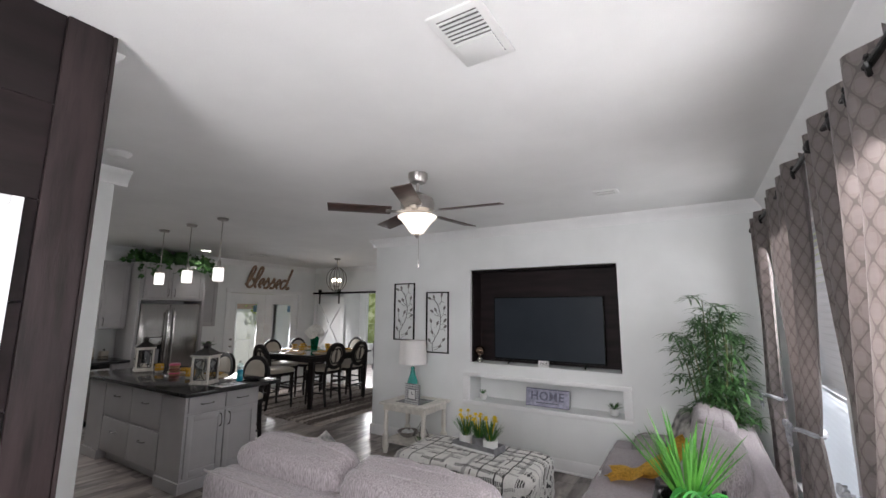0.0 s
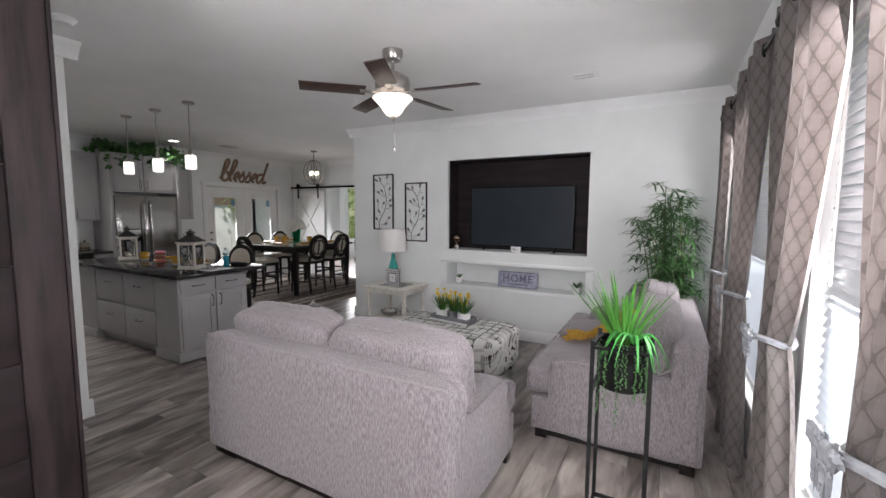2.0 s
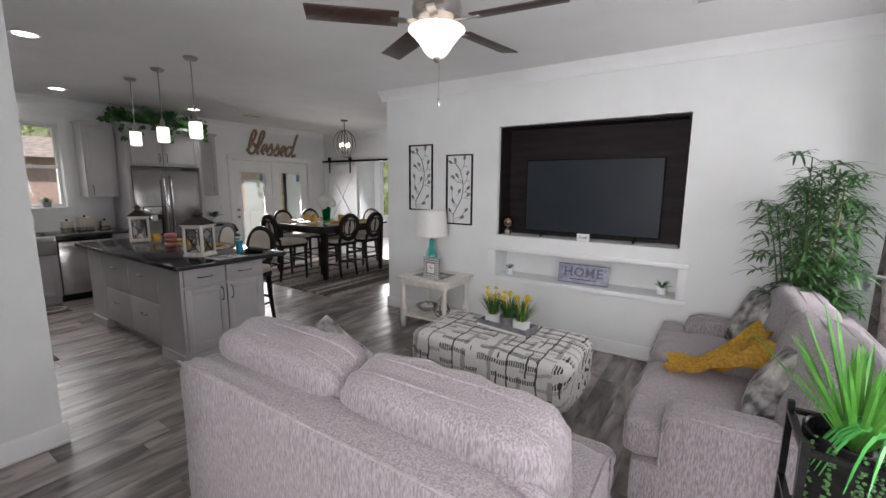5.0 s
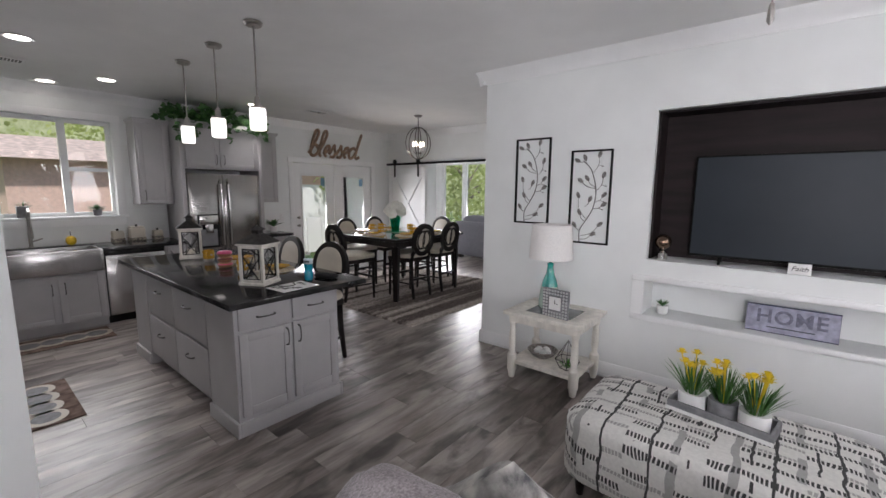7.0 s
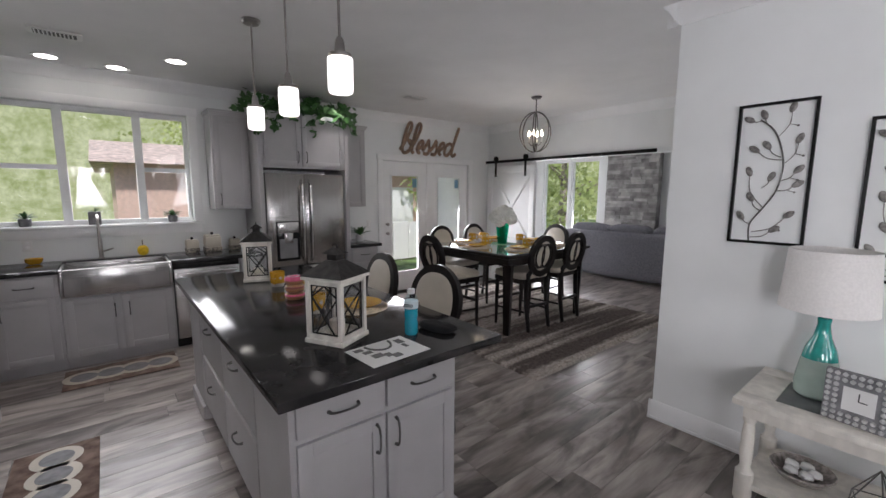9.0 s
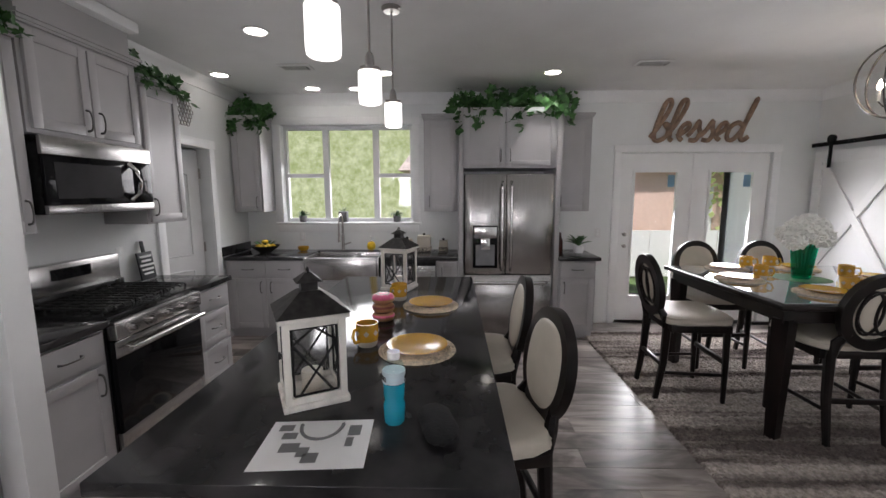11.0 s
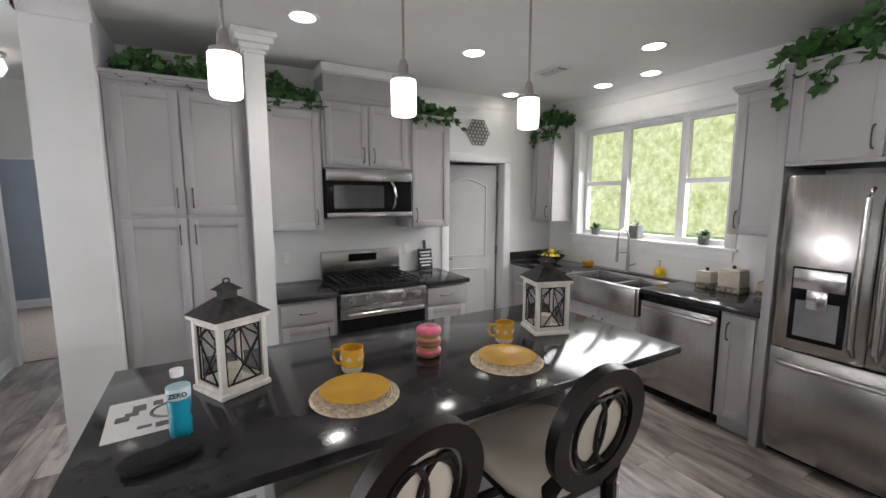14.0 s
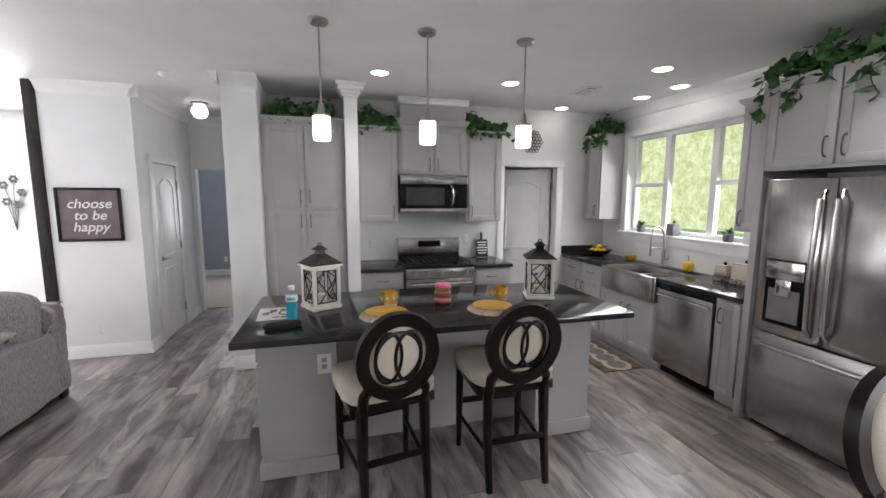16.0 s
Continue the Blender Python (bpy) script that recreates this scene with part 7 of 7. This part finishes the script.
# raised cornice over the microwave cabinet
part("raised_cornice", B(-6.13, -5.33, YS + 0.002, 0.93, 2.66, 2.735, bevel=0.02), TRIM)
tagged(bpy.data.objects["raised_cornice"], "white crown moulding box above the microwave cabinet", kind="structure")
part("filler_panel", B(-6.1, -5.36, YS + 0.002, 0.86, 2.503, 2.66), CAB)
tagged(bpy.data.objects["filler_panel"], "grey filler panel above the microwave cabinet", kind="structure")
hx = thing("hexagon_ornament", "silver ring-cluster hexagon wall ornament", "wall art", R(-7.09, YS + 0.001, 2.36, 180))
for i in range(-3, 4):
    for j in range(-3, 4):
        if abs(i + j) <= 3:
            c = Vector(((i + j / 2) * 0.043, 0, j * 0.0375))
            part("ring", tube(bmesh.new(), [(c.x + 0.02 * math.cos(a), -0.014, c.z + 0.02 * math.sin(a)) for a in [k * 0.628 for k in range(10)]], 0.005, 4, True), PEWTER, hx)
cbd = thing("cutting_board_sign", "black board-shaped sign with white lettering bars", "sign", R(-6.42, 0.6, 0.917, 180) @ pose(0, 0, 0, -8))
bb = B(-0.08, 0.08, -0.008, 0.008, 0, 0.22, bevel=0.006)
box(bb, -0.016, 0.016, -0.008, 0.008, 0.22, 0.31, bevel=0.006)
part("board", bb, mat("slate_board", (0.03, 0.032, 0.036), 0.6, var=0.1), cbd)
for i in range(5):
    w = 0.05 + 0.012 * ((i * 7) % 3)
    part("lettering_bar", B(-w, w, -0.0105, -0.008, 0.04 + i * 0.034, 0.056 + i * 0.034), WHITE, cbd)
fc = thing("faucet", "brushed steel pull-down spring faucet", "faucet", R(-8.12, 1.72, 0.915, 90))
part("body", lathe(bmesh.new(), [(0.028, 0), (0.028, 0.01), (0.018, 0.02), (0.018, 0.18), (0.01, 0.19)], 16), NICKEL, fc)
part("spout", tube(bmesh.new(), [(0, 0, 0.18), (0, 0, 0.34), (0, -0.03, 0.41), (0, -0.09, 0.44), (0, -0.15, 0.41), (0, -0.17, 0.33), (0, -0.17, 0.2)], 0.011, 10), NICKEL, fc)
part("spray_head", rod(bmesh.new(), (0, -0.17, 0.12), (0, -0.17, 0.22), 0.017, 0.014), NICKEL, fc)
part("holder_arm", rod(bmesh.new(), (0, -0.01, 0.2), (0, -0.17, 0.21), 0.006), NICKEL, fc)
coil = [(0.0135 * math.cos(a * 1.0), 0.0135 * math.sin(a * 1.0), 0.19 + 0.0012 * a) for a in range(0, 125)]
part("spring", tube(bmesh.new(), coil, 0.0025, 4), NICKEL, fc)
part("lever", rod(bmesh.new(), (0.015, 0, 0.07), (0.1, -0.02, 0.1), 0.008), NICKEL, fc)
fbw = thing("fruit_bowl", "dark bowl of yellow lemons and green leaves", "bowl", R(-7.92, 0.86, 0.916))
part("dish", lathe(bmesh.new(), [(0.06, 0), (0.07, 0.01), (0.14, 0.06), (0.16, 0.085), (0.15, 0.083), (0.07, 0.03), (0, 0.025)], 26), IRON, fbw)
LEMON = mat("lemon_skin", (0.75, 0.5, 0.02), 0.4, var=0.08, scale=40, bump=0.2)
for k in range(9):
    a = k * 2.4
    part("lemon", cushion(bmesh.new(), (0.075 * math.cos(a) * (k > 1), 0.075 * math.sin(a) * (k > 1), 0.075 + 0.05 * (k < 2)), (0.075, 0.055, 0.055), p=2, n=5, rot=Matrix.Rotation(a, 3, "Z"), wrinkle=0.001), LEMON, fbw)
gb = bmesh.new()
for k in range(26):
    a = rng.random() * 6.28
    blade(gb, (0.08 * math.cos(a), 0.08 * math.sin(a), 0.1), (math.cos(a), math.sin(a), 0.8), 0.07, 0.03, 0.2, 3)
part("leaves", gb, LEAF, fbw)
yb2 = thing("small_bowl", "small yellow ceramic sponge dish", "bowl", R(-8.1, 1.24, 0.916))
part("dish", lathe(bmesh.new(), [(0.04, 0), (0.06, 0.02), (0.065, 0.05), (0.06, 0.05), (0.04, 0.015), (0, 0.012)], 20), GOLD, yb2)
sp2 = thing("soap_dispenser", "yellow lemon-shaped soap dispenser", "dispenser", R(-8.12, 2.06, 0.916))
part("body", cushion(bmesh.new(), (0, 0, 0.055), (0.1, 0.1, 0.11), p=2.2, n=6, wrinkle=0), LEMON, sp2)
part("pump", tube(bmesh.new(), [(0, 0, 0.1), (0, 0, 0.16), (0.04, 0, 0.165)], 0.006, 6), STEELH, sp2)
for y, s in ((2.5, 0.8), (2.7, 1.05), (2.93, 0.7)):
    cn = thing("canister", "cream ceramic canister with dark patterned base and knob", "canister", R(-8.08, y, 0.916), "counter canisters")
    part("body", B(-0.075 * s, 0.075 * s, -0.075 * s, 0.075 * s, 0.045, 0.16 * s, bevel=0.012), CREAM, cn)
    part("patterned_base", B(-0.08 * s, 0.08 * s, -0.08 * s, 0.08 * s, 0, 0.05, bevel=0.006), mat("fret_pattern", (0.03, 0.025, 0.02), 0.5, scale=45, col2=(0.45, 0.4, 0.32)) if "fret_pattern" not in bpy.data.materials else bpy.data.materials["fret_pattern"], cn)
    ld = part("lid", B(-0.07 * s, 0.07 * s, -0.07 * s, 0.07 * s, 0.16 * s, 0.175 * s, bevel=0.004), CREAM, cn)
    part("knob", cushion(bmesh.new(), (0, 0, 0.175 * s + 0.015), (0.03, 0.03, 0.032), p=2, n=3, wrinkle=0), BLACK, ld)
for y, kind in ((1.2, 0), (1.7, 1), (2.36, 0)):
    wp = thing("windowsill_plant", "small grey pot with green plant on the windowsill", "plant", R(XW - 0.05, y, 1.249), "windowsill plants")
    if kind:
        part("pot", B(-0.05, 0.05, -0.05, 0.05, 0, 0.13, bevel=0.005), POTG, wp)
    else:
        part("pot", lathe(bmesh.new(), [(0.035, 0), (0.042, 0.01), (0.048, 0.075), (0.04, 0.075), (0, 0.065)], 18), POTG, wp)
    gb = bmesh.new()
    for k in range(46):
        a = rng.random() * 6.28
        blade(gb, (0, 0, 0.12 if kind else 0.07), (math.cos(a) * 0.5, math.sin(a), rng.uniform(0.2, 1.4)), rng.uniform(0.08, 0.15), 0.008 if kind else 0.03, 0.4, 4)
    part("leaves", gb, LEAFB, wp)
rp = thing("counter_plant", "white pot with broad dark green leaves on the counter", "plant", R(-7.9, 4.47, 0.916))
part("pot", lathe(bmesh.new(), [(0.045, 0), (0.055, 0.01), (0.06, 0.09), (0.05, 0.09), (0, 0.08)], 18), WHITE, rp)
gb = bmesh.new()
for k in range(18):
    a = rng.random() * 6.28
    blade(gb, (0, 0, 0.08), (math.cos(a), math.sin(a), rng.uniform(0.6, 1.8)), rng.uniform(0.16, 0.24), 0.075, 0.3, 4)
part("leaves", gb, LEAF, rp)
rb3 = thing("sauce_bottle", "dark red bottle by the refrigerator panel", "bottle", R(-7.95, 4.27, 0.916))
part("glass", lathe(bmesh.new(), [(0.035, 0), (0.035, 0.13), (0.015, 0.18), (0.013, 0.23), (0, 0.23)], 16), mat("dark_red_glass", (0.06, 0.012, 0.01), 0.15), rb3)


def floor_mat(name, label, x0, x1, y0, y1, along_x):
    k = thing(name, label, "mat", R((x0 + x1) / 2, (y0 + y1) / 2), "kitchen mats")
    w, d = (x1 - x0) / 2, (y1 - y0) / 2
    part("pad", B(-w, w, -d, d, 0.001, 0.01, bevel=0.003), mat(name + "_brown", (0.1, 0.06, 0.045), 0.9, scale=12, col2=(0.24, 0.17, 0.14), bump=0.3), k)
    n = 4
    for i in range(n):
        c = -1 + (2 * i + 1) / n
        cx, cy = (c * w * 0.9, 0) if along_x else (0, c * d * 0.9)
        r = min(w, d) * 0.62
        for rr, col in ((r, CREAM), (r * 0.66, POTG)):
            part("printed_ring", lathe(bmesh.new(), [(rr, 0.0105), (rr, 0.0115 if rr == r else 0.0125), (0, 0.0115 if rr == r else 0.0125)], 24, (cx, cy, 0)), col, k)
    return k


floor_mat("range_mat", "brown kitchen mat with pale rings before the range", -6.15, -5.3, 1.25, 1.64, True)
floor_mat("sink_mat", "brown patterned kitchen mat before the sink", -7.55, -7.1, 1.4, 2.2, False)


# ---- outside ----
def tree(x, y, h, spread, seed):
    r = random.Random(seed)
    t = thing("tree", "broadleaf tree with sunlit green crown", "tree", R(x, y, -0.35), "trees outside")
    tr2 = tube(bmesh.new(), [(0, 0, 0), (0.1, 0.05, h * 0.3), (0.0, 0.1, h * 0.7)], [0.2, 0.15, 0.05], 8)
    for k in range(7):
        a = k * 0.9
        tube(tr2, [(0.05, 0.05, h * (0.25 + 0.05 * k)), (math.cos(a) * spread * 0.7, math.sin(a) * spread * 0.7, h * (0.4 + 0.06 * k))], [0.07, 0.02], 6)
    part("trunk", tr2, mat("bark", (0.28, 0.24, 0.19), 0.9, var=0.2) if "bark" not in bpy.data.materials else bpy.data.materials["bark"], t)
    verts, faces = [], []
    for c in range(60):
        a, z = r.random() * 6.28, r.uniform(0.12, 1)
        rad = spread * math.sin(math.pi * min(1, z * 0.85 + 0.12)) * r.uniform(0.3, 1)
        cc = Vector((rad * math.cos(a), rad * math.sin(a), h * z))
        for i in range(60):
            p = cc + Vector((r.gauss(0, 0.35), r.gauss(0, 0.35), r.gauss(0, 0.3)))
            u = Vector((r.gauss(0, 1), r.gauss(0, 1), r.gauss(0, 1))).normalized() * 0.09
            w = u.orthogonal().normalized() * 0.07
            k = len(verts)
            verts += [p - u, p + w, p + u, p - w]
            faces.append((k, k + 1, k + 2, k + 3))
    me = bpy.data.meshes.new("crown")
    me.from_pydata([tuple(v) for v in verts], [], faces)
    me.materials.append(FOLIAGE)
    ob = new("crown", me)
    ob.parent = t
    tagged(ob, kind="stuff")


FOLIAGE = translucent("tree_foliage", (0.5, 0.58, 0.24), 0.5)
for i, (x, y, h, s) in enumerate(((-13.5, 11, 5, 2.2), (-12, 15, 6, 2.5), (-9, 17, 6, 2.6), (-6, 18, 7, 2.6), (-23, 6, 9, 3.4))):
    tree(x, y, h, s, 40 + i)
nh = thing("neighbour_house", "single-storey brick neighbour house with low grey roof", "house", R(-17.5, 9.0, -0.35))
part("wall", B(-3, 3, -7, 6, 0, 2.55), mat("pale_brick", (0.7, 0.5, 0.42), 0.9, var=0.04, scale=14), nh)
rf2 = bmesh.new()
pr = [(-3.4, 2.55), (3.4, 2.55), (0, 3.3)]
vr = [[rf2.verts.new((x, y, z)) for x, z in pr] for y in (-7.4, 6.4)]
rf2.faces.new(vr[0])
rf2.faces.new(vr[1][::-1])
for i in range(3):
    rf2.faces.new((vr[0][i], vr[0][(i + 1) % 3], vr[1][(i + 1) % 3], vr[1][i]))
part("roof", rf2, mat("shingle_grey", (0.6, 0.48, 0.43), 0.9, var=0.15), nh)
for y in (-4.5, 0.5, 3.5):
    part("window", B(2.98, 3.03, y - 0.5, y + 0.5, 0.9, 2.1), TRIM, nh)
# Distant woodland as a self-lit sheet: sunlight and haze are in its emission colour.
WOOD = bpy.data.materials.new("glowing_woodland")
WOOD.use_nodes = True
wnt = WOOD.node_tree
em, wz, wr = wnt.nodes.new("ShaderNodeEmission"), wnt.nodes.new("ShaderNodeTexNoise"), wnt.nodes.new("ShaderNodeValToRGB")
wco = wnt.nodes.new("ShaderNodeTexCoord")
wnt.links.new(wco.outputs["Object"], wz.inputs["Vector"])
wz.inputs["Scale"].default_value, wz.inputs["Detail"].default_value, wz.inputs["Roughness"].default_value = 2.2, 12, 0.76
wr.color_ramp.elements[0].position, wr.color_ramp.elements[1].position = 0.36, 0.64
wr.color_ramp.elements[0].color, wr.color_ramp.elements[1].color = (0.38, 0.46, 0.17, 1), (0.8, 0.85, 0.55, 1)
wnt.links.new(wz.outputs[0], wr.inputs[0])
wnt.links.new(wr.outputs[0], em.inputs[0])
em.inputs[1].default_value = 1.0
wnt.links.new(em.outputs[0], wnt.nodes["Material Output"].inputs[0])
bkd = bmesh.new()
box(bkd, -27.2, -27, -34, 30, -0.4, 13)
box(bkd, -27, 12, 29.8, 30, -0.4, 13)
structure("backdrop", bkd, WOOD, "glowing backdrop with sunlit, hazy woodland put into its colour")
fnc = thing("vinyl_fence", "white vinyl panel fence beyond the lawn", "fence", R(-12.6, 6.5, -0.35))
for i in range(14):
    part("panel", B(-0.03, 0.03, -3.5 + i * 0.5, -3.02 + i * 0.5, 0.05, 1.1), WHITE, fnc)


# ---- floor planks ----
def planks():
    fl = tagged(new("floor"), "grey brown wood-look plank floor with fine joints", kind="structure")
    rng = random.Random(5)
    W, L = 0.18, 1.22
    bm = bmesh.new()
    box(bm, 0, W - 0.0025, 0, L - 0.0025, -0.011, 0.0)
    shared = mesh_of("plank", bm, PLANK, smooth=False)
    far = bmesh.new()
    count = 0
    x = -9.6
    while x < 0.6:
        y = -1.3 - rng.random() * L
        while y < 10.5:
            cx, cy = x + W / 2, y + L / 2
            if -6.9 < cx < 0.3 and 0.1 < cy < 4.6 and count < 300 or (-6.6 < cx < -4.0 and 2 < cy < 5.0 and count < 300):
                ob = new("plank", shared)
                ob.location = (x, y, 0)
                ob.parent = fl
                count += 1
            else:
                y0, y1 = max(y, -1.3), min(y + L, 10.5)
                if y1 - y0 > 0.02:
                    box(far, x, x + W - 0.0025, y0, y1 - 0.0025, -0.011, 0.0)
            y += L
        x += W
    m2 = PLANK.copy()
    nt = m2.node_tree
    geo = nt.nodes.new("ShaderNodeNewGeometry")
    for nd in list(nt.nodes):
        if nd.type == "OBJECT_INFO":
            for l in list(nd.outputs["Random"].links):
                nt.links.new(geo.outputs["Random Per Island"], l.to_socket)
    ob = part("further_planks", far, m2, fl)
    tagged(ob, kind="stuff")


planks()
